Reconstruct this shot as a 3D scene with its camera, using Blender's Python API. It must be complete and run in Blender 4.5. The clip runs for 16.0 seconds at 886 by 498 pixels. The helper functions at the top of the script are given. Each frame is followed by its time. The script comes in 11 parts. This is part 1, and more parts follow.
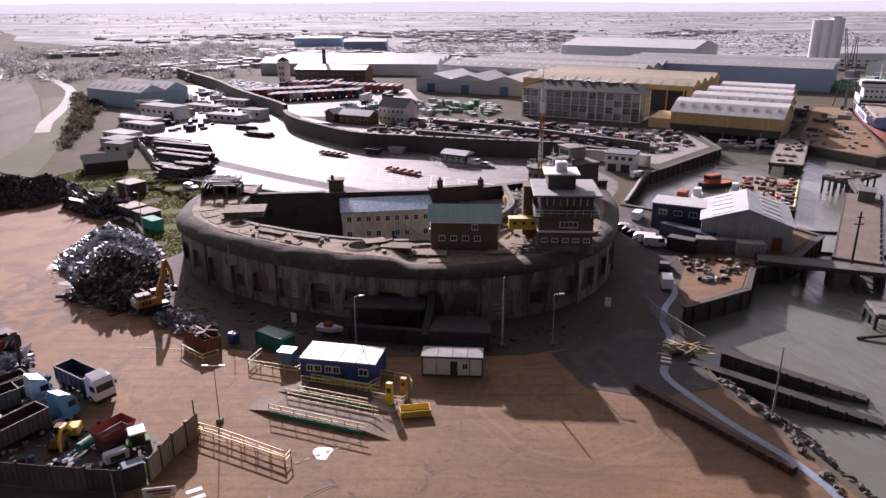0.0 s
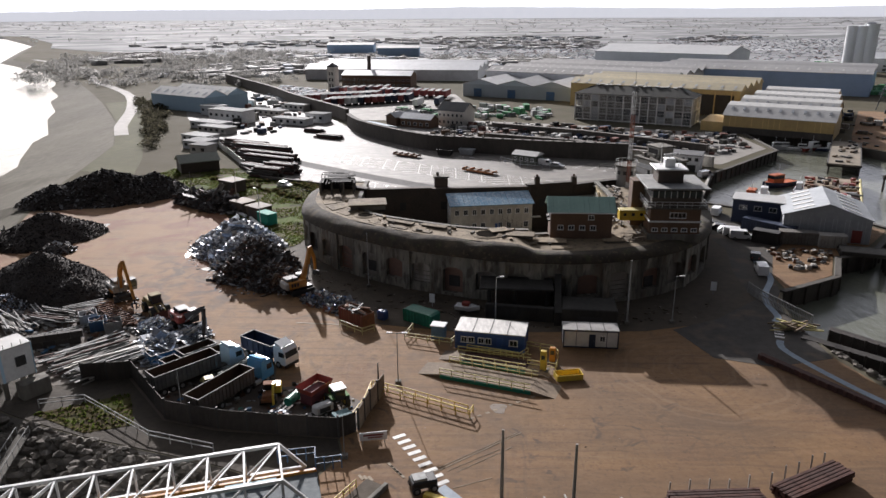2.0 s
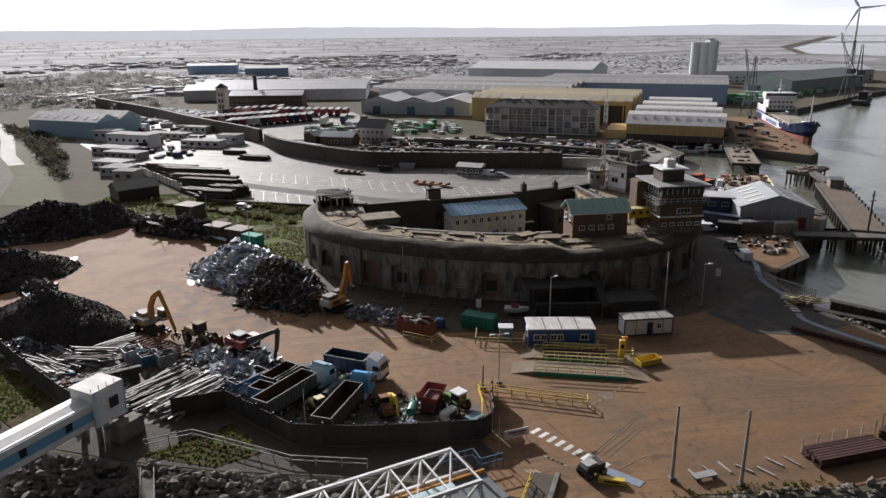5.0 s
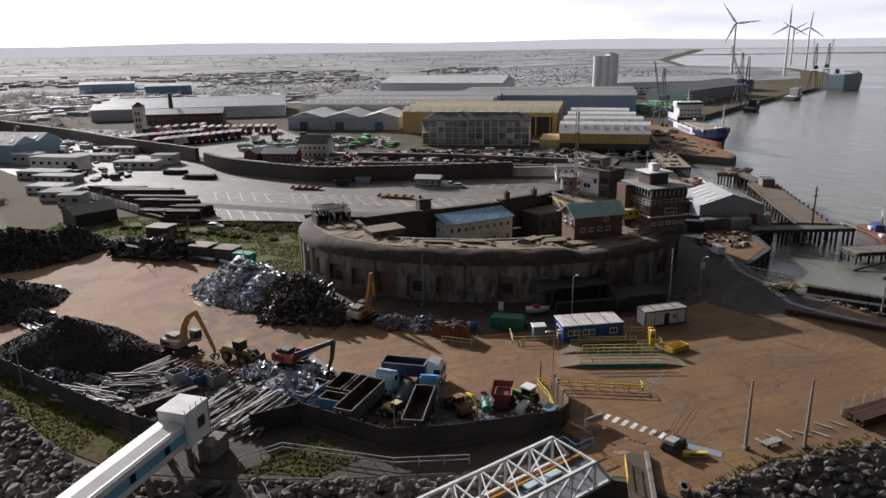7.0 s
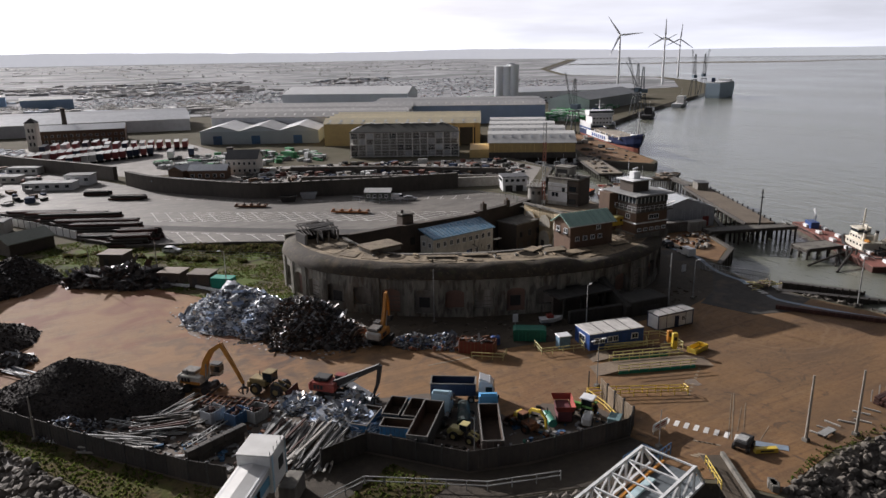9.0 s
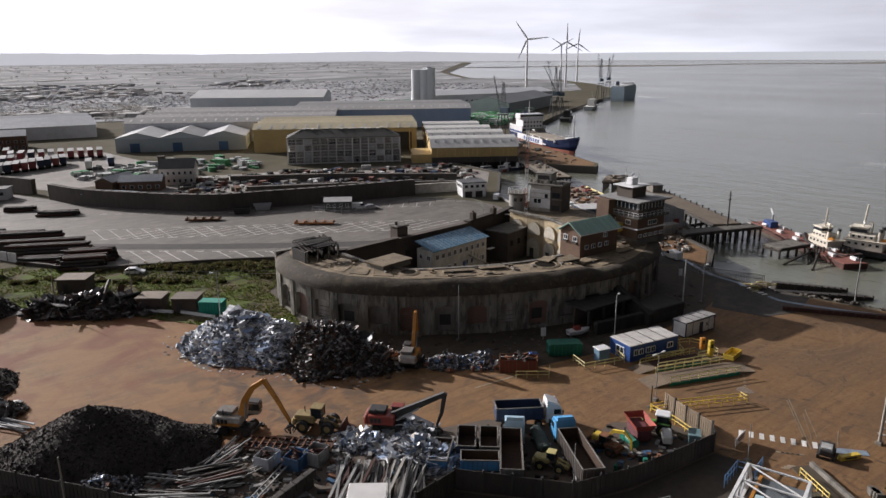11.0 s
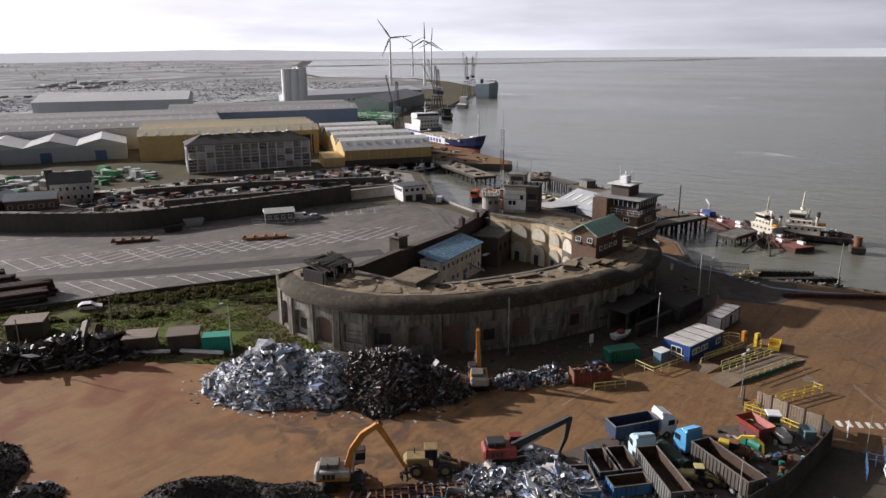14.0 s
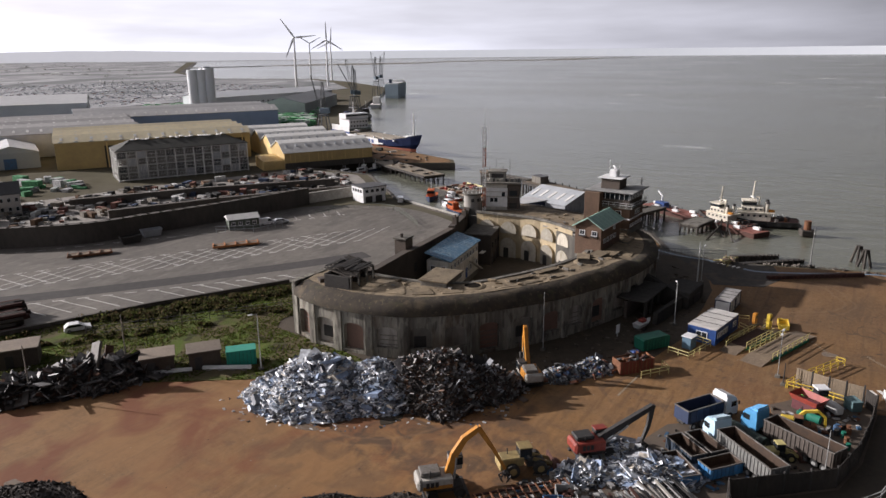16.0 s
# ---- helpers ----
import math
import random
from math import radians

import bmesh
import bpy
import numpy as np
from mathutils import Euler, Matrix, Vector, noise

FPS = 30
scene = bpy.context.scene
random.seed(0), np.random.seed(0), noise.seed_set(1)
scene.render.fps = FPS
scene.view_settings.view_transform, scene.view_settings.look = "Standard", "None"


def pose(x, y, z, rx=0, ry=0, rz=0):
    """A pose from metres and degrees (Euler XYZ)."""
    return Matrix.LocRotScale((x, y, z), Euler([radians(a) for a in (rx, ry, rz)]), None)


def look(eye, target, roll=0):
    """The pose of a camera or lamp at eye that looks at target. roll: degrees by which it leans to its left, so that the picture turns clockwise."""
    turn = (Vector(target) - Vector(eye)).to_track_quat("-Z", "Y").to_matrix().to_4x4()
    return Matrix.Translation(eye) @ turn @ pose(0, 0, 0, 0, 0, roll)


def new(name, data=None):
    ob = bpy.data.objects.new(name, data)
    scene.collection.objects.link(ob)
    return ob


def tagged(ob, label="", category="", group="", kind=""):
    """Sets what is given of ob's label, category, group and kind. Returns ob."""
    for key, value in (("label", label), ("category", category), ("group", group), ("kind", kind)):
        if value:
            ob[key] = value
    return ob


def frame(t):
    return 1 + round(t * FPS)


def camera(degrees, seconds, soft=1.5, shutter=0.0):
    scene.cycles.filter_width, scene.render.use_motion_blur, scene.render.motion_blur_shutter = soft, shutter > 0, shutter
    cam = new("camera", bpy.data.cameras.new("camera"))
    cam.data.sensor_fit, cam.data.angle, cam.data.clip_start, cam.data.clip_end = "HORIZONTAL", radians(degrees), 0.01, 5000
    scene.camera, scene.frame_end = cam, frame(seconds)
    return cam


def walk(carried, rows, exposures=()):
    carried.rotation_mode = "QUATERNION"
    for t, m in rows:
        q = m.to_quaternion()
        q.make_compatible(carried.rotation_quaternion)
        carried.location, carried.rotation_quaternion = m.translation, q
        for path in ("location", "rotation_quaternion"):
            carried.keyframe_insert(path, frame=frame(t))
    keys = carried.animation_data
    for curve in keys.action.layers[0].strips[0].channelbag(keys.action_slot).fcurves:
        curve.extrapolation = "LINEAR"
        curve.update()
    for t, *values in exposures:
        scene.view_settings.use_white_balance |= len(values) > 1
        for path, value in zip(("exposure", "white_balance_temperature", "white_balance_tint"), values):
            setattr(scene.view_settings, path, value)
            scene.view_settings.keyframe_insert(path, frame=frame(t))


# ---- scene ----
cam = camera(63.69, 16.0)
# seconds; the eye; degrees to the left of +y, above the level, and of lean
PATH = [
    (0, -0.075, 1.344, 43.258, 0.228, -18.965, -0.162),
    (0.5, -3.409, -2.752, 43.450, 2.930, -18.881, -0.106),
    (1, -7.862, -6.137, 43.565, 3.249, -18.734, -0.367),
    (1.5, -12.526, -8.599, 43.928, 2.897, -18.663, -0.313),
    (2, -17.643, -10.013, 44.052, 1.388, -18.502, -0.336),
    (2.5, -22.760, -10.290, 43.846, -0.388, -18.305, -0.379),
    (3, -27.867, -10.464, 43.647, -2.305, -18.017, -0.375),
    (3.5, -33.034, -10.904, 43.665, -4.596, -17.831, -0.437),
    (4, -38.014, -10.726, 43.403, -6.810, -17.592, -0.480),
    (6.5, -64.541, -10.359, 43.688, -17.362, -16.379, -0.680),
    (7, -69.694, -9.097, 43.781, -19.643, -16.086, -0.804),
    (7.5, -74.621, -7.166, 43.816, -21.813, -15.772, -0.779),
    (8, -79.778, -5.065, 44.179, -24.256, -15.478, -0.790),
    (8.5, -84.346, -2.255, 44.479, -26.744, -15.481, -0.808),
    (9, -88.420, 1.184, 44.640, -29.084, -15.456, -0.803),
    (11.5, -105.813, 22.393, 45.517, -39.731, -15.408, -0.362),
    (12, -108.667, 26.984, 45.677, -41.874, -15.482, -0.417),
    (12.5, -111.568, 31.571, 45.637, -43.994, -15.467, -0.365),
    (13, -114.397, 36.205, 45.625, -46.139, -15.489, -0.362),
    (13.5, -117.245, 40.674, 45.686, -48.183, -15.528, -0.387),
    (14, -120.141, 45.234, 45.717, -50.357, -15.565, -0.422),
    (14.5, -123.040, 49.778, 45.577, -52.669, -15.548, -0.393),
    (15, -125.933, 54.295, 45.530, -54.913, -15.567, -0.443),
    (15.5, -128.699, 58.784, 45.472, -56.850, -15.593, -0.572),
    (16, -131.541, 63.361, 45.412, -59.020, -15.620, -0.602),
]


def aimed(x, y, z, yaw, pitch, roll):
    a, p = radians(yaw), radians(pitch)
    return look((x, y, z), (x - 100 * math.sin(a) * math.cos(p), y + 100 * math.cos(a) * math.cos(p), z + 100 * math.sin(p)), roll)


walk(cam, [(row[0], aimed(*row[1:])) for row in PATH],
     exposures=[(0.0, 0.95, 6300, 34), (0.5, 0.74, 6250, 18), (1.0, 0.68, 6250, 13), (3.0, 0.64, 6250, 13), (7.0, 0.42, 6300, 13), (12.0, 0.38, 6350, 14), (16.0, 0.42, 6400, 15)])

# ---- world and light ----
SUN_AZ, SUN_EL = 16.0, 21.0   # degrees to the left of +y, and above the horizon
world = bpy.data.worlds.new("sky")
scene.world = world
world.use_nodes = True
wn, wl = world.node_tree.nodes, world.node_tree.links
sky = wn.new("ShaderNodeTexSky")
sky.sky_type, sky.sun_disc = "NISHITA", False
sky.sun_elevation, sky.sun_rotation = radians(SUN_EL), radians(-SUN_AZ)
sky.air_density, sky.dust_density, sky.ozone_density = 1.0, 6.0, 1.0
# thin cloud: long soft bands of grey white over the clear sky
wco = wn.new("ShaderNodeTexCoord")
wmap = wn.new("ShaderNodeMapping")
wmap.inputs["Scale"].default_value = (1.2, 1.2, 9.0)
wnoi = wn.new("ShaderNodeTexNoise")
wnoi.inputs["Scale"].default_value, wnoi.inputs["Detail"].default_value = 2.2, 5.0
wramp = wn.new("ShaderNodeValToRGB")
wramp.color_ramp.elements[0].position, wramp.color_ramp.elements[0].color = 0.3, (0.5, 0.5, 0.5, 1)
wramp.color_ramp.elements[1].position, wramp.color_ramp.elements[1].color = 0.7, (0.85, 0.85, 0.85, 1)
wcol = wn.new("ShaderNodeRGB")
wcol.outputs[0].default_value = (15.0, 15.3, 16.8, 1)
wmix = wn.new("ShaderNodeMixRGB")
wl.new(wco.outputs["Generated"], wmap.inputs[0])
wl.new(wmap.outputs[0], wnoi.inputs["Vector"])
wl.new(wnoi.outputs[0], wramp.inputs[0])
wl.new(wramp.outputs[0], wmix.inputs[0])
wl.new(sky.outputs[0], wmix.inputs[1])
wl.new(wcol.outputs[0], wmix.inputs[2])
# bright hazy air towards the horizon, thicker grey cloud overhead
wsep = wn.new("ShaderNodeSeparateXYZ")
wl.new(wco.outputs["Generated"], wsep.inputs[0])
wgr = wn.new("ShaderNodeValToRGB")
for pos_, v in ((0.0, 0.72), (0.06, 0.66), (0.2, 0.55), (0.4, 0.23), (1.0, 0.13)):
    e_ = wgr.color_ramp.elements.new(pos_) if pos_ not in (0.0, 1.0) else wgr.color_ramp.elements[-int(pos_)]
    e_.color = (v, v, v, 1)
wl.new(wsep.outputs["Z"], wgr.inputs[0])
wmul = wn.new("ShaderNodeMixRGB")
wmul.blend_type = "MULTIPLY"
wmul.inputs[0].default_value = 1.0
wl.new(wmix.outputs[0], wmul.inputs[1])
wl.new(wgr.outputs[0], wmul.inputs[2])
# the haze is brightest towards the sun
wdot = wn.new("ShaderNodeVectorMath")
wdot.operation = "DOT_PRODUCT"
wdot.inputs[1].default_value = (-math.sin(radians(SUN_AZ)), math.cos(radians(SUN_AZ)), 0)
wl.new(wco.outputs["Generated"], wdot.inputs[0])
wrng = wn.new("ShaderNodeMapRange")
wrng.inputs[1].default_value, wrng.inputs[2].default_value, wrng.inputs[3].default_value, wrng.inputs[4].default_value = -0.7, 1, 0.055, 1.15
wl.new(wdot.outputs["Value"], wrng.inputs[0])
wfin = wn.new("ShaderNodeMixRGB")
wfin.blend_type = "MULTIPLY"
wfin.inputs[0].default_value = 1.0
wl.new(wmul.outputs[0], wfin.inputs[1])
wl.new(wrng.outputs[0], wfin.inputs[2])
# soft glow of the veiled sun
wdir = wn.new("ShaderNodeVectorMath")
wdir.operation = "DOT_PRODUCT"
wdir.inputs[1].default_value = (-math.sin(radians(SUN_AZ)) * math.cos(radians(SUN_EL)), math.cos(radians(SUN_AZ)) * math.cos(radians(SUN_EL)), math.sin(radians(SUN_EL)))
wl.new(wco.outputs["Generated"], wdir.inputs[0])
wmax = wn.new("ShaderNodeMath")
wmax.operation = "MAXIMUM"
wmax.inputs[1].default_value = 0.0
wl.new(wdir.outputs["Value"], wmax.inputs[0])
wpow = wn.new("ShaderNodeMath")
wpow.operation = "POWER"
wpow.inputs[1].default_value = 22.0
wl.new(wmax.outputs[0], wpow.inputs[0])
wglow = wn.new("ShaderNodeMixRGB")
wglow.blend_type = "MULTIPLY"
wglow.inputs[0].default_value = 1.0
wglow.inputs[1].default_value = (13.0, 12.9, 12.8, 1)
wl.new(wpow.outputs[0], wglow.inputs[2])
wadd = wn.new("ShaderNodeMixRGB")
wadd.blend_type = "ADD"
wadd.inputs[0].default_value = 1.0
wl.new(wfin.outputs[0], wadd.inputs[1])
wl.new(wglow.outputs[0], wadd.inputs[2])
wl.new(wadd.outputs[0], wn["Background"].inputs[0])
wn["Background"].inputs[1].default_value = 0.12

sun = new("sun", bpy.data.lights.new("sun", "SUN"))
sun.data.energy, sun.data.angle, sun.data.color = 4.4, radians(0.6), (1.0, 0.955, 0.915)
az, el = radians(SUN_AZ), radians(SUN_EL)
sun.matrix_world = look((-math.sin(az) * math.cos(el) * 200, math.cos(az) * math.cos(el) * 200, math.sin(el) * 200), (0, 0, 0))

# ---- materials ----
def mat(name, a, b=None, rough=0.8, metal=0.0, s1=0.12, s2=2.0, bump=0.15, bs=3.0, pick=0.25, stretch=(1, 1, 1), spec=0.4, mid=0.5, soft=0.28, turn=0.0):
    """Two-scale mottled surface from a to b, with relief; pick: how much alike pieces differ."""
    b = b or tuple(c * 0.62 for c in a)
    m = bpy.data.materials.new(name)
    m.use_nodes = True
    n, l = m.node_tree.nodes, m.node_tree.links
    p = n["Principled BSDF"]
    p.inputs["Roughness"].default_value, p.inputs["Metallic"].default_value = rough, metal
    p.inputs["Specular IOR Level"].default_value = spec
    g = n.new("ShaderNodeNewGeometry")
    mp = n.new("ShaderNodeMapping")
    mp.inputs["Scale"].default_value = stretch
    mp.inputs["Rotation"].default_value = (0, 0, radians(turn))
    l.new(g.outputs["Position"], mp.inputs[0])
    n1, n2, n3 = (n.new("ShaderNodeTexNoise") for _ in range(3))
    for k, sc, de in ((n1, s1, 5), (n2, s2, 4), (n3, bs, 5)):
        k.inputs["Scale"].default_value, k.inputs["Detail"].default_value = sc, de
        k.inputs["Roughness"].default_value = 0.62
        l.new(mp.outputs[0], k.inputs["Vector"])
    ad = n.new("ShaderNodeMixRGB")
    ad.inputs[0].default_value = 0.45
    l.new(n1.outputs[0], ad.inputs[1])
    l.new(n2.outputs[0], ad.inputs[2])
    r = n.new("ShaderNodeValToRGB")
    r.color_ramp.elements[0].position, r.color_ramp.elements[0].color = mid - soft / 2, (*a, 1)
    r.color_ramp.elements[1].position, r.color_ramp.elements[1].color = mid + soft / 2, (*b, 1)
    l.new(ad.outputs[0], r.inputs[0])
    oi = n.new("ShaderNodeObjectInfo")
    mr = n.new("ShaderNodeMapRange")
    mr.inputs[3].default_value, mr.inputs[4].default_value = 1 - pick, 1 + pick
    l.new(oi.outputs["Random"], mr.inputs[0])
    hs = n.new("ShaderNodeHueSaturation")
    l.new(mr.outputs[0], hs.inputs["Value"])
    l.new(r.outputs[0], hs.inputs["Color"])
    l.new(hs.outputs[0], p.inputs["Base Color"])
    bp = n.new("ShaderNodeBump")
    bp.inputs["Strength"].default_value, bp.inputs["Distance"].default_value = min(1.0, bump * 2), 0.5 * bump
    l.new(n3.outputs[0], bp.inputs["Height"])
    l.new(bp.outputs[0], p.inputs["Normal"])
    rr = n.new("ShaderNodeMapRange")
    rr.inputs[3].default_value, rr.inputs[4].default_value = max(0.03, rough - 0.12), min(1, rough + 0.12)
    l.new(n2.outputs[0], rr.inputs[0])
    l.new(rr.outputs[0], p.inputs["Roughness"])
    return m


def island_mat(name, cols, rough=0.5, metal=0.0, spec=0.5, thin=0.0):
    """Loose pieces, each of a colour of its own from the list."""
    m = bpy.data.materials.new(name)
    m.use_nodes = True
    n, l = m.node_tree.nodes, m.node_tree.links
    p = n["Principled BSDF"]
    p.inputs["Metallic"].default_value, p.inputs["Roughness"].default_value = metal, rough
    p.inputs["Specular IOR Level"].default_value = spec
    g = n.new("ShaderNodeNewGeometry")
    r = n.new("ShaderNodeValToRGB")
    r.color_ramp.interpolation = "CONSTANT"
    e = r.color_ramp.elements
    e[0].position, e[0].color = 0, (*cols[0], 1)
    e[1].position, e[1].color = 1 / len(cols), (*cols[1], 1)
    for i in range(2, len(cols)):
        e.new(i / len(cols)).color = (*cols[i], 1)
    l.new(g.outputs["Random Per Island"], r.inputs[0])
    no = n.new("ShaderNodeTexNoise")
    no.inputs["Scale"].default_value, no.inputs["Detail"].default_value = 1.6, 4
    l.new(g.outputs["Position"], no.inputs["Vector"])
    mr = n.new("ShaderNodeMapRange")
    mr.inputs[1].default_value, mr.inputs[2].default_value, mr.inputs[3].default_value, mr.inputs[4].default_value = 0.3, 0.7, 0.55, 1.25
    l.new(no.outputs[0], mr.inputs[0])
    hs = n.new("ShaderNodeHueSaturation")
    l.new(mr.outputs[0], hs.inputs["Value"])
    l.new(r.outputs[0], hs.inputs["Color"])
    l.new(hs.outputs[0], p.inputs["Base Color"])
    if thin:
        tr, mx = n.new("ShaderNodeBsdfTranslucent"), n.new("ShaderNodeMixShader")
        mx.inputs[0].default_value = thin
        l.new(hs.outputs[0], tr.inputs[0])
        l.new(p.outputs[0], mx.inputs[1])
        l.new(tr.outputs[0], mx.inputs[2])
        l.new(mx.outputs[0], n["Material Output"].inputs[0])
    return m


def water_mat():
    """Silty estuary water: small chop, broad cat's-paws and a few pale foam streaks."""
    m = bpy.data.materials.new("sea_water")
    m.use_nodes = True
    n, l = m.node_tree.nodes, m.node_tree.links
    p = n["Principled BSDF"]
    p.inputs["IOR"].default_value = 1.33
    g = n.new("ShaderNodeNewGeometry")
    mp = n.new("ShaderNodeMapping")
    mp.inputs["Scale"].default_value, mp.inputs["Rotation"].default_value = (1.0, 0.45, 1), (0, 0, radians(40))
    l.new(g.outputs["Position"], mp.inputs[0])
    big, mid, fine, foam = (n.new("ShaderNodeTexNoise") for _ in range(4))
    for k, sc, de in ((big, 0.008, 5), (mid, 0.16, 5), (fine, 0.9, 5), (foam, 0.022, 8)):
        k.inputs["Scale"].default_value, k.inputs["Detail"].default_value = sc, de
        l.new(mp.outputs[0], k.inputs["Vector"])
    r = n.new("ShaderNodeValToRGB")
    r.color_ramp.elements[0].position, r.color_ramp.elements[0].color = 0.35, (0.125, 0.13, 0.095, 1)
    r.color_ramp.elements[1].position, r.color_ramp.elements[1].color = 0.65, (0.175, 0.178, 0.145, 1)
    l.new(big.outputs[0], r.inputs[0])
    fr = n.new("ShaderNodeMapRange")
    fr.inputs[1].default_value, fr.inputs[2].default_value, fr.inputs[3].default_value, fr.inputs[4].default_value = 0.655, 0.72, 0.0, 0.6
    l.new(foam.outputs[0], fr.inputs[0])
    mx = n.new("ShaderNodeMixRGB")
    mx.inputs[2].default_value = (0.7, 0.7, 0.68, 1)
    l.new(fr.outputs[0], mx.inputs[0])
    l.new(r.outputs[0], mx.inputs[1])
    l.new(mx.outputs[0], p.inputs["Base Color"])
    rr = n.new("ShaderNodeMapRange")
    rr.inputs[3].default_value, rr.inputs[4].default_value = 0.12, 0.3
    l.new(big.outputs[0], rr.inputs[0])
    l.new(rr.outputs[0], p.inputs["Roughness"])
    b1, b2 = n.new("ShaderNodeBump"), n.new("ShaderNodeBump")
    b1.inputs["Strength"].default_value, b1.inputs["Distance"].default_value = 0.45, 0.9
    b2.inputs["Strength"].default_value, b2.inputs["Distance"].default_value = 0.5, 0.2
    l.new(mid.outputs[0], b1.inputs["Height"])
    l.new(fine.outputs[0], b2.inputs["Height"])
    l.new(b1.outputs[0], b2.inputs["Normal"])
    l.new(b2.outputs[0], p.inputs["Normal"])
    return m


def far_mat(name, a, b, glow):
    """Far hills with the haze of miles of bright air put in as emission."""
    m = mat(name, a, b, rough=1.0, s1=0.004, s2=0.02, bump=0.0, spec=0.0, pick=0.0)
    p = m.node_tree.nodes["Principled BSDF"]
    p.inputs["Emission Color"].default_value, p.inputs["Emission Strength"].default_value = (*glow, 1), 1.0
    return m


DIRT = mat("compacted_dirt", (0.212, 0.114, 0.043), (0.146, 0.078, 0.031), rough=0.85, s1=0.045, s2=0.9, bump=0.12, bs=1.2, stretch=(1, 1.8, 1), turn=35)
def add_stains(m, colour, scale, lo, hi, amount, stretch=(1, 1, 1), turn=0.0, bend=0.0):
    """Lays stains with a shape of their own over a material's colour."""
    n, l = m.node_tree.nodes, m.node_tree.links
    p = n["Principled BSDF"]
    src = p.inputs["Base Color"].links[0].from_socket
    g = n.new("ShaderNodeNewGeometry")
    mp = n.new("ShaderNodeMapping")
    mp.inputs["Scale"].default_value, mp.inputs["Rotation"].default_value = stretch, (0, 0, radians(turn))
    no = n.new("ShaderNodeTexNoise")
    no.inputs["Scale"].default_value, no.inputs["Detail"].default_value, no.inputs["Distortion"].default_value = scale, 6, bend
    r = n.new("ShaderNodeMapRange")
    r.inputs[1].default_value, r.inputs[2].default_value, r.inputs[3].default_value, r.inputs[4].default_value = lo, hi, 0, amount
    mx = n.new("ShaderNodeMixRGB")
    mx.inputs[2].default_value = (*colour, 1)
    l.new(g.outputs["Position"], mp.inputs[0])
    l.new(mp.outputs[0], no.inputs["Vector"])
    l.new(no.outputs[0], r.inputs[0])
    l.new(r.outputs[0], mx.inputs[0])
    l.new(src, mx.inputs[1])
    l.new(mx.outputs[0], p.inputs["Base Color"])
    return m


add_stains(DIRT, (0.15, 0.072, 0.036), 0.05, 0.5, 0.72, 0.6)
add_stains(DIRT, (0.30, 0.178, 0.092), 0.35, 0.5, 0.75, 0.45, (0.25, 0.9, 1), -25, 1.2)
add_stains(DIRT, (0.095, 0.058, 0.036), 0.5, 0.56, 0.72, 0.45, (0.8, 0.16, 1), -40, 1.6)
add_stains(DIRT, (0.175, 0.108, 0.058), 0.09, 0.55, 0.7, 0.5)
add_stains(DIRT, (0.07, 0.042, 0.028), 0.3, 0.66, 0.72, 0.6)
add_stains(DIRT, (0.085, 0.048, 0.024), 0.8, 0.5, 0.66, 0.5, (0.1, 1.0, 1), 42, 0.8)
add_stains(DIRT, (0.27, 0.165, 0.075), 1.0, 0.54, 0.68, 0.4, (0.1, 1.0, 1), -20, 0.9)
add_stains(DIRT, (0.09, 0.05, 0.026), 2.4, 0.54, 0.66, 0.4)
add_stains(DIRT, (0.27, 0.17, 0.085), 3.4, 0.58, 0.68, 0.35)


def add_wheel_arcs(m, colour, x, y, reach, gap, amount):
    """Faint curved wheel marks where lorries turn about a spot."""
    n, l = m.node_tree.nodes, m.node_tree.links
    p = n["Principled BSDF"]
    src = p.inputs["Base Color"].links[0].from_socket
    g = n.new("ShaderNodeNewGeometry")
    off = n.new("ShaderNodeVectorMath")
    off.operation = "SUBTRACT"
    off.inputs[1].default_value = (x, y, -0.95)
    ln = n.new("ShaderNodeVectorMath")
    ln.operation = "LENGTH"
    wob = n.new("ShaderNodeTexNoise")
    wob.inputs["Scale"].default_value, wob.inputs["Detail"].default_value = 0.12, 3
    add = n.new("ShaderNodeMath")
    add.operation, add.inputs[1].default_value = "MULTIPLY_ADD", 5.0
    l.new(g.outputs["Position"], off.inputs[0])
    l.new(off.outputs["Vector"], ln.inputs[0])
    l.new(g.outputs["Position"], wob.inputs["Vector"])
    l.new(wob.outputs[0], add.inputs[0])
    l.new(ln.outputs["Value"], add.inputs[2])
    tex = n.new("ShaderNodeTexNoise")
    tex.noise_dimensions = "1D"
    tex.inputs["Scale"].default_value, tex.inputs["Detail"].default_value = 1 / gap, 3
    l.new(add.outputs[0], tex.inputs["W"])
    r = n.new("ShaderNodeMapRange")
    r.inputs[1].default_value, r.inputs[2].default_value, r.inputs[3].default_value, r.inputs[4].default_value = 0.52, 0.68, 0, amount
    l.new(tex.outputs[0], r.inputs[0])
    fade = n.new("ShaderNodeMapRange")
    fade.inputs[1].default_value, fade.inputs[2].default_value, fade.inputs[3].default_value, fade.inputs[4].default_value = reach * 0.5, reach, 1, 0
    l.new(add.outputs[0], fade.inputs[0])
    k = n.new("ShaderNodeMath")
    k.operation = "MULTIPLY"
    l.new(r.outputs[0], k.inputs[0])
    l.new(fade.outputs[0], k.inputs[1])
    mx = n.new("ShaderNodeMixRGB")
    mx.inputs[2].default_value = (*colour, 1)
    l.new(k.outputs[0], mx.inputs[0])
    l.new(src, mx.inputs[1])
    l.new(mx.outputs[0], p.inputs["Base Color"])


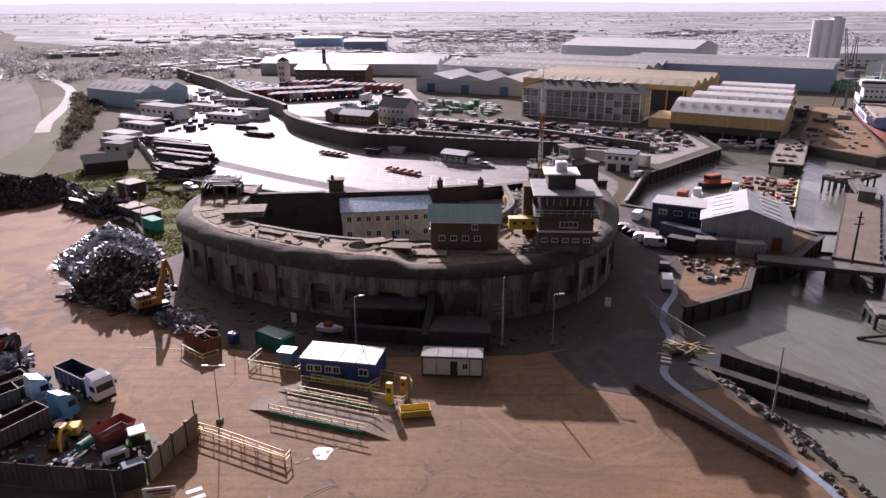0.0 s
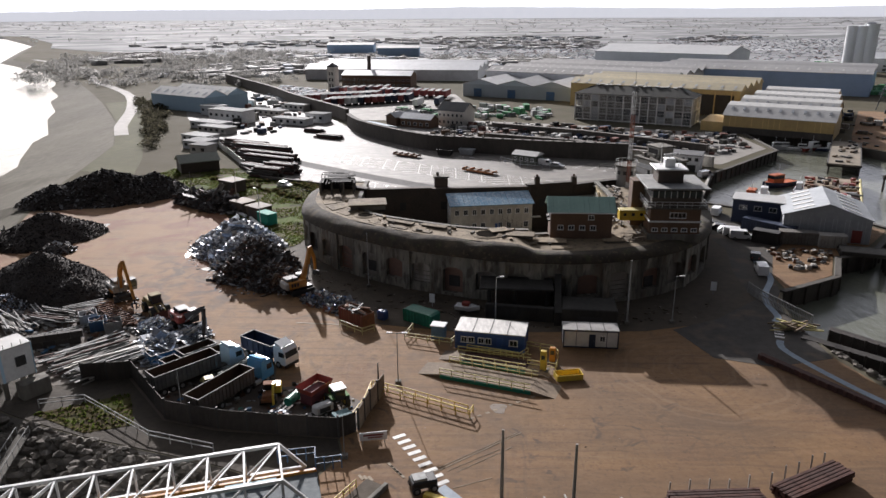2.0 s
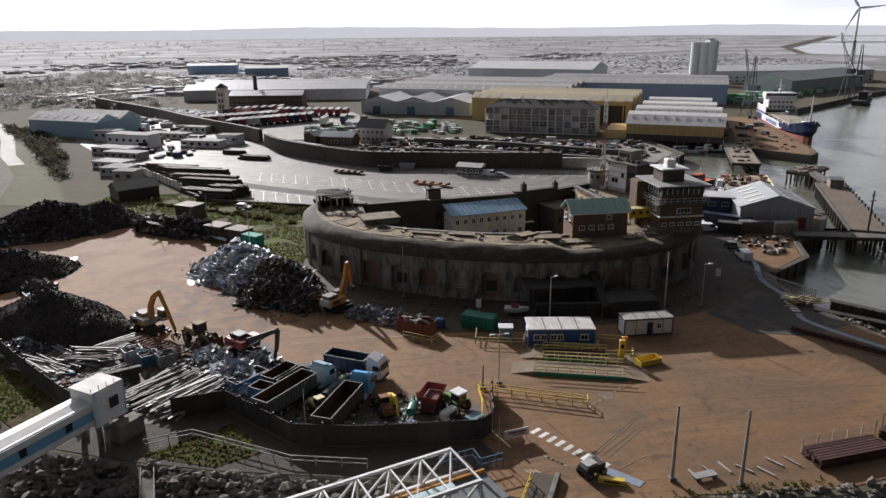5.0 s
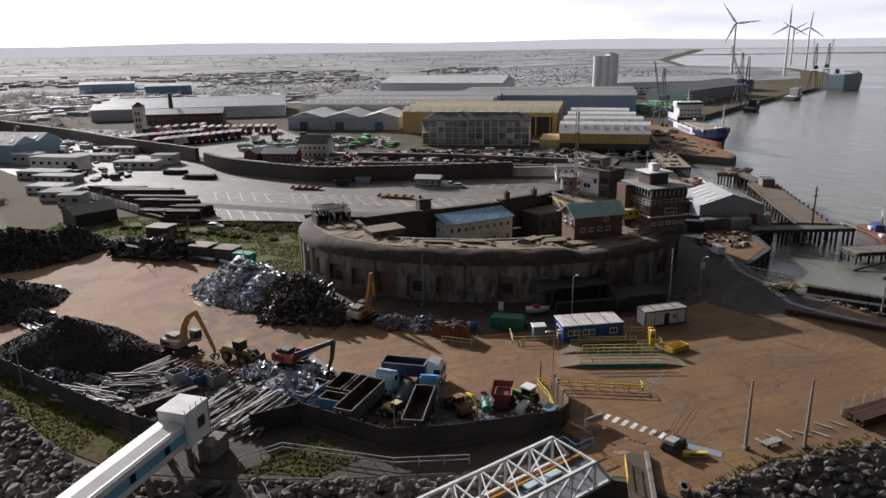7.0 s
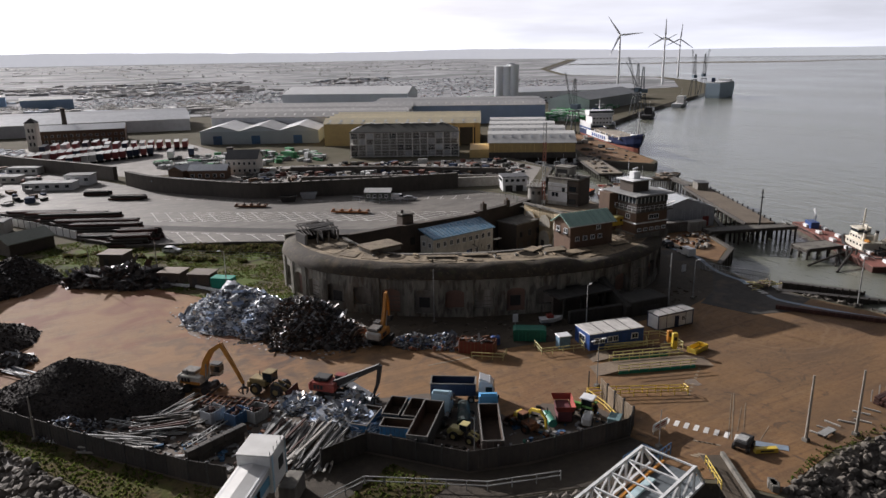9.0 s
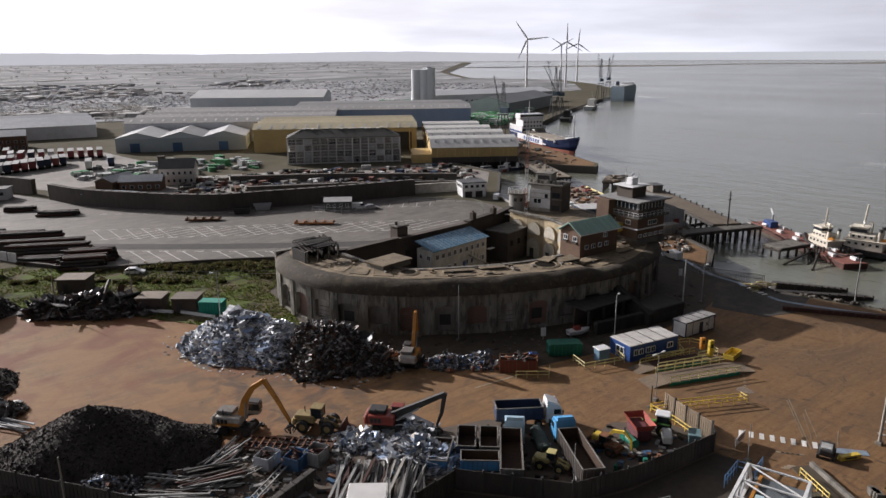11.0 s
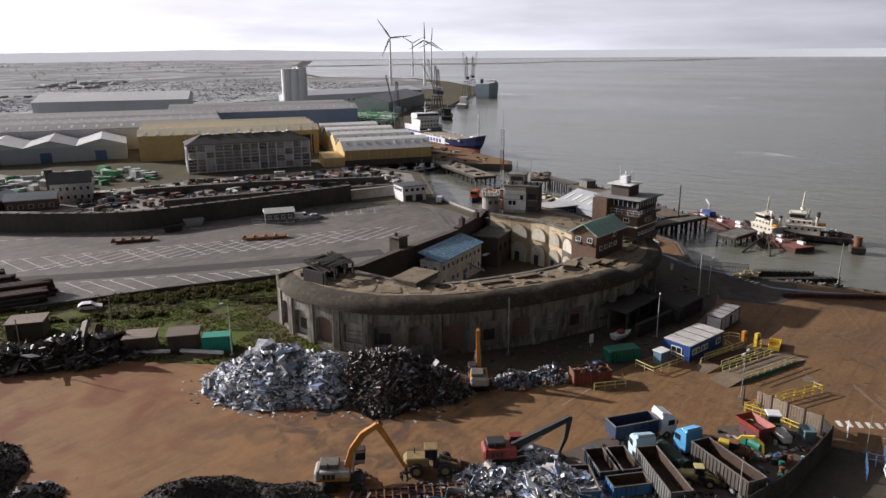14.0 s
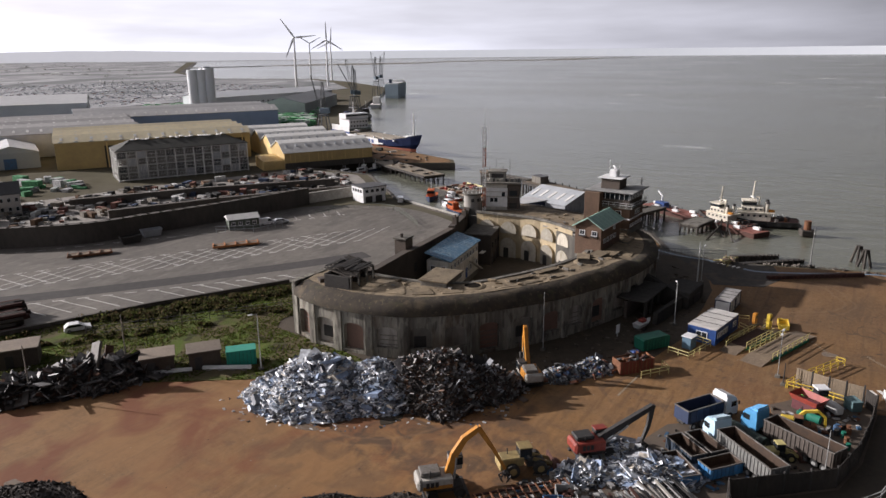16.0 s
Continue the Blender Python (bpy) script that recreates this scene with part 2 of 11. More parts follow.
def add_patch(m, colour, x, y, reach, scale, lo, hi, amount):
    """Blotches of another colour about one spot, thinning out around it."""
    n, l = m.node_tree.nodes, m.node_tree.links
    p = n["Principled BSDF"]
    src = p.inputs["Base Color"].links[0].from_socket
    g, no, mx = n.new("ShaderNodeNewGeometry"), n.new("ShaderNodeTexNoise"), n.new("ShaderNodeMixRGB")
    no.inputs["Scale"].default_value, no.inputs["Detail"].default_value, no.inputs["Distortion"].default_value = scale, 7, 0.8
    off, ln = n.new("ShaderNodeVectorMath"), n.new("ShaderNodeVectorMath")
    off.operation, ln.operation = "SUBTRACT", "LENGTH"
    off.inputs[1].default_value = (x, y, -0.95)
    r, fade, k = n.new("ShaderNodeMapRange"), n.new("ShaderNodeMapRange"), n.new("ShaderNodeMath")
    for q, v in ((r, (lo, hi, 0, amount)), (fade, (reach * 0.4, reach, 1, 0))):
        for i in range(4):
            q.inputs[i + 1].default_value = v[i]
    k.operation = "MULTIPLY"
    mx.inputs[2].default_value = (*colour, 1)
    l.new(g.outputs["Position"], no.inputs["Vector"])
    l.new(g.outputs["Position"], off.inputs[0])
    l.new(off.outputs["Vector"], ln.inputs[0])
    l.new(no.outputs[0], r.inputs[0])
    l.new(ln.outputs["Value"], fade.inputs[0])
    l.new(r.outputs[0], k.inputs[0])
    l.new(fade.outputs[0], k.inputs[1])
    l.new(k.outputs[0], mx.inputs[0])
    l.new(src, mx.inputs[1])
    l.new(mx.outputs[0], p.inputs["Base Color"])


add_patch(DIRT, (0.26, 0.135, 0.052), -74, 118, 56, 0.08, 0.3, 0.6, 0.8)
add_patch(DIRT, (0.16, 0.05, 0.02), -84, 132, 48, 0.11, 0.46, 0.62, 0.85)
add_patch(DIRT, (0.055, 0.036, 0.025), -58, 112, 26, 0.22, 0.48, 0.6, 0.8)
add_patch(DIRT, (0.06, 0.04, 0.028), -72, 92, 20, 0.3, 0.5, 0.62, 0.7)
add_patch(DIRT, (0.075, 0.05, 0.034), -34, 84, 22, 0.25, 0.54, 0.64, 0.6)
add_patch(DIRT, (0.095, 0.058, 0.032), 10, 54, 46, 0.045, 0.3, 0.62, 0.7)
add_patch(DIRT, (0.06, 0.04, 0.026), -14, 58, 40, 0.35, 0.6, 0.68, 0.7)
add_wheel_arcs(DIRT, (0.30, 0.205, 0.125), 14, 74, 24, 0.9, 0.14)
add_wheel_arcs(DIRT, (0.11, 0.062, 0.036), -26, 76, 30, 1.3, 0.14)
add_wheel_arcs(DIRT, (0.12, 0.058, 0.03), -86, 132, 34, 1.7, 0.16)
add_wheel_arcs(DIRT, (0.29, 0.18, 0.10), -58, 116, 24, 1.0, 0.2)
DIRT_RED = mat("rusty_dirt", (0.24, 0.115, 0.06), (0.16, 0.075, 0.045), rough=0.9, s1=0.1, s2=0.7, bump=0.2)
LAND = mat("rough_land", (0.085, 0.078, 0.052), (0.13, 0.115, 0.088), rough=1.0, s1=0.012, s2=0.09, bump=0.1, spec=0.03)
ASPHALT = mat("worn_asphalt", (0.17, 0.152, 0.13), (0.11, 0.10, 0.088), rough=0.72, spec=0.32, s1=0.035, s2=0.4, bump=0.05, stretch=(1, 1.5, 1), turn=35)
add_stains(ASPHALT, (0.08, 0.072, 0.064), 0.25, 0.52, 0.64, 0.5, (0.4, 1, 1), 33)
add_stains(ASPHALT, (0.07, 0.06, 0.05), 1.2, 0.58, 0.68, 0.5)
add_stains(ASPHALT, (0.27, 0.25, 0.22), 0.7, 0.58, 0.7, 0.4, (0.3, 1, 1), 33)
DARK_ASPHALT = mat("fresh_asphalt", (0.075, 0.07, 0.067), (0.055, 0.052, 0.05), rough=0.85, spec=0.15, s1=0.06, s2=0.8, bump=0.05)
PALE_YARD = mat("pale_concrete_yard", (0.36, 0.335, 0.30), (0.25, 0.23, 0.21), rough=0.8, spec=0.2, s1=0.03, s2=0.25, bump=0.05)
GRASS = mat("rough_grass", (0.055, 0.065, 0.022), (0.085, 0.062, 0.034), rough=1.0, s1=0.12, s2=1.4, bump=0.5, bs=2.5, spec=0.1)
SALT_GRASS = mat("dry_pale_grass", (0.105, 0.10, 0.055), (0.078, 0.076, 0.045), rough=1.0, s1=0.03, s2=0.4, bump=0.2, spec=0.1)
SHINGLE = mat("shingle_beach", (0.15, 0.135, 0.105), (0.095, 0.087, 0.066), rough=0.95, s1=0.03, s2=0.5, bump=0.15, spec=0.1, stretch=(1.6, 0.6, 1), turn=-25)
LINE = mat("worn_white_paint", (0.78, 0.76, 0.72), (0.55, 0.53, 0.49), rough=0.6, s1=0.5, s2=3)
FAINT = mat("faint_road_paint", (0.34, 0.28, 0.20), (0.20, 0.145, 0.09), rough=0.8, s1=0.6, s2=4)
BLUE_PATH = mat("blue_walkway_paint", (0.24, 0.31, 0.38), (0.17, 0.20, 0.24), rough=0.6, s1=0.3, s2=2)
CONC = mat("weathered_concrete", (0.21, 0.195, 0.165), (0.105, 0.097, 0.085), rough=0.9, s1=0.12, s2=1.1, bump=0.12, stretch=(1, 1, 0.35))
STONE = mat("old_granite_wall", (0.29, 0.27, 0.225), (0.15, 0.14, 0.117), rough=0.9, s1=0.16, s2=1.3, bump=0.15, stretch=(1, 1, 0.3), pick=0.12)
add_stains(STONE, (0.06, 0.052, 0.043), 0.5, 0.48, 0.66, 0.75, (1, 1, 0.12))
add_stains(STONE, (0.42, 0.38, 0.31), 0.9, 0.6, 0.68, 0.5, (1, 1, 0.3))
add_stains(STONE, (0.05, 0.044, 0.036), 1.6, 0.52, 0.62, 0.6, (1, 1, 0.25))
add_stains(STONE, (0.12, 0.08, 0.05), 0.35, 0.56, 0.66, 0.5, (1, 1, 0.4))
INFILL = mat("rendered_infill", (0.36, 0.33, 0.29), (0.25, 0.22, 0.19), rough=0.9, s1=0.25, s2=1.5, bump=0.08, pick=0.3)
BRICK_RED = mat("red_brick_infill", (0.27, 0.16, 0.12), (0.2, 0.13, 0.105), rough=0.9, s1=0.4, s2=3, bump=0.1)
add_stains(INFILL, (0.10, 0.085, 0.07), 0.6, 0.5, 0.66, 0.7, (1, 1, 0.2))
ROOF_EARTH = mat("mossy_concrete_roof", (0.29, 0.225, 0.145), (0.18, 0.14, 0.09), rough=0.95, s1=0.10, s2=0.8, bump=0.25, bs=1.5)
BANK = mat("tarred_roof_bank", (0.045, 0.036, 0.027), (0.095, 0.075, 0.05), rough=0.95, s1=0.08, s2=0.7, bump=0.3, bs=1.2, mid=0.56)
add_stains(BANK, (0.15, 0.115, 0.07), 0.3, 0.58, 0.7, 0.5)
add_stains(BANK, (0.03, 0.026, 0.022), 0.9, 0.54, 0.66, 0.7)
add_stains(BANK, (0.17, 0.13, 0.075), 1.8, 0.58, 0.68, 0.5)
add_stains(BANK, (0.07, 0.075, 0.03), 0.5, 0.58, 0.68, 0.5)
add_stains(ROOF_EARTH, (0.09, 0.074, 0.052), 0.22, 0.52, 0.66, 0.6)
add_stains(ROOF_EARTH, (0.07, 0.055, 0.038), 1.1, 0.54, 0.64, 0.6)
add_stains(ROOF_EARTH, (0.36, 0.29, 0.19), 1.6, 0.58, 0.68, 0.3)
add_stains(CONC, (0.05, 0.045, 0.038), 0.5, 0.52, 0.66, 0.6, (1, 1, 0.2))
BRICK = mat("brown_brick", (0.155, 0.095, 0.062), (0.10, 0.062, 0.043), rough=0.85, s1=0.3, s2=4, bump=0.08)
BRICK_DARK = mat("sooty_brick", (0.10, 0.078, 0.062), (0.06, 0.05, 0.043), rough=0.9, s1=0.25, s2=3, bump=0.1)
CREAM = mat("limewashed_wall", (0.6, 0.57, 0.5), (0.36, 0.34, 0.3), rough=0.85, s1=0.3, s2=1.6, bump=0.05, stretch=(1, 1, 0.4))
WHITE = mat("white_paint", (0.76, 0.76, 0.75), (0.56, 0.56, 0.55), rough=0.5, s1=0.3, s2=1.5, bump=0.02, pick=0.06)
CLEAN_WHITE = mat("clean_white_paint", (0.8, 0.8, 0.8), (0.68, 0.68, 0.68), rough=0.35, s1=0.4, s2=2, bump=0.01, pick=0.05)
GRIMY = mat("grimy_grey_steel", (0.17, 0.165, 0.155), (0.09, 0.075, 0.06), rough=0.7, s1=0.5, s2=3, bump=0.05)
TAN_STONE = mat("tan_casemate_stone", (0.50, 0.41, 0.265), (0.33, 0.265, 0.17), rough=0.9, s1=0.3, s2=1.6, bump=0.1, stretch=(1, 1, 0.5))
DUSTY_WHITE = mat("dusty_white_paint", (0.42, 0.40, 0.36), (0.26, 0.24, 0.21), rough=0.6, s1=0.5, s2=2.5, bump=0.03)
GREY_METAL = mat("grey_sheet_metal", (0.48, 0.50, 0.52), (0.34, 0.35, 0.37), rough=0.5, s1=0.1, s2=1.0, bump=0.03)
PALE_ROOF = mat("pale_sheet_roof", (0.74, 0.73, 0.70), (0.56, 0.55, 0.53), rough=0.72, spec=0.2, s1=0.06, s2=0.5, bump=0.03, pick=0.1)
CREAM_ROOF = mat("yellowed_sheet_roof", (0.80, 0.70, 0.48), (0.64, 0.56, 0.39), rough=0.6, s1=0.05, s2=0.5, bump=0.03, pick=0.1)
YELLOW_WALL = mat("ochre_sheet_wall", (0.68, 0.49, 0.20), (0.54, 0.39, 0.17), rough=0.6, s1=0.08, s2=0.6, bump=0.03)
GREEN_ROOF = mat("pale_green_copper_roof", (0.34, 0.49, 0.42), (0.27, 0.41, 0.35), rough=0.5, s1=0.3, s2=2, bump=0.04)
BLUE_ROOF = mat("blue_painted_sheet_roof", (0.09, 0.21, 0.33), (0.21, 0.29, 0.35), rough=0.26, s1=0.3, s2=2, bump=0.04)
BLUE = mat("blue_paint", (0.035, 0.09, 0.30), (0.03, 0.07, 0.21), rough=0.45, s1=0.4, s2=2, bump=0.02)
NAVY = mat("navy_paint", (0.03, 0.045, 0.09), (0.025, 0.035, 0.065), rough=0.5, s1=0.4, s2=2, bump=0.03)
SKIP_BLUE = mat("scuffed_blue_steel", (0.05, 0.16, 0.34), (0.09, 0.12, 0.17), rough=0.55, s1=0.4, s2=2.2, bump=0.05)
CAB_BLUE = mat("sky_blue_cab_paint", (0.12, 0.38, 0.68), (0.10, 0.33, 0.6), rough=0.25, s1=0.5, s2=2, bump=0.01)
PALE_CAB = mat("pale_blue_cab_paint", (0.42, 0.58, 0.68), (0.36, 0.5, 0.6), rough=0.3, s1=0.5, s2=2, bump=0.01)
YELLOW = mat("yellow_safety_paint", (0.72, 0.50, 0.045), (0.55, 0.40, 0.07), rough=0.45, s1=0.6, s2=3, bump=0.02, pick=0.1)
PALE_YELLOW = mat("faded_yellow_paint", (0.58, 0.50, 0.20), (0.44, 0.38, 0.17), rough=0.55, s1=0.6, s2=3, bump=0.02, pick=0.1)
ORANGE = mat("orange_machine_paint", (0.56, 0.235, 0.03), (0.36, 0.155, 0.03), rough=0.45, s1=0.7, s2=3, bump=0.03, pick=0.05)
RED = mat("red_machine_paint", (0.33, 0.055, 0.035), (0.20, 0.045, 0.035), rough=0.45, s1=0.6, s2=3, bump=0.03)
GREEN = mat("green_paint", (0.015, 0.19, 0.12), (0.015, 0.13, 0.09), rough=0.5, s1=0.5, s2=2, bump=0.03)
DARK = mat("dark_grimy_steel", (0.045, 0.042, 0.04), (0.028, 0.026, 0.025), rough=0.6, s1=0.5, s2=3, bump=0.05)
STEEL = mat("galvanised_steel", (0.36, 0.36, 0.35), (0.22, 0.22, 0.21), rough=0.75, metal=0.0, s1=0.5, s2=3, bump=0.03)
RUST = mat("rusty_steel", (0.235, 0.10, 0.045), (0.12, 0.055, 0.032), rough=0.85, s1=0.4, s2=2.2, bump=0.12)
DARK_RUST = mat("dark_rust_steel", (0.08, 0.031, 0.021), (0.045, 0.021, 0.017), rough=0.8, s1=0.4, s2=2, bump=0.1)
RUBBER = mat("black_rubber", (0.022, 0.022, 0.022), (0.035, 0.033, 0.03), rough=0.8, s1=1, s2=4, bump=0.05)
WOOD = mat("weathered_timber", (0.24, 0.18, 0.12), (0.14, 0.105, 0.075), rough=0.9, s1=0.5, s2=3, bump=0.1, stretch=(1, 1, 1))
DARK_WOOD = mat("dark_wet_timber", (0.06, 0.05, 0.04), (0.035, 0.03, 0.026), rough=0.7, s1=0.5, s2=3, bump=0.1)
SHED_GREY = mat("pale_shed_sheet", (0.68, 0.69, 0.71), (0.54, 0.55, 0.57), rough=0.6, s1=0.05, s2=0.4, bump=0.02)
ROCK = mat("grey_rock", (0.135, 0.118, 0.098), (0.05, 0.045, 0.038), rough=0.9, s1=0.4, s2=2, bump=0.2, pick=0.5)
HEAP_EARTH = mat("dark_scrap_fines", (0.035, 0.03, 0.027), (0.06, 0.048, 0.04), rough=0.9, s1=0.25, s2=2, bump=0.5, bs=2)
HOARDING = mat("grimy_dark_hoarding", (0.06, 0.05, 0.042), (0.035, 0.031, 0.028), rough=0.8, s1=0.3, s2=2, bump=0.08, stretch=(1, 1, 0.4))
SLATE = mat("dark_slate", (0.07, 0.07, 0.072), (0.10, 0.10, 0.10), rough=0.6, s1=0.3, s2=2, bump=0.06)
TREE_DARK = mat("bare_twig_mass", (0.05, 0.05, 0.03), (0.085, 0.075, 0.05), rough=1.0, s1=0.3, s2=2, spec=0.1)
WATER = water_mat()
GLASS = bpy.data.materials.new("window_glass")
GLASS.use_nodes = True
GLASS.node_tree.nodes["Principled BSDF"].inputs["Base Color"].default_value = (0.02, 0.025, 0.03, 1)
GLASS.node_tree.nodes["Principled BSDF"].inputs["Roughness"].default_value = 0.08

# ---- mesh building ----
class B:
    """A bag of vertices and faces, made into one mesh by part()."""

    def __init__(self):
        self.v, self.f = [], []

    def add(self, vs, fs):
        k = len(self.v)
        self.v += [tuple(p) for p in vs]
        self.f += [tuple(i + k for i in q) for q in fs]
        return self

    def box(self, c, s, rz=0.0, ch=0.0, ry=0.0, rx=0.0):
        h = [q / 2 for q in s]
        m = Euler((radians(rx), radians(ry), radians(rz))).to_matrix()
        sg = [(x, y, z) for x in (-1, 1) for y in (-1, 1) for z in (-1, 1)]
        if not ch:
            vs = [(x * h[0], y * h[1], z * h[2]) for x, y, z in sg]
            fs = [(0, 1, 3, 2), (4, 6, 7, 5), (0, 4, 5, 1), (2, 3, 7, 6), (0, 2, 6, 4), (1, 5, 7, 3)]
        else:
            ch = min(ch, min(h) * 0.9)
            vs = []
            for q in sg:
                for a in range(3):
                    vs.append(tuple(q[i] * (h[i] if i == a else h[i] - ch) for i in range(3)))
            at = {q: i for i, q in enumerate(sg)}
            fs = [(3 * i, 3 * i + 1, 3 * i + 2) for i in range(8)]
            for a in range(3):
                o1, o2 = (a + 1) % 3, (a + 2) % 3
                for s0 in (-1, 1):
                    ring = []
                    for p, r in ((-1, -1), (1, -1), (1, 1), (-1, 1)):
                        k = [0, 0, 0]
                        k[a], k[o1], k[o2] = s0, p, r
                        ring.append(3 * at[tuple(k)] + a)
                    fs.append(tuple(ring))
                for p in (-1, 1):
                    for r in (-1, 1):
                        k0, k1 = [0, 0, 0], [0, 0, 0]
                        k0[a], k0[o1], k0[o2] = -1, p, r
                        k1[a], k1[o1], k1[o2] = 1, p, r
                        i, j = at[tuple(k0)], at[tuple(k1)]
                        fs.append((3 * i + o1, 3 * j + o1, 3 * j + o2, 3 * i + o2))
        return self.add([m @ Vector(p) + Vector(c) for p in vs], fs)

    def bar(self, p, q, w, h=None):
        p, q = Vector(p), Vector(q)
        d = (q - p).normalized()
        s = d.cross(Vector((0, 0, 1)))
        s = s.normalized() if s.length > 1e-4 else Vector((1, 0, 0))
        u = s.cross(d)
        s, u = s * w / 2, u * (h or w) / 2
        vs = [e + a * s + b * u for e in (p, q) for a, b in ((-1, -1), (1, -1), (1, 1), (-1, 1))]
        return self.add(vs, [(0, 1, 2, 3), (4, 5, 6, 7), (0, 1, 5, 4), (1, 2, 6, 5), (2, 3, 7, 6), (3, 0, 4, 7)])

    def tube(self, p, q, r, r2=None, n=8):
        p, q = Vector(p), Vector(q)
        r2 = r if r2 is None else r2
        d = (q - p).normalized()
        s = d.cross(Vector((0, 0, 1)))
        s = s.normalized() if s.length > 1e-4 else Vector((1, 0, 0))
        u = s.cross(d)
        cs = [(math.cos(2 * math.pi * i / n), math.sin(2 * math.pi * i / n)) for i in range(n)]
        vs = [p + (s * a + u * b) * r for a, b in cs] + [q + (s * a + u * b) * r2 for a, b in cs]
        fs = [(i, (i + 1) % n, n + (i + 1) % n, n + i) for i in range(n)] + [tuple(range(n)), tuple(range(n, 2 * n))]
        return self.add(vs, fs)

    def prism(self, poly, z0, z1):
        n = len(poly)
        vs = [(x, y, z0) for x, y in poly] + [(x, y, z1) for x, y in poly]
        return self.add(vs, [(i, (i + 1) % n, n + (i + 1) % n, n + i) for i in range(n)] + [tuple(range(n)), tuple(range(n, 2 * n))])

    def slab(self, prof, y0, y1):
        """A profile in x, z, drawn out along y."""
        n = len(prof)
        vs = [(x, y0, z) for x, z in prof] + [(x, y1, z) for x, z in prof]
        return self.add(vs, [(i, (i + 1) % n, n + (i + 1) % n, n + i) for i in range(n)] + [tuple(range(n)), tuple(range(n, 2 * n))])

    def loft(self, rows, closed=False):
        m = len(rows[0])
        vs = [p for r in rows for p in r]
        fs = []
        for i in range(len(rows) - 1):
            for j in range(m if closed else m - 1):
                k = (j + 1) % m
                fs.append((i * m + j, i * m + k, (i + 1) * m + k, (i + 1) * m + j))
        return self.add(vs, fs)

    def blob(self, c, r, seed=0, n=7, k=5, rough=0.25, flat=1.0):
        """A lumpy stone or clump of radii r."""
        vs, fs = [], []
        for i in range(k + 1):
            th = math.pi * i / k
            for j in range(n):
                ph = 2 * math.pi * j / n
                d = Vector((math.sin(th) * math.cos(ph), math.sin(th) * math.sin(ph), math.cos(th) * flat))
                w = 1 + rough * noise.noise(d * 1.7 + Vector((seed * 3.1, seed * 1.7, seed)))
                vs.append((c[0] + d.x * r[0] * w, c[1] + d.y * r[1] * w, c[2] + d.z * r[2] * w))
        for i in range(k):
            for j in range(n):
                fs.append((i * n + j, i * n + (j + 1) % n, (i + 1) * n + (j + 1) % n, (i + 1) * n + j))
        return self.add(vs, fs)


def mesh_of(name, b, material, smooth=False):
    me = bpy.data.meshes.new(name)
    me.from_pydata(b.v, [], b.f)
    me.materials.append(material)
    if smooth:
        me.polygons.foreach_set("use_smooth", [True] * len(me.polygons))
    me.update()
    return me


def part(name, b, material, parent=None, label="", smooth=False):
    ob = new(name, b if isinstance(b, bpy.types.Mesh) else mesh_of(name, b, material, smooth))
    if parent:
        ob.parent = parent
    return tagged(ob, label) if label else ob


def thing(name, label, category, x=0.0, y=0.0, z=-1.0, rz=0.0, group=""):
    e = new(name)
    e.empty_display_size = 0.5
    e.matrix_basis = pose(x, y, z, 0, 0, rz)
    return tagged(e, label, category, group)


def structure(name, b, material, label, category, smooth=False):
    return tagged(part(name, b, material, None, "", smooth), label, category, kind="structure")


def stuff(name, b, material, label, category, smooth=False):
    return tagged(part(name, b, material, None, "", smooth), label, category, kind="stuff")


def spline(pts, n, closed=False):
    """n points at even steps along a smooth curve through pts."""
    out = []
    for i in range(len(pts) - 1):
        p0, p1, p2, p3 = pts[max(i - 1, 0)], pts[i], pts[i + 1], pts[min(i + 2, len(pts) - 1)]
        for k in range(20):
            t = k / 20
            out.append(tuple(0.5 * (2 * p1[a] + (p2[a] - p0[a]) * t + (2 * p0[a] - 5 * p1[a] + 4 * p2[a] - p3[a]) * t * t
                                    + (3 * p1[a] - p0[a] - 3 * p2[a] + p3[a]) * t ** 3) for a in range(len(p1))))
    out.append(tuple(pts[-1]))
    ln = [0.0]
    for a, b in zip(out, out[1:]):
        ln.append(ln[-1] + math.dist(a[:2], b[:2]))
    res = []
    for i in range(n):
        s = ln[-1] * i / (n - 1)
        j = min(max(next((k for k, q in enumerate(ln) if q >= s), 1), 1), len(ln) - 1)
        w = (s - ln[j - 1]) / max(ln[j] - ln[j - 1], 1e-9)
        res.append(tuple(a + (b - a) * w for a, b in zip(out[j - 1], out[j])))
    return res


def inside(x, y, poly):
    c = False
    for (x0, y0), (x1, y1) in zip(poly, poly[1:] + poly[:1]):
        if (y0 > y) != (y1 > y) and x < (x1 - x0) * (y - y0) / (y1 - y0) + x0:
            c = not c
    return c


def offset(line, d):
    """A line moved sideways by d (to its left when d is positive)."""
    out = []
    for i, p in enumerate(line):
        a, b = line[max(i - 1, 0)], line[min(i + 1, len(line) - 1)]
        dx, dy = b[0] - a[0], b[1] - a[1]
        q = math.hypot(dx, dy) or 1
        out.append((p[0] - dy / q * d, p[1] + dx / q * d))
    return out


# ---- ground, water and distance ----
G0, SEA = -1.0, -4.0
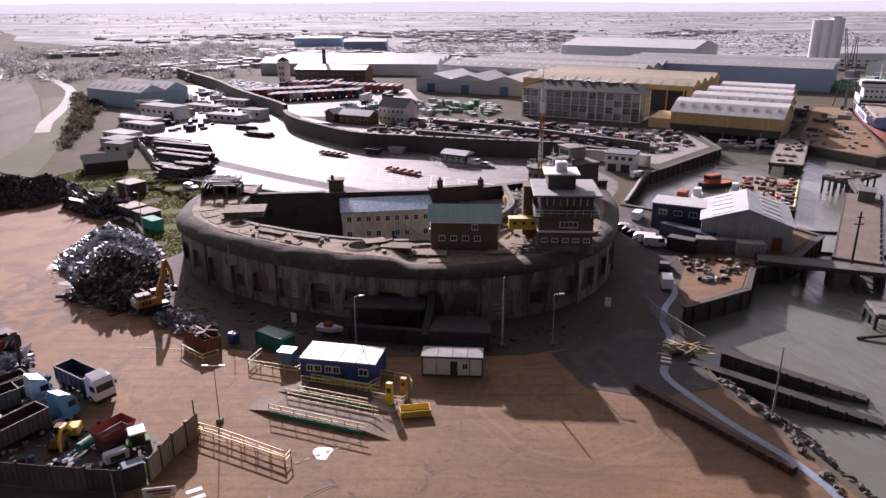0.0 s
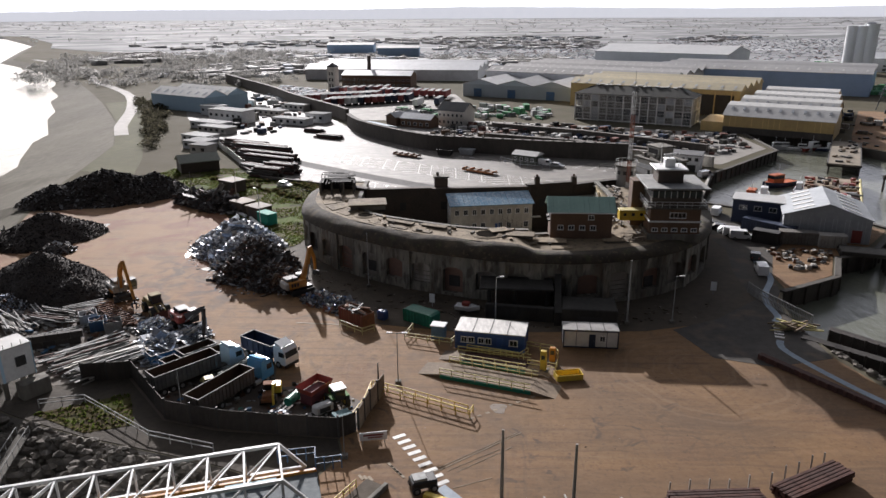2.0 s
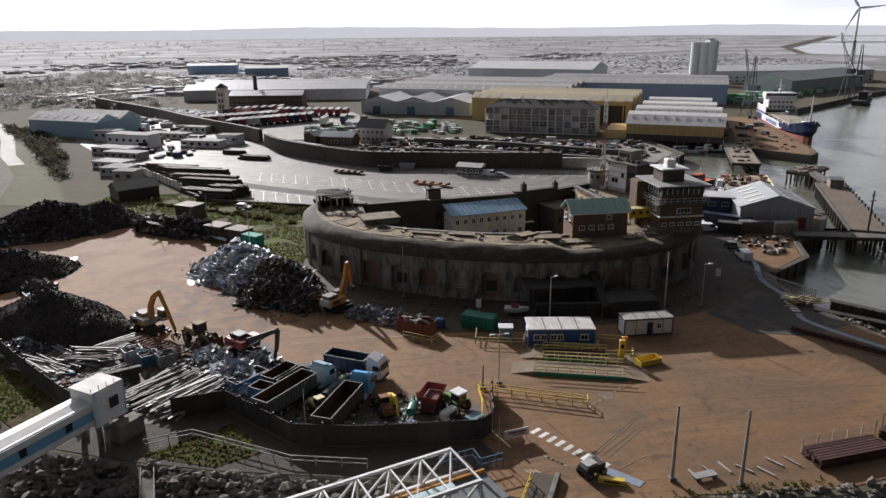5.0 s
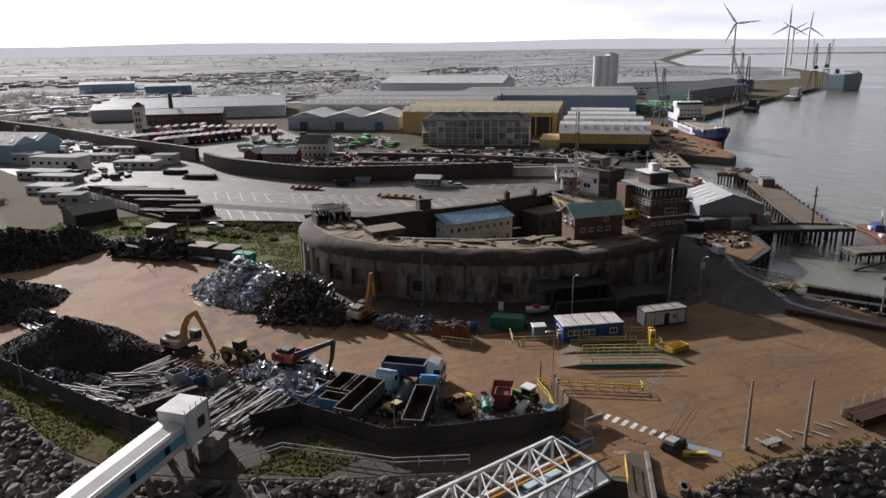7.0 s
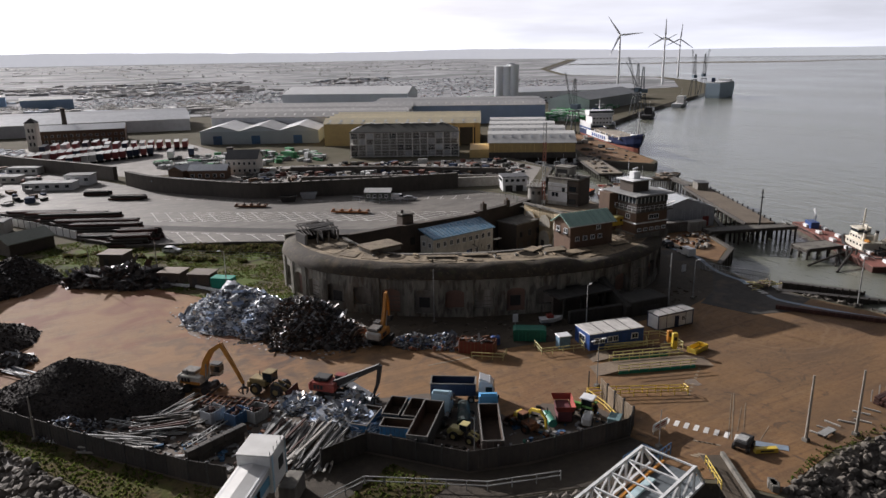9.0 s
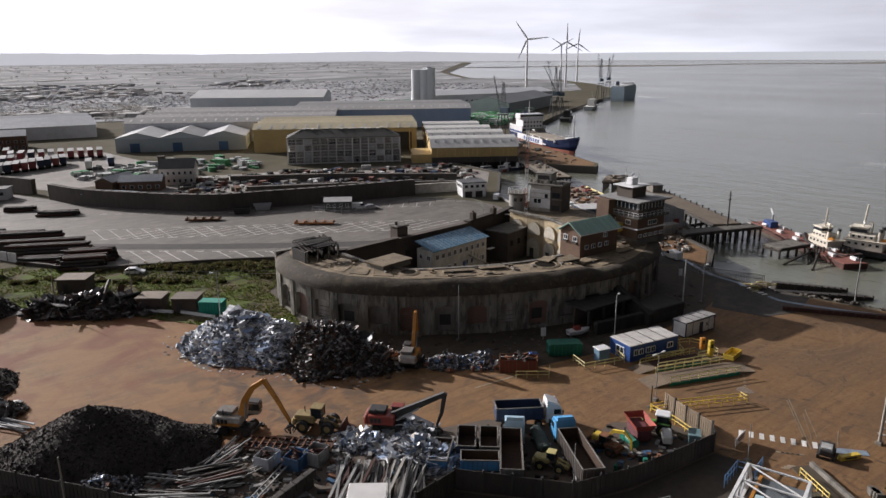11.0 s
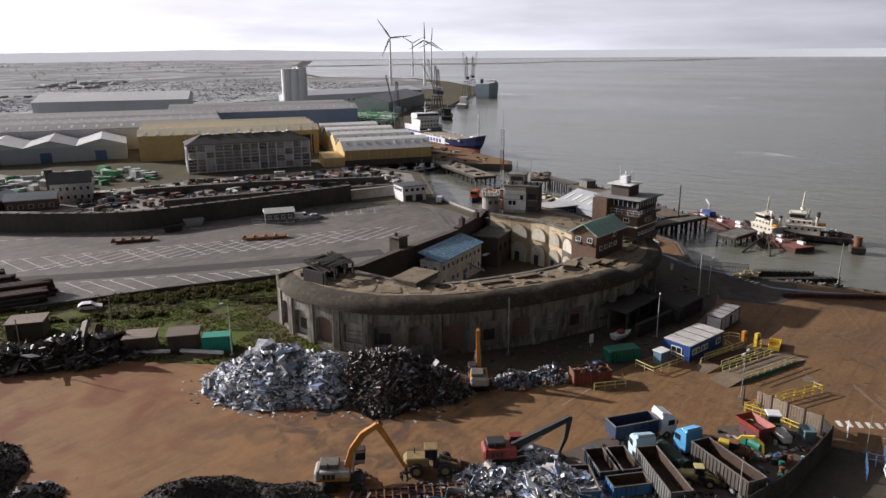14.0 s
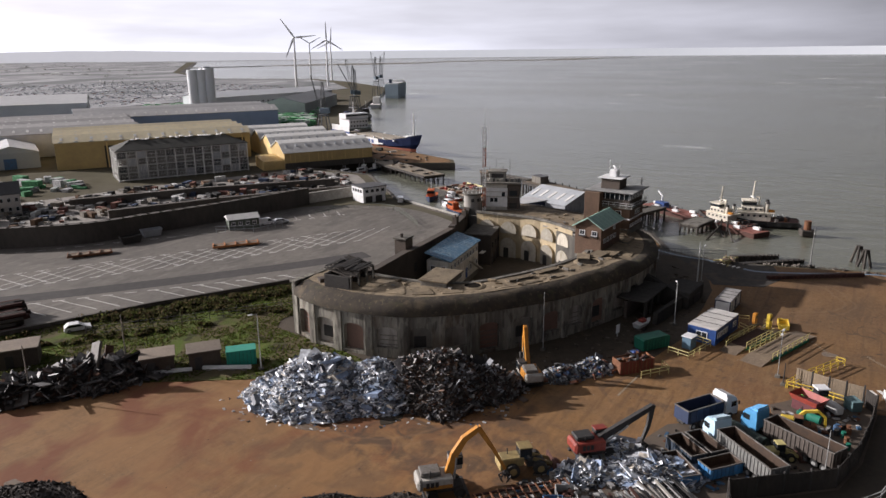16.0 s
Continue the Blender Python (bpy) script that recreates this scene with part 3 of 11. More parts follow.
# the shore: x, y and how far the slope runs out below the edge
COAST = [(-4300, 2300, 30), (-1700, 1760, 20), (-900, 1420, 20), (-655, 1095, 20), (-470, 725, 30), (-336, 580, 30), (-292, 502, 30), (-246, 432, 45), (-205, 365, 60), (-165, 294, 70),
         (-141, 240, 80), (-131, 195, 70), (-124, 160, 50), (-113, 130, 26), (-104, 108, 20), (-96, 90, 17), (-88, 76, 17), (-81, 67, 17), (-70, 62, 20),
         (-60, 58, 20), (-50, 55, 20), (-42, 52.5, 16), (-34, 49, 3), (-29.5, 46, 1), (-26, 40.5, 4), (-22, 42, 16), (-12, 43, 20), (3, 41, 20), (20, 43, 18),
         (33, 48, 14), (40, 57, 10), (37.5, 68, 9), (34, 79, 8), (33, 88, 6), (34.2, 97, 3), (36.5, 102, 0.4), (49, 109, 0.4), (54, 119, 0.4), (62, 122, 0.4),
         (75, 137, 0.4), (70, 147, 0.4), (52, 153, 0.4), (41, 161, 0.4), (55, 193, 0.4), (62, 200, 0.4), (88, 228, 0.4), (90, 262, 0.4), (117, 253, 0.4),
         (117, 237, 0.4), (130, 214, 0.4), (137, 219, 0.4), (149, 247, 0.4), (178, 321, 0.4), (222, 348, 0.4), (348, 432, 0.4), (535, 540, 0.4), (640, 610, 5),
         (760, 760, 20), (840, 900, 30), (800, 1100, 30), (1050, 1500, 30), (2300, 2900, 30), (2300, 4000, 30), (-2500, 4000, 30), (-4300, 2500, 30)]
g = B()
top = [(x, y) for x, y, _ in COAST]
low = []
for i, (x, y, o) in enumerate(COAST):
    a, b = top[i - 1], top[(i + 1) % len(top)]
    dx, dy = b[0] - a[0], b[1] - a[1]
    q = math.hypot(dx, dy)
    low.append((x + dy / q * o, y - dx / q * o))
n = len(top)
g.add([(x, y, G0) for x, y in top] + [(x, y, -9.0) for x, y in low], [tuple(range(n))] + [(i, (i + 1) % n, n + (i + 1) % n, n + i) for i in range(n)])
ground = structure("ground", g, LAND, "rough brown and grey land by the estuary", "ground")
ground.data.materials.append(mat("dark_shore_mud", (0.07, 0.06, 0.05), (0.11, 0.095, 0.075), rough=0.7, s1=0.06, s2=0.8, bump=0.3))
ground.data.materials.append(SHINGLE)
for pl in ground.data.polygons[1:]:
    pl.material_index = 2 if 3 <= pl.index <= 14 else 1

g = B()
N = 64
g.add([(0, 0, SEA)] + [(4700 * math.cos(2 * math.pi * i / N), 4700 * math.sin(2 * math.pi * i / N), SEA) for i in range(N)], [(0, 1 + i, 1 + (i + 1) % N) for i in range(N)])
structure("water", g, WATER, "grey green estuary water with small waves", "sea")


def sheet(name, poly, z, material, label, category="ground", thick=0.3):
    return structure(name, B().prism(poly, z - thick, z), material, label, category)


YARD = [(-112, 128), (-104.5, 112), (-99.4, 103), (-88.6, 88.2), (-79, 76), (-75, 72.5), (-66, 70.8), (-60, 71.8), (-51.8, 62), (-45, 60), (-31, 58.5), (-30, 55), (-33, 49.5), (-29, 46.5), (-26, 41.5), (-12, 44), (3, 42), (20, 44), (32, 49), (39, 57), (33, 79),
        (32, 88), (33.5, 97), (36, 102), (37.5, 109), (35.5, 125), (30, 106), (20, 98), (0, 90), (-20, 95), (-45, 112), (-56, 135), (-72, 152), (-88, 168), (-105, 172), (-122, 158)]
sheet("yard_surface", YARD, G0 + 0.05, DIRT, "brown compacted dirt of the scrap yard")
ROAD = [(33.5, 97.5), (36, 102), (38, 110), (43, 122), (49, 130), (41, 160), (30, 152), (33, 140), (35, 125), (31.5, 111), (30.5, 100)]
# asphalt, darkened in part for the shadow the fort throws on it
FORECOURT = mat("shade_dark_asphalt", (0.085, 0.076, 0.066), (0.055, 0.05, 0.045), rough=0.85, s1=0.12, s2=0.9, bump=0.08, spec=0.2)
add_stains(FORECOURT, (0.13, 0.10, 0.07), 0.2, 0.54, 0.66, 0.7)
# dark earth, its colour lowered further to deepen the fort's shadow
FOOT = mat("shade_dark_trodden_ground", (0.08, 0.06, 0.04), (0.05, 0.04, 0.028), rough=0.9, s1=0.09, s2=0.8, bump=0.2)
sheet("fort_ground", [(-62, 116), (-52, 104), (-40, 96), (-30, 88.5), (-18, 86), (0, 86), (10, 86.5), (22, 90), (31, 98), (34, 108), (37, 122), (37, 150), (20, 152), (-10, 152), (-16, 156), (-30, 150), (-44, 152), (-52, 140), (-58, 128)], G0 + 0.072, FOOT, "trodden ground round the foot of the fort, darkened for its shadow")
# this sheet's edge follows the fort's shadow as well as real asphalt
sheet("quay_forecourt", [(14, 87), (17, 78), (24, 75.5), (33, 78), (33.2, 97.4), (31, 99), (22, 91)], G0 + 0.085, FORECOURT, "asphalt forecourt between fort and quay, darkened for the fort's shadow")
sheet("quay_road", ROAD, G0 + 0.08, FORECOURT, "worn brown-grey asphalt road along the quay")
LOT = spline([(-84, 200), (-73, 186), (-50, 177), (-24, 162), (-8, 153), (16, 154), (33, 158), (41, 170), (45, 185), (40, 200), (30, 212), (6, 218.5), (-20, 230), (-42, 245), (-62, 279), (-76, 310), (-100, 352), (-124, 396), (-150, 420),
              (-150, 340), (-120, 270), (-105, 246), (-84, 203)], 90)
sheet("car_park", LOT, G0 + 0.06, ASPHALT, "grey worn asphalt car park with white bay lines")
sheet("far_yard", [(-60, 300), (-118, 400), (-95, 430), (-20, 400), (-10, 330), (-40, 300)], G0 + 0.06, PALE_YARD, "pale concrete yard for trailers")
sheet("boat_yard", [(-45, 262), (-20, 236), (10, 224), (62, 206), (86, 232), (86, 262), (30, 285), (-20, 300), (-50, 285)], G0 + 0.05, PALE_YARD, "pale stony boat yard")
sheet("dock_apron", [(118, 238), (130, 216), (137, 221), (148.4, 248), (177, 322), (166, 326), (128, 258)], G0 + 0.05, DIRT, "sandy brown dock apron")
sheet("quay_yard", [(37.5, 103.5), (48.5, 110), (53.5, 120), (61, 123.5), (73, 137), (69, 145), (48, 152), (44, 138), (39, 122)], G0 + 0.06, DIRT, "brown quay yard beside the water")
PROM = spline([(-148, 262), (-160, 288), (-176, 334), (-204, 396), (-236, 444), (-276, 498), (-322, 590), (-448, 726)], 24)
sheet("promenade", offset(PROM, 2.6) + offset(PROM, -2.6)[::-1], G0 + 0.09, PALE_YARD, "pale concrete promenade above the beach", "footpath")
sheet("salt_meadow", [(-131, 197), (-141, 241), (-165, 295), (-203, 364), (-190, 372), (-160, 310), (-139, 262), (-120, 215), (-112, 190)], G0 + 0.05, SALT_GRASS, "pale dry grass behind the beach")
# darker ground colour than the rest of the yard
COMPOUND_DARK = mat("dark_compound_ground", (0.075, 0.062, 0.05), (0.125, 0.095, 0.07), rough=0.8, s1=0.12, s2=1.0, bump=0.15)
sheet("compound_surface", [(-61, 72), (-52, 61.5), (-45, 59.4), (-31, 58), (-28.6, 61), (-29.5, 66), (-35, 70.5), (-41, 69), (-42, 75), (-47, 81), (-55, 83.5), (-62, 88), (-69, 92), (-75, 95.5), (-84, 96), (-98, 106), (-100, 103), (-89, 87), (-79, 75), (-70, 69)], G0 + 0.09, COMPOUND_DARK, "dark ground of the lorry compound and scrap bays")
# winter field tones, lightened and greyed for the haze over the plain
FIELD = mat("hazed_winter_fields", (0.44, 0.44, 0.45), (0.25, 0.25, 0.255), rough=1.0, s1=0.006, s2=0.05, bump=0.0, spec=0.05, stretch=(0.6, 1.2, 1), soft=0.16)
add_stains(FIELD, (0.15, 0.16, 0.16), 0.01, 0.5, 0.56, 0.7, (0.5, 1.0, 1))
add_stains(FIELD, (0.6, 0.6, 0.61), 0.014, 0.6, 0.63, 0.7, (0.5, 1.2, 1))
sheet("far_plain", [(-560, 960), (-250, 700), (-100, 600), (100, 560), (250, 640), (600, 640), (740, 780), (820, 900), (780, 1100), (1030, 1500), (2250, 2900), (2250, 3950), (-2500, 3950), (-4200, 2500), (-4200, 1600), (-1650, 1810), (-880, 1450), (-640, 1110)], G0 + 0.3, FIELD, "flat country beyond the docks, paled for haze")
BANK_GRASS = mat("trodden_bank_grass", (0.062, 0.055, 0.028), (0.105, 0.085, 0.05), rough=1.0, s1=0.1, s2=0.9, bump=0.4, bs=2, spec=0.1)
add_stains(BANK_GRASS, (0.085, 0.125, 0.022), 0.12, 0.46, 0.56, 0.9)
add_stains(BANK_GRASS, (0.035, 0.032, 0.018), 0.3, 0.52, 0.62, 0.8)
add_stains(BANK_GRASS, (0.15, 0.12, 0.06), 1.6, 0.56, 0.68, 0.6)
SHORE_TURF = mat("thin_olive_turf", (0.10, 0.078, 0.036), (0.062, 0.052, 0.028), rough=1.0, s1=0.2, s2=1.6, bump=0.4, bs=2, spec=0.05)
add_stains(SHORE_TURF, (0.075, 0.085, 0.024), 0.35, 0.5, 0.62, 0.8)
add_stains(SHORE_TURF, (0.04, 0.033, 0.02), 0.8, 0.54, 0.64, 0.7)
sheet("grass_bank", [(-90, 200), (-84, 200.5), (-73, 186.5), (-50, 177.5), (-24, 162.5), (-16, 156), (-30, 150), (-44, 150), (-47, 148), (-50, 128), (-56, 118), (-62, 134), (-74, 152), (-90, 170), (-110, 180), (-104, 200)], G0 + 0.12, BANK_GRASS, "rough green grass between fort and yard")
sheet("shore_grass", [(-104.7, 112), (-99.6, 102.6), (-88.9, 87.6), (-79.5, 75.3), (-76, 71.5), (-79.5, 66.5), (-87, 75), (-95, 89), (-103, 107), (-107, 112)], G0 + 0.1, SHORE_TURF, "strip of thin olive turf above the rocks")
# brown earth, darkened for the black shadow between hoarding and linkspan
sheet("shore_earth", [(-79.3, 66.8), (-70, 62.2), (-60, 58.2), (-50, 55.2), (-42, 52.7), (-34, 49.2), (-30.2, 55), (-31.2, 58.2), (-45, 59.7), (-52, 61.7), (-60, 71.4), (-66, 70.4), (-75.5, 72)], G0 + 0.06, mat("shade_dark_earth", (0.055, 0.043, 0.03), (0.034, 0.028, 0.021), rough=0.95, s1=0.15, s2=1.2, bump=0.3), "trodden earth outside the hoarding, darkened for the shadow there")
PUDDLE = mat("puddle_water", (0.055, 0.045, 0.032), (0.04, 0.034, 0.026), rough=0.06, s1=0.2, s2=1.0, bump=0.01, spec=0.5)
for cx, cy, rx_, ry_, sd in ((-95.0, 169.0, 5.4, 3.0, 1), (-90.5, 168.6, 3.6, 2.2, 2), (-66.5, 125.0, 1.7, 2.6, 3), (-63.0, 112.6, 2.2, 1.2, 4), (-98.5, 172.5, 2.4, 2.0, 5)):
    sheet("puddle", [(cx + rx_ * math.cos(k * math.pi / 12) * (1 + 0.4 * noise.noise(Vector((k * 0.7, sd, 0)))), cy + ry_ * math.sin(k * math.pi / 12) * (1 + 0.4 * noise.noise(Vector((k * 0.7, sd, 5))))) for k in range(24)], G0 + 0.085, PUDDLE, "shallow rain puddle on the dirt", "puddle", 0.05)
sheet("grass_patch", [(-68, 62.6), (-58.5, 67.5), (-55, 60.5), (-60, 58.7)], G0 + 0.1, SHORE_TURF, "triangle of thin trodden turf outside the fence")

# the far shore and hills
def hills(name, a0, a1, r, h0, h1, seed, material, label):
    b = B()
    rows = [[], []]
    k = 120
    for i in range(k + 1):
        a = radians(a0 + (a1 - a0) * i / k)
        w = 0.5 + 0.5 * noise.noise(Vector((i * 0.06, seed, 0))) + 0.12 * noise.noise(Vector((i * 0.5, seed, 3)))
        rows[0].append((-math.sin(a) * r, math.cos(a) * r, -6))
        ends = min(1.0, i / 14, (k - i) / 14)
        rows[1].append((-math.sin(a) * r, math.cos(a) * r, 34 + (h0 - 34 + (h1 - h0) * w) * ends))
    b.loft(rows)
    return structure(name, b, material, label, "backdrop")


# both backdrops glow: distance haze given as emission
hills("backdrop_hills", 75, -48, 4500, 36, 74, 2.0, far_mat("haze_glow_hills", (0.25, 0.26, 0.28), (0.3, 0.3, 0.31), (0.40, 0.40, 0.42)), "pale hazy hills on the horizon")
hills("backdrop_far_shore", -40, -150, 4600, 38, 46, 5.0, far_mat("haze_glow_shore", (0.25, 0.26, 0.28), (0.3, 0.3, 0.31), (0.40, 0.41, 0.43)), "pale low far shore of the estuary")
b = B()
b.loft([[(500 + 50 * i, 2300 + 90 * math.sin(i * 0.35) - i * 20, SEA + 0.3) for i in range(60)], [(500 + 52 * i, 2420 + 60 * math.sin(i * 0.5) - i * 21, SEA + 2.0) for i in range(60)],
        [(500 + 52 * i, 2480 + 60 * math.sin(i * 0.5) - i * 21, SEA + 0.1) for i in range(60)]])
structure("mud_spit", b, mat("far_marsh", (0.14, 0.13, 0.11), (0.18, 0.17, 0.15), s1=0.01, s2=0.05, bump=0), "low dark marsh spit across the water", "ground")

# ---- the fort ----
def arch_bay(b, back, p0, p1, z0, z1, half, sill, spring, rise, depth, shift=0.0):
    """One straight bay of wall from p0 to p1 (its face to the right hand), with an arched recess; back gets the infill."""
    p0, p1 = Vector((*p0, 0)), Vector((*p1, 0))
    L = (p1 - p0).length
    u = (p1 - p0) / L
    w = Vector((u.y, -u.x, 0))
    P = lambda s, z, d=0.0: p0 + u * s - w * d + Vector((0, 0, z))
    c = L / 2 + shift
    arch = [(c - half, sill), (c - half, spring)]
    arch += [(c - half * math.cos(math.pi * i / 8), spring + rise * math.sin(math.pi * i / 8)) for i in range(1, 8)]
    arch += [(c + half, spring), (c + half, sill)]
    b.add([P(0, z0), P(c - half, z0), P(c - half, z1), P(0, z1)], [(0, 1, 2, 3)])
    b.add([P(c + half, z0), P(L, z0), P(L, z1), P(c + half, z1)], [(0, 1, 2, 3)])
    if sill > z0:
        b.add([P(c - half, z0), P(c + half, z0), P(c + half, sill), P(c - half, sill)], [(0, 1, 2, 3)])
    for (s, z), (s2, zz) in zip(arch[1:], arch[2:-1]):
        b.add([P(s, z), P(s2, zz), P(s2, z1), P(s, z1)], [(0, 1, 2, 3)])
    for (s, z), (s2, zz) in zip(arch, arch[1:]):
        b.add([P(s, z), P(s2, zz), P(s2, zz, depth), P(s, z, depth)], [(0, 1, 2, 3)])
    b.add([P(c - half, sill), P(c + half, sill), P(c + half, sill, depth), P(c - half, sill, depth)], [(0, 1, 2, 3)])
    back.add([P(s, z, depth - 0.02) for s, z in arch], [tuple(range(len(arch)))])
    return P, c, L


fort = thing("fort", "low round-fronted granite and concrete fort with a mossy roof bank", "fort")
fort.matrix_basis = Matrix.Identity(4)
OUTER = spline([(-46.9, 143.0), (-48.6, 139.4), (-49.2, 133), (-47.8, 123.5), (-43, 115.8), (-36, 109.3), (-27, 103.4), (-18.4, 99.8), (-11, 97.4), (0, 96.2), (10, 98.2), (19, 103),
                (26, 111.5), (30, 122.5), (32.5, 134), (33, 146)], 27)
INNER = spline([(-38, 143), (-37.9, 138), (-37.8, 133), (-37.2, 124), (-34, 117), (-27, 112.8), (-18.6, 108.8), (-10, 106.8), (-3, 107.2), (3, 110.2), (7.6, 116.6), (10.9, 122.6), (12.2, 128.4), (11.6, 140)], 60)
WALL_TOP = 6.3


def sunk(x):
    """The roof is cut down towards the tower end."""
    t = min(1.0, max(0.0, (x + 9) / 4))
    return 1.0 * t * t * (3 - 2 * t)


random.seed(4)
for i, (p0, p1) in enumerate(zip(OUTER, OUTER[1:])):
    b, back = B(), B()
    kind = random.random()
    P, c, L = arch_bay(b, back, p0, p1, -1.6, WALL_TOP, 1.75, -0.4 if kind < 0.5 else 0.6, 3.3, 0.8, 0.8, random.uniform(-0.3, 0.3))
    # projecting pier at the joint, string course and coping
    ang = math.degrees(math.atan2(p1[1] - p0[1], p1[0] - p0[0]))
    if i % 3 == 0 or i < 3:
        q = P(0, 2.0, -0.06)
        b.box((q.x, q.y, 2.3), (1.25, 0.5, 7.6), ang, 0.06)
    q = P(L / 2, WALL_TOP - 0.25, -0.06)
    b.box((q.x, q.y, q.z), (L, 0.3, 0.35), ang, 0.05)
    for s0 in (0.16, 0.84):
        q = P(L * s0, 2.6, -0.02)
        b.box((q.x, q.y, 2.8), (0.14, 0.08, 6.2), ang)
    bay = part("wall_bay", b, STONE, fort, "grey granite bay with an arched recess")
    fill = part("infill", back, (BRICK_RED, INFILL, BRICK_RED, INFILL, CONC, INFILL, BRICK_RED, INFILL)[i % 8], bay, "blocked arch, rendered over")
    # shutters, windows and block seams set in the infill
    d = B()
    if i % 3 == 1:
        q = P(c, 1.6, 0.74)
        d.box((q.x, q.y, 1.5), (1.9, 0.1, 1.9), ang, 0.02)
        part("opening", d, DARK, bay, "dark square opening")
    elif i % 3 == 0:
        for k in range(4):
            q = P(c, 0.2 + k * 0.75, 0.76)
            d.box((q.x, q.y, q.z), (2.9, 0.08, 0.1), ang, 0.02)
        part("seam", d, CONC, bay, "raised concrete seams")
    s = B()
    q = P(L / 2, -1.2, 1.2)
    s.box((q.x, q.y, 2.3), (L, 0.6, 7.6), ang)
    part("core", s, CONC, bay)
fine = spline(OUTER, 110)
rows = []
for k in range(9):
    a = math.pi / 2 * k / 8
    d = -0.55 + 2.9 * (1 - math.cos(a))
    z = WALL_TOP - 0.15 + 2.25 * math.sin(a)
    line = offset(fine, d)
    rows.append([(x, y, z - sunk(x) * k / 8 + (0.2 * noise.noise(Vector((x * 0.3, y * 0.3, k * 0.3))) if k else 0)) for x, y in line])
b = B().loft(rows)
b.loft([offset_row for offset_row in ([(x, y, WALL_TOP - 0.15) for x, y in offset(fine, 0.4)], rows[0])])
part("roof_bank", b, BANK, fort, "dark rounded roof bank", smooth=True)
part("end_wall", B().box((-42.4, 143.2, 3.4), (9.4, 0.9, 9.6), -3, 0.08).box((-42.4, 143.2, 8.3), (9.8, 1.4, 0.4), -3, 0.08), STONE, fort, "plain granite end wall")
# roof deck between the bank and the inner edge, in slabs of its own
edge = offset(fine, 2.3)
inn = spline(INNER, 110)
b = B()
M_ = 110
grid_rows = []
for k in range(8):
    w = k / 7
    grid_rows.append([(a[0] + (c[0] - a[0]) * w, a[1] + (c[1] - a[1]) * w, 8.4 - sunk(a[0] + (c[0] - a[0]) * w) + 0.12 * noise.noise(Vector((a[0] * 0.2 + k, a[1] * 0.2, 1)))) for a, c in zip(edge, inn)])
b.loft(grid_rows)
part("roof_deck", b, ROOF_EARTH, fort, "mossy tan concrete roof deck")
# roof slabs lying on the deck
random.seed(8)
for i in range(6, 104, 4):
    for k in range(1, 5):
        if random.random() < (0.06 if 14 <= i <= 40 else 0.97):
            continue
        a, c = Vector(grid_rows[k][i]), Vector(grid_rows[k + 1][i + 3])
        ang = math.degrees(math.atan2(grid_rows[k][i + 3][1] - a.y, grid_rows[k][i + 3][0] - a.x))
        m = (a + c) / 2
        if min(math.dist((m.x, m.y), (-34.9, 115.8)), math.dist((m.x, m.y), (-13.0, 104.1))) < 4.2:
            continue
        L = (Vector(grid_rows[k][i + 3]) - a).length
        part("roof_slab", B().box((m.x, m.y, 8.36 - sunk(m.x) + random.uniform(0, 0.04)), (L * 0.965, 0.95 * math.dist(grid_rows[k][i][:2], grid_rows[k + 1][i][:2]), 0.24), ang, 0.04), ROOF_EARTH, fort)
# inner wall of the near side and the two-tier casemates to the right
inw = spline(INNER, 60)
for p0, p1 in zip(inw[:46:2], inw[2:48:2]):
    ang = math.degrees(math.atan2(p1[1] - p0[1], p1[0] - p0[0]))
    part("inner_wall", B().box(((p0[0] + p1[0]) / 2, (p0[1] + p1[1]) / 2, 3.8 - sunk(p0[0]) / 2), (math.dist(p0, p1) + 0.1, 0.8, 9.6 - sunk(p0[0])), ang), CONC, fort, "stained concrete courtyard wall")
case = spline(INNER[43:], 6)[::-1]
LIMED = mat("limed_arch_infill", (0.52, 0.48, 0.40), (0.36, 0.325, 0.26), rough=0.9, s1=0.4, s2=2, bump=0.06)
add_stains(LIMED, (0.26, 0.22, 0.16), 0.7, 0.54, 0.68, 0.6, (1, 1, 0.3))
for tier, (z0, z1) in enumerate(((-1.0, 4.5), (4.5, 8.7))):
    for p0, p1 in zip(case, case[1:]):
        b, back = B(), B()
        P, c, L = arch_bay(b, back, p1, p0, z0, z1, 1.95, z0 + (0 if tier == 0 else 0.3), z0 + (3.0 if tier == 0 else 1.1), 1.95 if tier else 1.75, 0.5)
        bay = part("casemate_bay", b, TAN_STONE, fort, "tan stone casemate bay")
        part("arch_infill", back, LIMED, bay, "pale limewashed arch infill")
        zs, rs = z0 + (3.0 if tier == 0 else 1.1), 1.95 if tier else 1.75
        turn = [math.pi * k / 12 for k in range(13)]
        ring = B().loft([[P(c - (1.95 + w) * math.cos(a), zs + (rs + w) * math.sin(a), d) for a in turn] for w, d in ((0.0, 0.05), (0.0, -0.1), (0.28, -0.1), (0.28, 0.0))])
        part("arch_ring", ring, LIMED, bay, "pale stone arch ring")
        if tier == 0:
            q = P(c + 0.5, 0, 0.44)
            ang = math.degrees(math.atan2(p1[1] - p0[1], p1[0] - p0[0]))
            part("doorway", B().box((q.x, q.y, 0.15), (1.3, 0.12, 2.5), ang, 0.04), DARK, bay, "dark doorway")
top_line = [(x, y) for x, y in INNER[42:]]
random.seed(14)
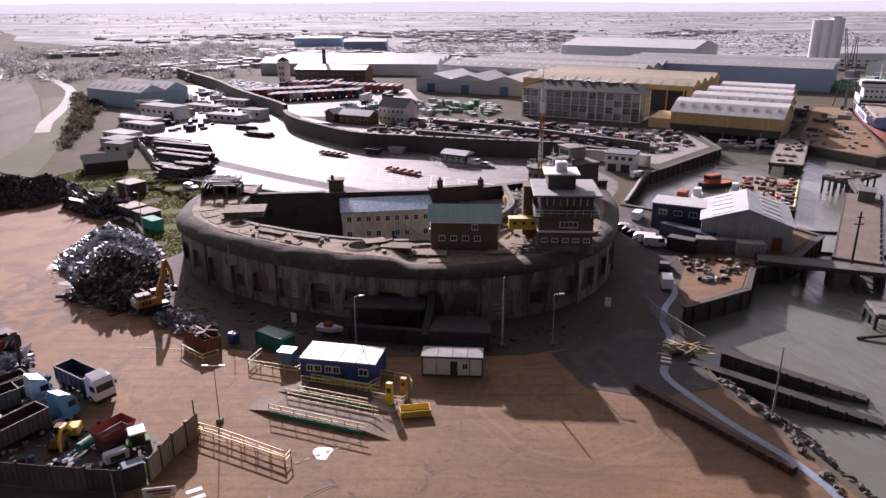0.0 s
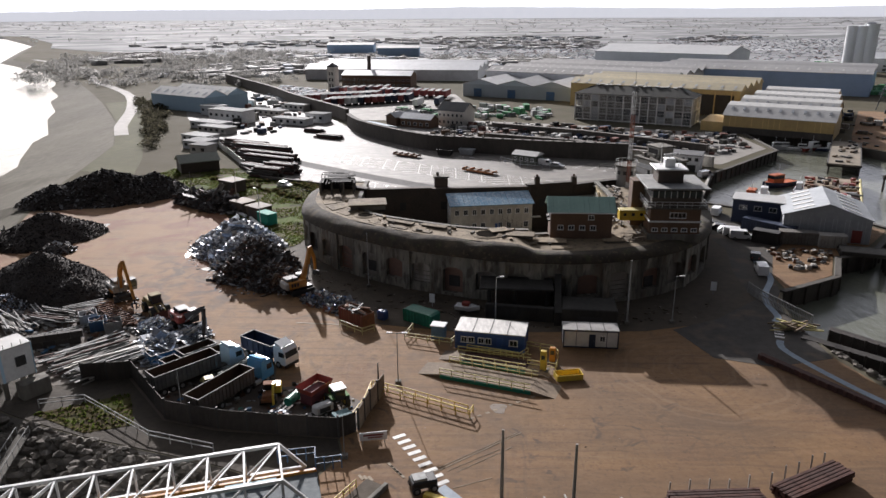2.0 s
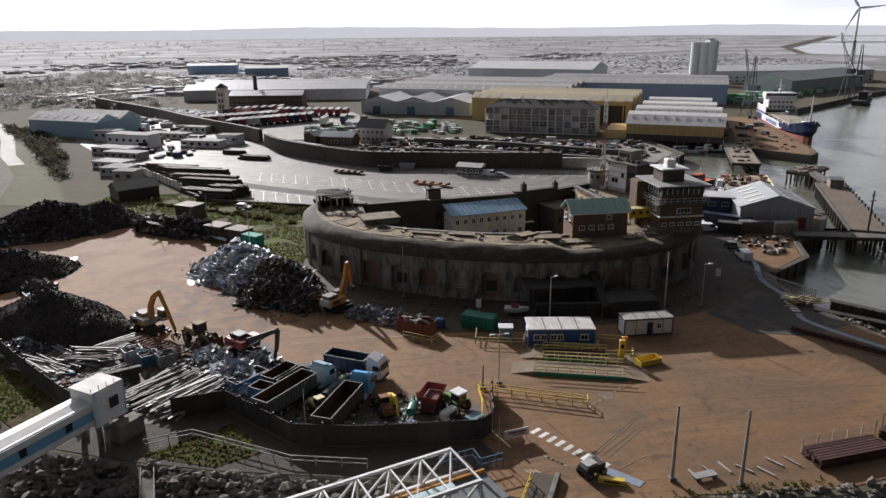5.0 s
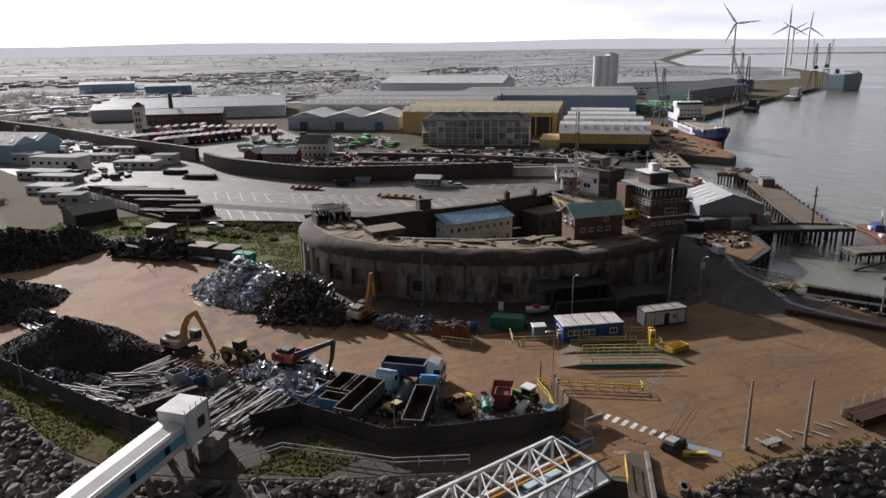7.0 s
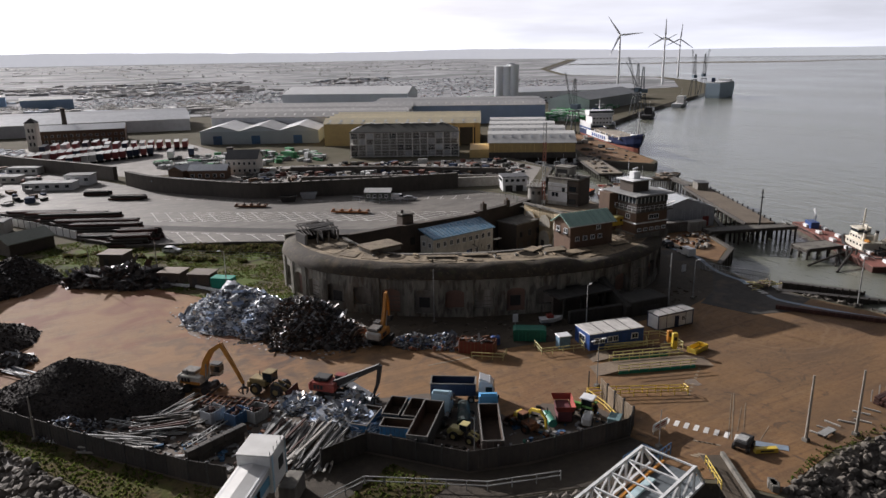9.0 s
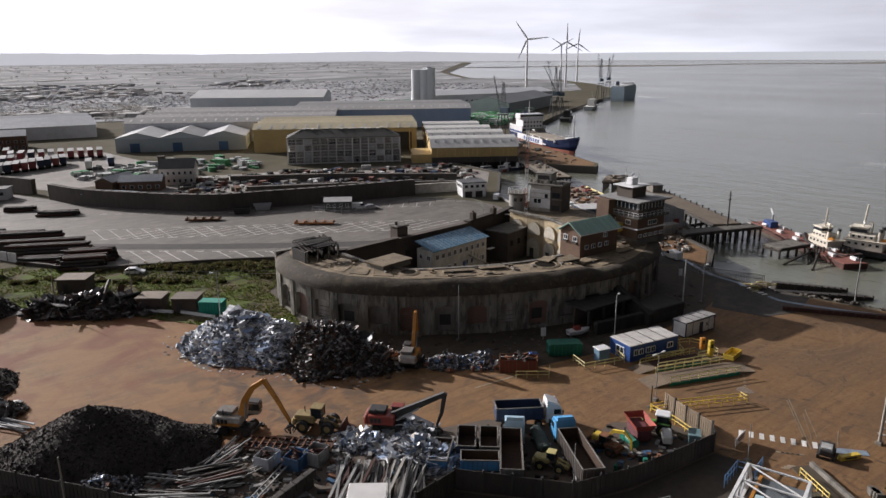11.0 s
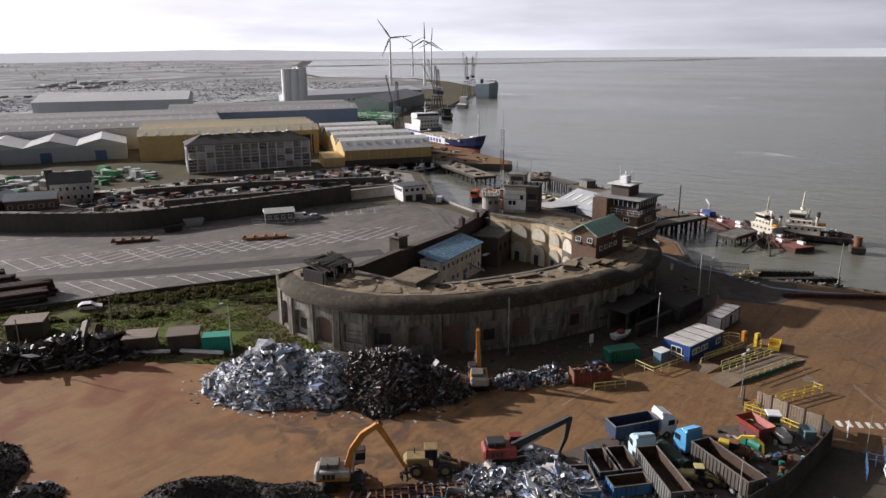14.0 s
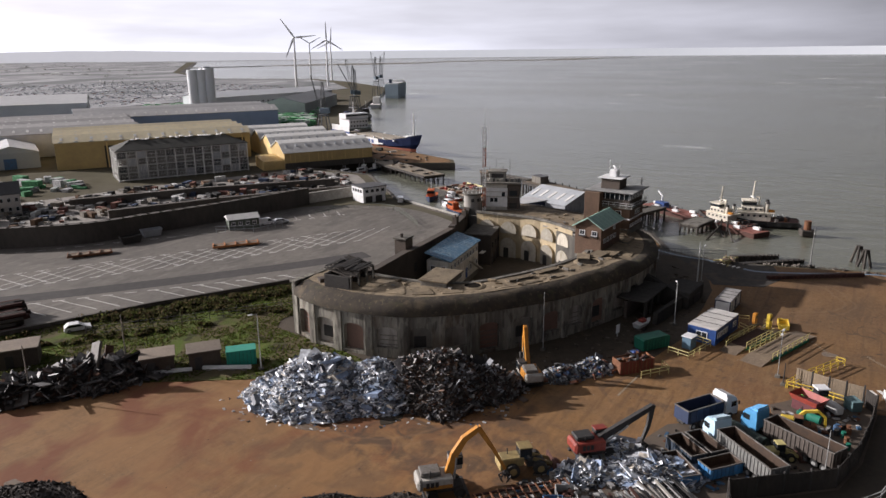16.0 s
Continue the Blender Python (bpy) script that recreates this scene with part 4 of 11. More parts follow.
for i in range(90):
    x, y = random.choice(top_line)
    part("parapet_rubble", B().box((x + random.uniform(0.3, 4.5), y + random.uniform(-1.5, 1.5), 8.75 - sunk(x) + random.uniform(0, 0.35)), (random.uniform(0.6, 3.4), random.uniform(0.15, 0.5), random.uniform(0.1, 0.3)), random.uniform(60, 120), 0.03, random.uniform(-6, 6)), (CONC, DUSTY_WHITE, WOOD, BRICK_DARK)[i % 4], fort)
for p0, p1 in zip(top_line, top_line[1:]):
    ang = math.degrees(math.atan2(p1[1] - p0[1], p1[0] - p0[0]))
    part("parapet", B().box(((p0[0] + p1[0]) / 2, (p0[1] + p1[1]) / 2, 9.0), (math.dist(p0, p1) + 0.2, 0.9, 0.5), ang, 0.05), CONC, fort, "crumbling parapet")
# straight gorge wall closing the back
gorge = [(-45, 139), (-37, 134.6), (-24, 136.2), (-3, 138.2), (7, 141), (20, 147), (33, 146)]
for p0, p1, h in zip(gorge, gorge[1:], (8.8, 8.6, 8.4, 8.8, 8.2, 8.4)):
    ang = math.degrees(math.atan2(p1[1] - p0[1], p1[0] - p0[0]))
    L = math.dist(p0, p1)
    m = ((p0[0] + p1[0]) / 2, (p0[1] + p1[1]) / 2)
    b = B().box((*m, h / 2 - 0.5), (L + 0.8, 1.0, h + 1), ang, 0.05).box((*m, h + 0.1), (L + 1, 1.5, 0.3), ang, 0.05)
    w = part("gorge_wall", b, BRICK_DARK, fort, "sooty brick back wall")
    for k in range(int(L // 4.5)):
        s = -L / 2 + 3 + k * 4.5
        q = (m[0] + math.cos(radians(ang)) * s + math.sin(radians(ang)) * 0.5, m[1] + math.sin(radians(ang)) * s - math.cos(radians(ang)) * 0.5)
        part("window", B().box((*q, 4.9), (1.2, 0.12, 1.7), ang, 0.03), DARK, w, "dark window opening")
structure("courtyard", B().prism([p[:2] for p in inw[6:58]], -1.2, -0.9), FOOT, "stained concrete courtyard inside the fort", "ground")
PIT_SHADE = mat("pit_shade_black", (0.018, 0.016, 0.014), (0.03, 0.026, 0.022), rough=1.0, spec=0.0, s1=0.5, s2=2, bump=0.1)
# gun pit rings on the deck
for x, y, r in ((-34.9, 115.8, 1.5), (-13.0, 104.1, 2.0)):
    pit = part("gun_pit", B().loft([[(x + rr * math.cos(t * math.pi / 12), y + rr * math.sin(t * math.pi / 12), z) for t in range(24)] for rr, z in
               ((r + 0.9, 8.3 - sunk(x)), (r + 0.5, 8.5 - sunk(x)), (r, 8.62 - sunk(x)), (r - 0.12, 8.58 - sunk(x)), (r - 0.15, 8.42 - sunk(x)))], True), ROOF_EARTH, fort, "round concrete gun pit", smooth=False)
    # nearly flush disc, painted black for the shade down the hole
    part("pit_floor", B().tube((x, y, 8.3 - sunk(x)), (x, y, 8.53 - sunk(x)), r - 0.1, n=24), PIT_SHADE, pit, "flat black disc for the shade down the pit")
# scattered roof rubble, kerbs and low blocks
random.seed(12)
for i in range(46):
    k = random.randrange(14, 96)
    w = random.uniform(0.15, 0.95)
    a, c = edge[k], inn[k]
    part("roof_block", B().box((a[0] + (c[0] - a[0]) * w, a[1] + (c[1] - a[1]) * w, 8.55 - sunk(a[0] + (c[0] - a[0]) * w)), (random.uniform(0.3, 1.6), random.uniform(0.2, 0.6), random.uniform(0.2, 0.55)),
                               random.uniform(0, 180), 0.05), (ROOF_EARTH, CONC)[i % 2], fort)

hatch = thing("roof_hatch", "flat-roofed tan concrete box on the fort roof", "hatch", -35.2, 121.6, 8.4, 8)
part("body", B().box((0, 0, 0.45), (6.6, 4.6, 0.9), 0, 0.05), CONC, hatch)
part("lid", B().box((0, 0, 1.0), (7.2, 5.2, 0.28), 0, 0.06), ROOF_EARTH, hatch, "tan concrete lid")

# near-black colour stands for the unlit hollow of the shelter
SHELTER_BLACK = mat("shelter_black_brick", (0.045, 0.04, 0.036), (0.025, 0.023, 0.022), rough=0.9, s1=0.4, s2=2, bump=0.15)
hut = thing("ruined_shelter", "ruined open shelter of black timbers and broken roof", "shelter", -43.0, 134.6, 8.1, 4)
part("back_wall", B().box((0, 2.4, 1.2), (7, 0.4, 2.6), 0, 0.05), SHELTER_BLACK, hut)
part("partition", B().box((0.6, 0.3, 1.2), (0.3, 4.0, 2.4), 0, 0.04), SHELTER_BLACK, hut)
for x_ in (-3.3, -1.0, 1.4, 3.4):
    part("post", B().box((x_, -2.5, 1.3), (0.3, 0.3, 2.7), 0, 0.03), CONC, hut, "concrete post")
part("side_wall", B().box((-3.4, 0, 1.2), (0.4, 4.6, 2.4), 0, 0.05), SHELTER_BLACK, hut)
part("side_wall", B().box((3.4, 0.6, 1.1), (0.4, 3.6, 2.2), 0, 0.05), SHELTER_BLACK, hut)
random.seed(3)
for i in range(12):
    x = -3.4 + i * 0.62
    part("rafter", B().bar((x, -2.6, 2.6 + random.uniform(-0.3, 0.1)), (x + random.uniform(-0.5, 0.5), 2.5, 3.5 + random.uniform(-0.2, 0.3)), 0.16, 0.24), DARK_WOOD, hut)
for i in range(9):
    y = -2.3 + i * 0.55
    part("roof_sheet", B().box((random.uniform(-1.2, 1.2), y, 2.95 + i * 0.09 + random.uniform(-0.05, 0.1)), (random.uniform(3.5, 6.2), 0.5, 0.06), random.uniform(-5, 5), 0, rx=9), SHELTER_BLACK if i % 3 else DARK_WOOD, hut)

# block with a dark upper room by the back wall
ch = thing("brick_stack", "square dark brick chimney stack on the back wall", "chimney", -21.6, 138.2, 7.5, 5)
part("shaft", B().box((0, 0, 1.2), (2.8, 2.5, 3.4), 0, 0.08), BRICK_DARK, ch)
part("cap", B().box((0, 0, 3.25), (3.3, 2.9, 0.3), 0, 0.06), CONC, ch, "grey cap stone")
part("flue", B().tube((-0.7, 0, 3.3), (-0.7, 0, 4.1), 0.3), BRICK_DARK, ch)
for x, y, h in ((-1.2, 138.4, 2.0), (6.9, 140.6, 1.6)):
    c2 = thing("chimney", "short dark brick chimney on the fort's back wall", "chimney", x, y, 8.6, 5, "fort chimneys")
    part("shaft", B().box((0, 0, h / 2), (1.1, 1.1, h), 0, 0.05), BRICK_DARK, c2)
    part("pot", B().tube((0, 0, h), (0, 0, h + 0.45), 0.25, 0.2), BRICK, c2)

# long white building with a blue roof against the back wall
def window_in(parent, x, y, z, w, h, rz=0, frame_m=None, panes=2):
    fr = frame_m or CLEAN_WHITE
    d = 0.08
    c, s = math.cos(radians(rz)), math.sin(radians(rz))
    b = B()
    for dx, dz, sx, sz in ((0, h / 2, w, 0.1), (0, -h / 2, w + 0.2, 0.12), (-w / 2, 0, 0.1, h), (w / 2, 0, 0.1, h)) + tuple((-w / 2 + w * k / panes, 0, 0.06, h) for k in range(1, panes)):
        b.box((x + dx * c, y + dx * s, z + dz), (sx, d * 2, sz), rz)
    wi = part("window", b, fr, parent)
    part("pane", B().box((x, y, z), (w, d, h), rz), GLASS, wi)
    return wi


lb = thing("barrack_block", "two-storey whitewashed block with a faded blue sheet roof", "building", -11.4, 133.0, 0.3, 9)
part("basement", B().box((0, 0, -0.7), (17, 4.6, 1.4), 0, 0.04), CONC, lb)
part("body", B().box((0, 0, 3.0), (17, 4.6, 6.2), 0, 0.05), CREAM, lb)
b = B().add([(-8.8, -2.8, 6.1), (8.8, -2.8, 6.1), (8.8, 2.6, 7.5), (-8.8, 2.6, 7.5), (-8.8, -2.8, 6.25), (8.8, -2.8, 6.25), (8.8, 2.6, 7.65), (-8.8, 2.6, 7.65)],
            [(0, 1, 2, 3), (4, 5, 6, 7), (0, 1, 5, 4), (1, 2, 6, 5), (2, 3, 7, 6), (3, 0, 4, 7)])
rf = part("roof", b, BLUE_ROOF, lb, "faded blue sheet roof")
for k in range(18):
    part("seam", B().bar((-8.6 + k * 1.012, -2.8, 6.3), (-8.6 + k * 1.012, 2.6, 7.7), 0.06, 0.08), BLUE_ROOF, rf)
for k in range(9):
    window_in(lb, -7.2 + k * 1.8, -2.32, 4.7, 0.85, 1.1)
    if k % 3 != 1:
        window_in(lb, -7.2 + k * 1.8, -2.32, 1.8, 0.9, 1.2)
for k in range(2):
    window_in(lb, -8.52, -1.2 + k * 2.2, 4.6, 0.9, 1.0, 90)
st = part("stair", B().bar((2, -3.1, 3.4), (8, -3.1, 0.2), 0.9, 0.2).bar((8, -3.1, 3.5), (10, -3.1, 3.5), 0.9, 0.15), CREAM, lb, "outside stair")
for k in range(7):
    part("baluster", B().bar((2 + k, -3.5, 3.4 - k * 0.53), (2 + k, -3.5, 4.4 - k * 0.53), 0.06), DARK, st)
part("door", B().box((1.2, -2.34, 1.1), (1.0, 0.1, 2.1), 0, 0.02), BLUE, lb, "blue door")
annex = thing("annex", "dark brick annex with a flat concrete roof in the courtyard", "building", 7.8, 136.5, -1.0, 14)
part("body", B().box((0, 0, 3.4), (9, 6, 6.8), 0, 0.05), BRICK_DARK, annex)
part("roof", B().box((0, 0, 6.95), (9.5, 6.5, 0.3), 0, 0.05), CONC, annex)
for k in range(3):
    window_in(annex, -3 + k * 3, -3.03, 4.4, 0.9, 1.4, 0, DARK)
    part("recess", B().box((-3 + k * 3, -3.02, 1.2), (1.5, 0.1, 2.4), 0, 0.04), DARK, annex)

# green-roofed brick house standing on the roof
gh = thing("watch_house", "brown brick house with a pale green roof on the fort", "house", 2.9, 107.9, 6.9, -3)
part("body", B().box((0, 0, 2.4), (10.2, 5.4, 5.8), 0, 0.04), BRICK, gh)
gab = part("gable", B().slab([(-2.7, 5.25), (2.7, 5.25), (0, 6.9)], -5.1, 5.1), BRICK, gh)
gab.data.transform(Matrix.Rotation(radians(90), 4, "Z"))
for sgn in (-1, 1):
    b = B()
    vs = [(-5.7, sgn * 3.2, 5.0), (5.7, sgn * 3.2, 5.0), (5.7, 0, 6.95), (-5.7, 0, 6.95)]
    b.add(vs + [(x, y, z + 0.16) for x, y, z in vs], [(0, 1, 2, 3), (4, 5, 6, 7), (0, 1, 5, 4), (1, 2, 6, 5), (2, 3, 7, 6), (3, 0, 4, 7)])
    r = part("roof_slope", b, GREEN_ROOF, gh, "pale green roof slope")
    for k in range(14):
        part("seam", B().bar((-5.5 + k * 0.846, sgn * 3.2, 5.2), (-5.5 + k * 0.846, 0, 7.15), 0.07, 0.07), GREEN_ROOF, r)
part("gutter", B().bar((-5.7, -3.3, 5.05), (5.7, -3.3, 5.05), 0.14), WHITE, gh)
for k in range(4):
    window_in(gh, -3.4 + k * 1.8, -2.73, 2.4, 0.9, 0.8)
window_in(gh, 1.6, -2.73, 4.2, 0.9, 0.8)
for k in range(2):
    window_in(gh, -5.13, -1.3 + k * 2.5, 4.0, 1.0, 0.9, 90)
    part("window_box", B().box((-5.3, -1.3 + k * 2.5, 3.35), (0.4, 1.4, 0.25), 0, 0.03), DARK, gh)

# port control tower
ct = thing("control_tower", "brown brick port control tower with wide decks and a white hut", "tower", 18.4, 109.2, 8.2, -3)
part("shaft", B().box((0, 0, 2.2), (8.2, 9.0, 5.2), 0, 0.05), BRICK, ct)
part("foot", B().box((0, 0, -0.5), (8.8, 9.6, 1.4), 0, 0.1), CONC, ct)
for z, sx, sy, m, nm in ((2.3, 8.6, 9.4, WHITE, "band"), (4.7, 9.8, 10.4, CONC, "deck"), (8.0, 10.2, 10.8, mat("grey_felt_deck", (0.30, 0.30, 0.29), (0.2, 0.2, 0.195), s1=0.2, s2=1.2), "roof")):
    part(nm, B().box((0, 0, z), (sx, sy, 0.28), 0, 0.05), m, ct)
part("upper_storey", B().box((0, 0, 6.1), (8.0, 8.6, 2.8), 0, 0.05), BRICK_DARK, ct)
part("glazing", B().box((0, 0, 6.9), (8.2, 8.8, 1.1), 0, 0.02), GLASS, ct, "ribbon of dark glass")
for k in range(9):
    for y in (-4.45, 4.45):
        part("mullion", B().box((-4 + k, y, 6.9), (0.1, 0.1, 1.1), 0), WHITE, ct)
    for x in (-4.15, 4.15):
        part("mullion", B().box((x, -4.2 + k * 1.05, 6.9), (0.1, 0.1, 1.1), 0), WHITE, ct)
rail = B()
for x0, y0, x1, y1 in ((-4.8, -5.1, 4.8, -5.1), (4.8, -5.1, 4.8, 5.1), (4.8, 5.1, -4.8, 5.1), (-4.8, 5.1, -4.8, -5.1)):
    for z in (5.3, 5.8):
        rail.bar((x0, y0, z), (x1, y1, z), 0.06)
    for k in range(9):
        w = k / 8
        rail.bar((x0 + (x1 - x0) * w, y0 + (y1 - y0) * w, 4.8), (x0 + (x1 - x0) * w, y0 + (y1 - y0) * w, 5.8), 0.06)
part("railing", rail, WHITE, ct, "white deck railing")
for k in range(5):
    window_in(ct, -3.2 + k * 1.6, -4.53, 0.9, 0.9, 0.6)
window_in(ct, 0.4, -4.53, 3.4, 2.6, 0.9, 0, None, 4)
for k in range(2):
    window_in(ct, -4.13, -2 + k * 4, 3.5, 1.2, 0.9, 90)
top_hut = part("roof_hut", B().box((-0.6, 0.6, 9.3), (4.2, 4.2, 2.3), 0, 0.08), BRICK_DARK, ct, "dark roof hut")
part("hut_roof", B().box((-0.6, 0.6, 10.5), (5.4, 5.4, 0.22), 0, 0.05), WHITE, top_hut)
part("white_cabin", B().box((-0.6, 0.6, 11.3), (1.7, 1.7, 1.5), 0, 0.1), CLEAN_WHITE, top_hut)
part("radar_arm", B().box((-0.6, 0.6, 12.6), (2.6, 0.3, 0.35), 30, 0.05), CLEAN_WHITE, top_hut)
part("aerial", B().tube((-1.9, 1.2, 10.5), (-1.9, 1.2, 14.2), 0.05), WHITE, top_hut)
part("aerial", B().tube((0.8, 0, 10.5), (0.8, 0, 13), 0.05), WHITE, top_hut)
part("radar_post", B().tube((-0.6, 0.6, 12), (-0.6, 0.6, 12.6), 0.1), WHITE, top_hut)
part("side_wing", B().box((-5.0, 3.2, 3.8), (2.4, 3.4, 8.0), 0, 0.05), BRICK, ct, "brick stair wing")

br = thing("link_bridge", "bright yellow enclosed footbridge between house and tower", "bridge", 12.2, 109.6, 10.4, 0)
part("box", B().box((0, 0, 0), (4.6, 1.7, 1.7), 0, 0.05), YELLOW, br)
part("roof", B().box((0, 0, 0.92), (4.7, 1.9, 0.12), 0, 0.03), PALE_YELLOW, br)
for k in range(3):
    part("pane", B().box((-1.4 + k * 1.4, -0.87, 0.2), (0.5, 0.06, 0.5)), GLASS, br)
part("trestle", B().bar((-1.8, -0.6, -0.8), (-1.8, -0.6, -2.0), 0.14).bar((1.8, -0.6, -0.8), (1.8, -0.6, -2.0), 0.14), DARK, br)
random.seed(21)
tb = thing("timber_pile", "jumble of sawn planks under the yellow footbridge", "planks", 12.0, 105.0, 7.0, 0)
for i in range(26):
    part("plank", B().box((random.uniform(-1.6, 1.6), random.uniform(-1.8, 1.8), 0.15 + 0.045 * i), (random.uniform(1.8, 3.6), 0.22, 0.07), random.uniform(0, 180), 0, ry=random.uniform(-14, 14)), WOOD, tb)
for x, y, sx, sy, h, rz in ((-7.5, 104.2, 4.5, 2.4, 0.9, -8), (-11, 105.8, 3.0, 2.0, 0.7, 20), (-2.5, 103.2, 5.0, 2.2, 0.6, -4), (8.0, 103.4, 3.4, 1.4, 0.7, 4), (23, 114, 3, 3, 0.8, 30), (-28, 110.6, 5, 1.0, 0.7, -28), (-22, 108.4, 4.5, 1.0, 0.6, -24)):
    rb = thing("roof_vent", "low concrete vent block on the fort roof", "vent", x, y, 8.35 - sunk(x), rz, "fort roof vents")
    h = h * 0.45
    part("base", B().box((0, 0, h / 2), (sx, sy, h), 0, 0.06), CONC, rb)
    part("cover", B().box((0, 0, h + 0.08), (sx + 0.3, sy + 0.3, 0.16), 0, 0.04), ROOF_EARTH, rb)

# concrete outworks before the front
# sooty concrete, darkened further for the fort's shade over the outworks
SOOTY_CONC = mat("shaded_sooty_concrete", (0.05, 0.045, 0.038), (0.026, 0.024, 0.021), rough=0.95, s1=0.2, s2=1.4, bump=0.15, stretch=(1, 1, 0.35))
ow = thing("gun_casemate", "ruined concrete gun position with a thin canopy before the fort", "bunker", 0, 0, 0)
ow.matrix_basis = Matrix.Identity(4)
part("canopy", B().box((-8.6, 95.2, 3.1), (11.4, 5.4, 0.35), -4, 0.08), SOOTY_CONC, ow, "thin concrete canopy")
for x in (-13, -9, -4):
    part("post", B().box((x, 93.4, 1.2), (0.6, 0.5, 3.8), -4, 0.05), SOOTY_CONC, ow)
part("apron_wall", B().box((-8.4, 90.6, 0.1), (10.5, 0.9, 2.4), -10, 0.1), SOOTY_CONC, ow)
part("side_wall", B().add([(-3.4, 88.2, -1), (-2.4, 88.2, -1), (-1.4, 97, -1), (-2.4, 97, -1), (-3.4, 88.2, 1.2), (-2.4, 88.2, 1.2), (-1.4, 97, 4.6), (-2.4, 97, 4.6)],
     [(0, 1, 2, 3), (4, 5, 6, 7), (0, 1, 5, 4), (1, 2, 6, 5), (2, 3, 7, 6), (3, 0, 4, 7)]), SOOTY_CONC, ow, "sloping side wall")
part("block", B().box((2.0, 90.4, 0.4), (8.2, 5.2, 2.8), -6, 0.15), SOOTY_CONC, ow, "low concrete block")
part("dark_bay", B().box((1.8, 87.75, -0.1), (3.6, 0.1, 1.6), -6, 0.05), DARK, ow)
part("rear_wall", B().box((-8, 96.6, 0.6), (10, 0.6, 3.4), -4, 0.08), BRICK_DARK, ow)

# ---- the scrap yard ----
def line_points(line, step):
    out = []
    for a, b in zip(line, line[1:]):
        L = math.dist(a, b)
        k = max(1, round(L / step))
        out += [(a[0] + (b[0] - a[0]) * i / k, a[1] + (b[1] - a[1]) * i / k) for i in range(k)]
    return out + [line[-1]]


def hoarding(name, line, h, step, material, label, z=G0, lean=0.0):
    """A fence of separate panels and posts."""
    f = thing(name, label, "fence")
    f.matrix_basis = Matrix.Identity(4)
    pts = line_points(line, step)
    for a, b in zip(pts, pts[1:]):
        ang = math.degrees(math.atan2(b[1] - a[1], b[0] - a[0]))
        L = math.dist(a, b)
        hh = h + random.uniform(-0.08, 0.08)
        m = ((a[0] + b[0]) / 2, (a[1] + b[1]) / 2)
        p = B().box((*m, z + hh / 2), (L - 0.08, 0.09, hh), ang, 0.02)
        for k in range(1, 6):
            w = k / 6
            p.box((a[0] + (b[0] - a[0]) * w, a[1] + (b[1] - a[1]) * w, z + hh / 2), (0.09, 0.18, hh), ang)
        part("panel", p, material, f)
        part("post", B().box((*a, z + h / 2 + 0.1), (0.2, 0.24, h + 0.3), ang, 0.02), DARK, f)
    return f


def rails(name, line, label, material=None, z=G0, h=1.15, step=1.8, group=""):
    """A two-bar safety rail."""
    material = material or PALE_YELLOW
    f = thing(name, label, "railing", group=group)
    f.matrix_basis = Matrix.Identity(4)
    pts = line_points(line, step)
    for a in pts:
        part("post", B().tube((*a, z), (*a, z + h), 0.06, n=6), material, f)
    for a, b in zip(line, line[1:]):
        for zz in (h, h * 0.55):
            part("bar", B().tube((*a, z + zz), (*b, z + zz), 0.065, n=6), material, f)
    return f


def heap(name, cones, palette, n, size, label, base=None, seed=1, flat=0.5, metal=0.0, rough=0.5, long=1.0, category="scrap heap", step=0.7, power=1.25, spec=0.35, tilt=55):
    """A mound of the given cones (x, y, rx, ry, turn, height) strewn with loose scrap."""
    rnd = random.Random(seed)
    xs0, xs1 = min(c[0] - max(c[2:4]) for c in cones), max(c[0] + max(c[2:4]) for c in cones)
    ys0, ys1 = min(c[1] - max(c[2:4]) for c in cones), max(c[1] + max(c[2:4]) for c in cones)

    def height(x, y):
        best = -1.0
        for cx, cy, rx, ry, tu, hh in cones:
            c, s = math.cos(radians(tu)), math.sin(radians(tu))
            dx, dy = x - cx, y - cy
            d = math.hypot((dx * c + dy * s) / rx, (-dx * s + dy * c) / ry)
            d *= 1 + 0.18 * noise.noise(Vector((x * 0.16, y * 0.16, seed)))
            v = hh * (1 - d ** power) if d < 1.25 else -1
            best = max(best, v)
        return best + (0.25 * noise.noise(Vector((x * 0.5, y * 0.5, seed))) if best > 0 else 0)

    nx, ny = int((xs1 - xs0) / step) + 2, int((ys1 - ys0) / step) + 2
    b = B()
    idx = {}
    for i in range(nx):
        for j in range(ny):
            x, y = xs0 + i * step, ys0 + j * step
            hh = height(x, y)
            if hh > -0.5:
                idx[i, j] = len(b.v)
                b.v.append((x, y, G0 + hh))
    for (i, j) in idx:
        q = [(i, j), (i + 1, j), (i + 1, j + 1), (i, j + 1)]
        if all(k in idx for k in q):
            b.f.append(tuple(idx[k] for k in q))
    mound = stuff(name, b, base or HEAP_EARTH, label, category, smooth=True)
    s = B()
    k = 0
    while k < n:
        x, y = rnd.uniform(xs0, xs1), rnd.uniform(ys0, ys1)
        hh = height(x, y)
        if hh < -0.05:
            continue
        k += 1
        w = size * rnd.lognormvariate(0, 0.45)
        s.box((x, y, G0 + hh + 0.1 * size), (w * long * rnd.uniform(0.6, 1.5), w * rnd.uniform(0.4, 1.0), w * flat * rnd.uniform(0.15, 0.7)),
              rnd.uniform(0, 360), 0, rnd.uniform(-tilt, tilt), rnd.uniform(-tilt, tilt))
    part("loose_scrap", s, island_mat(name + "_scrap", palette, rough, metal, spec), mound, "tangled loose pieces")
    return mound


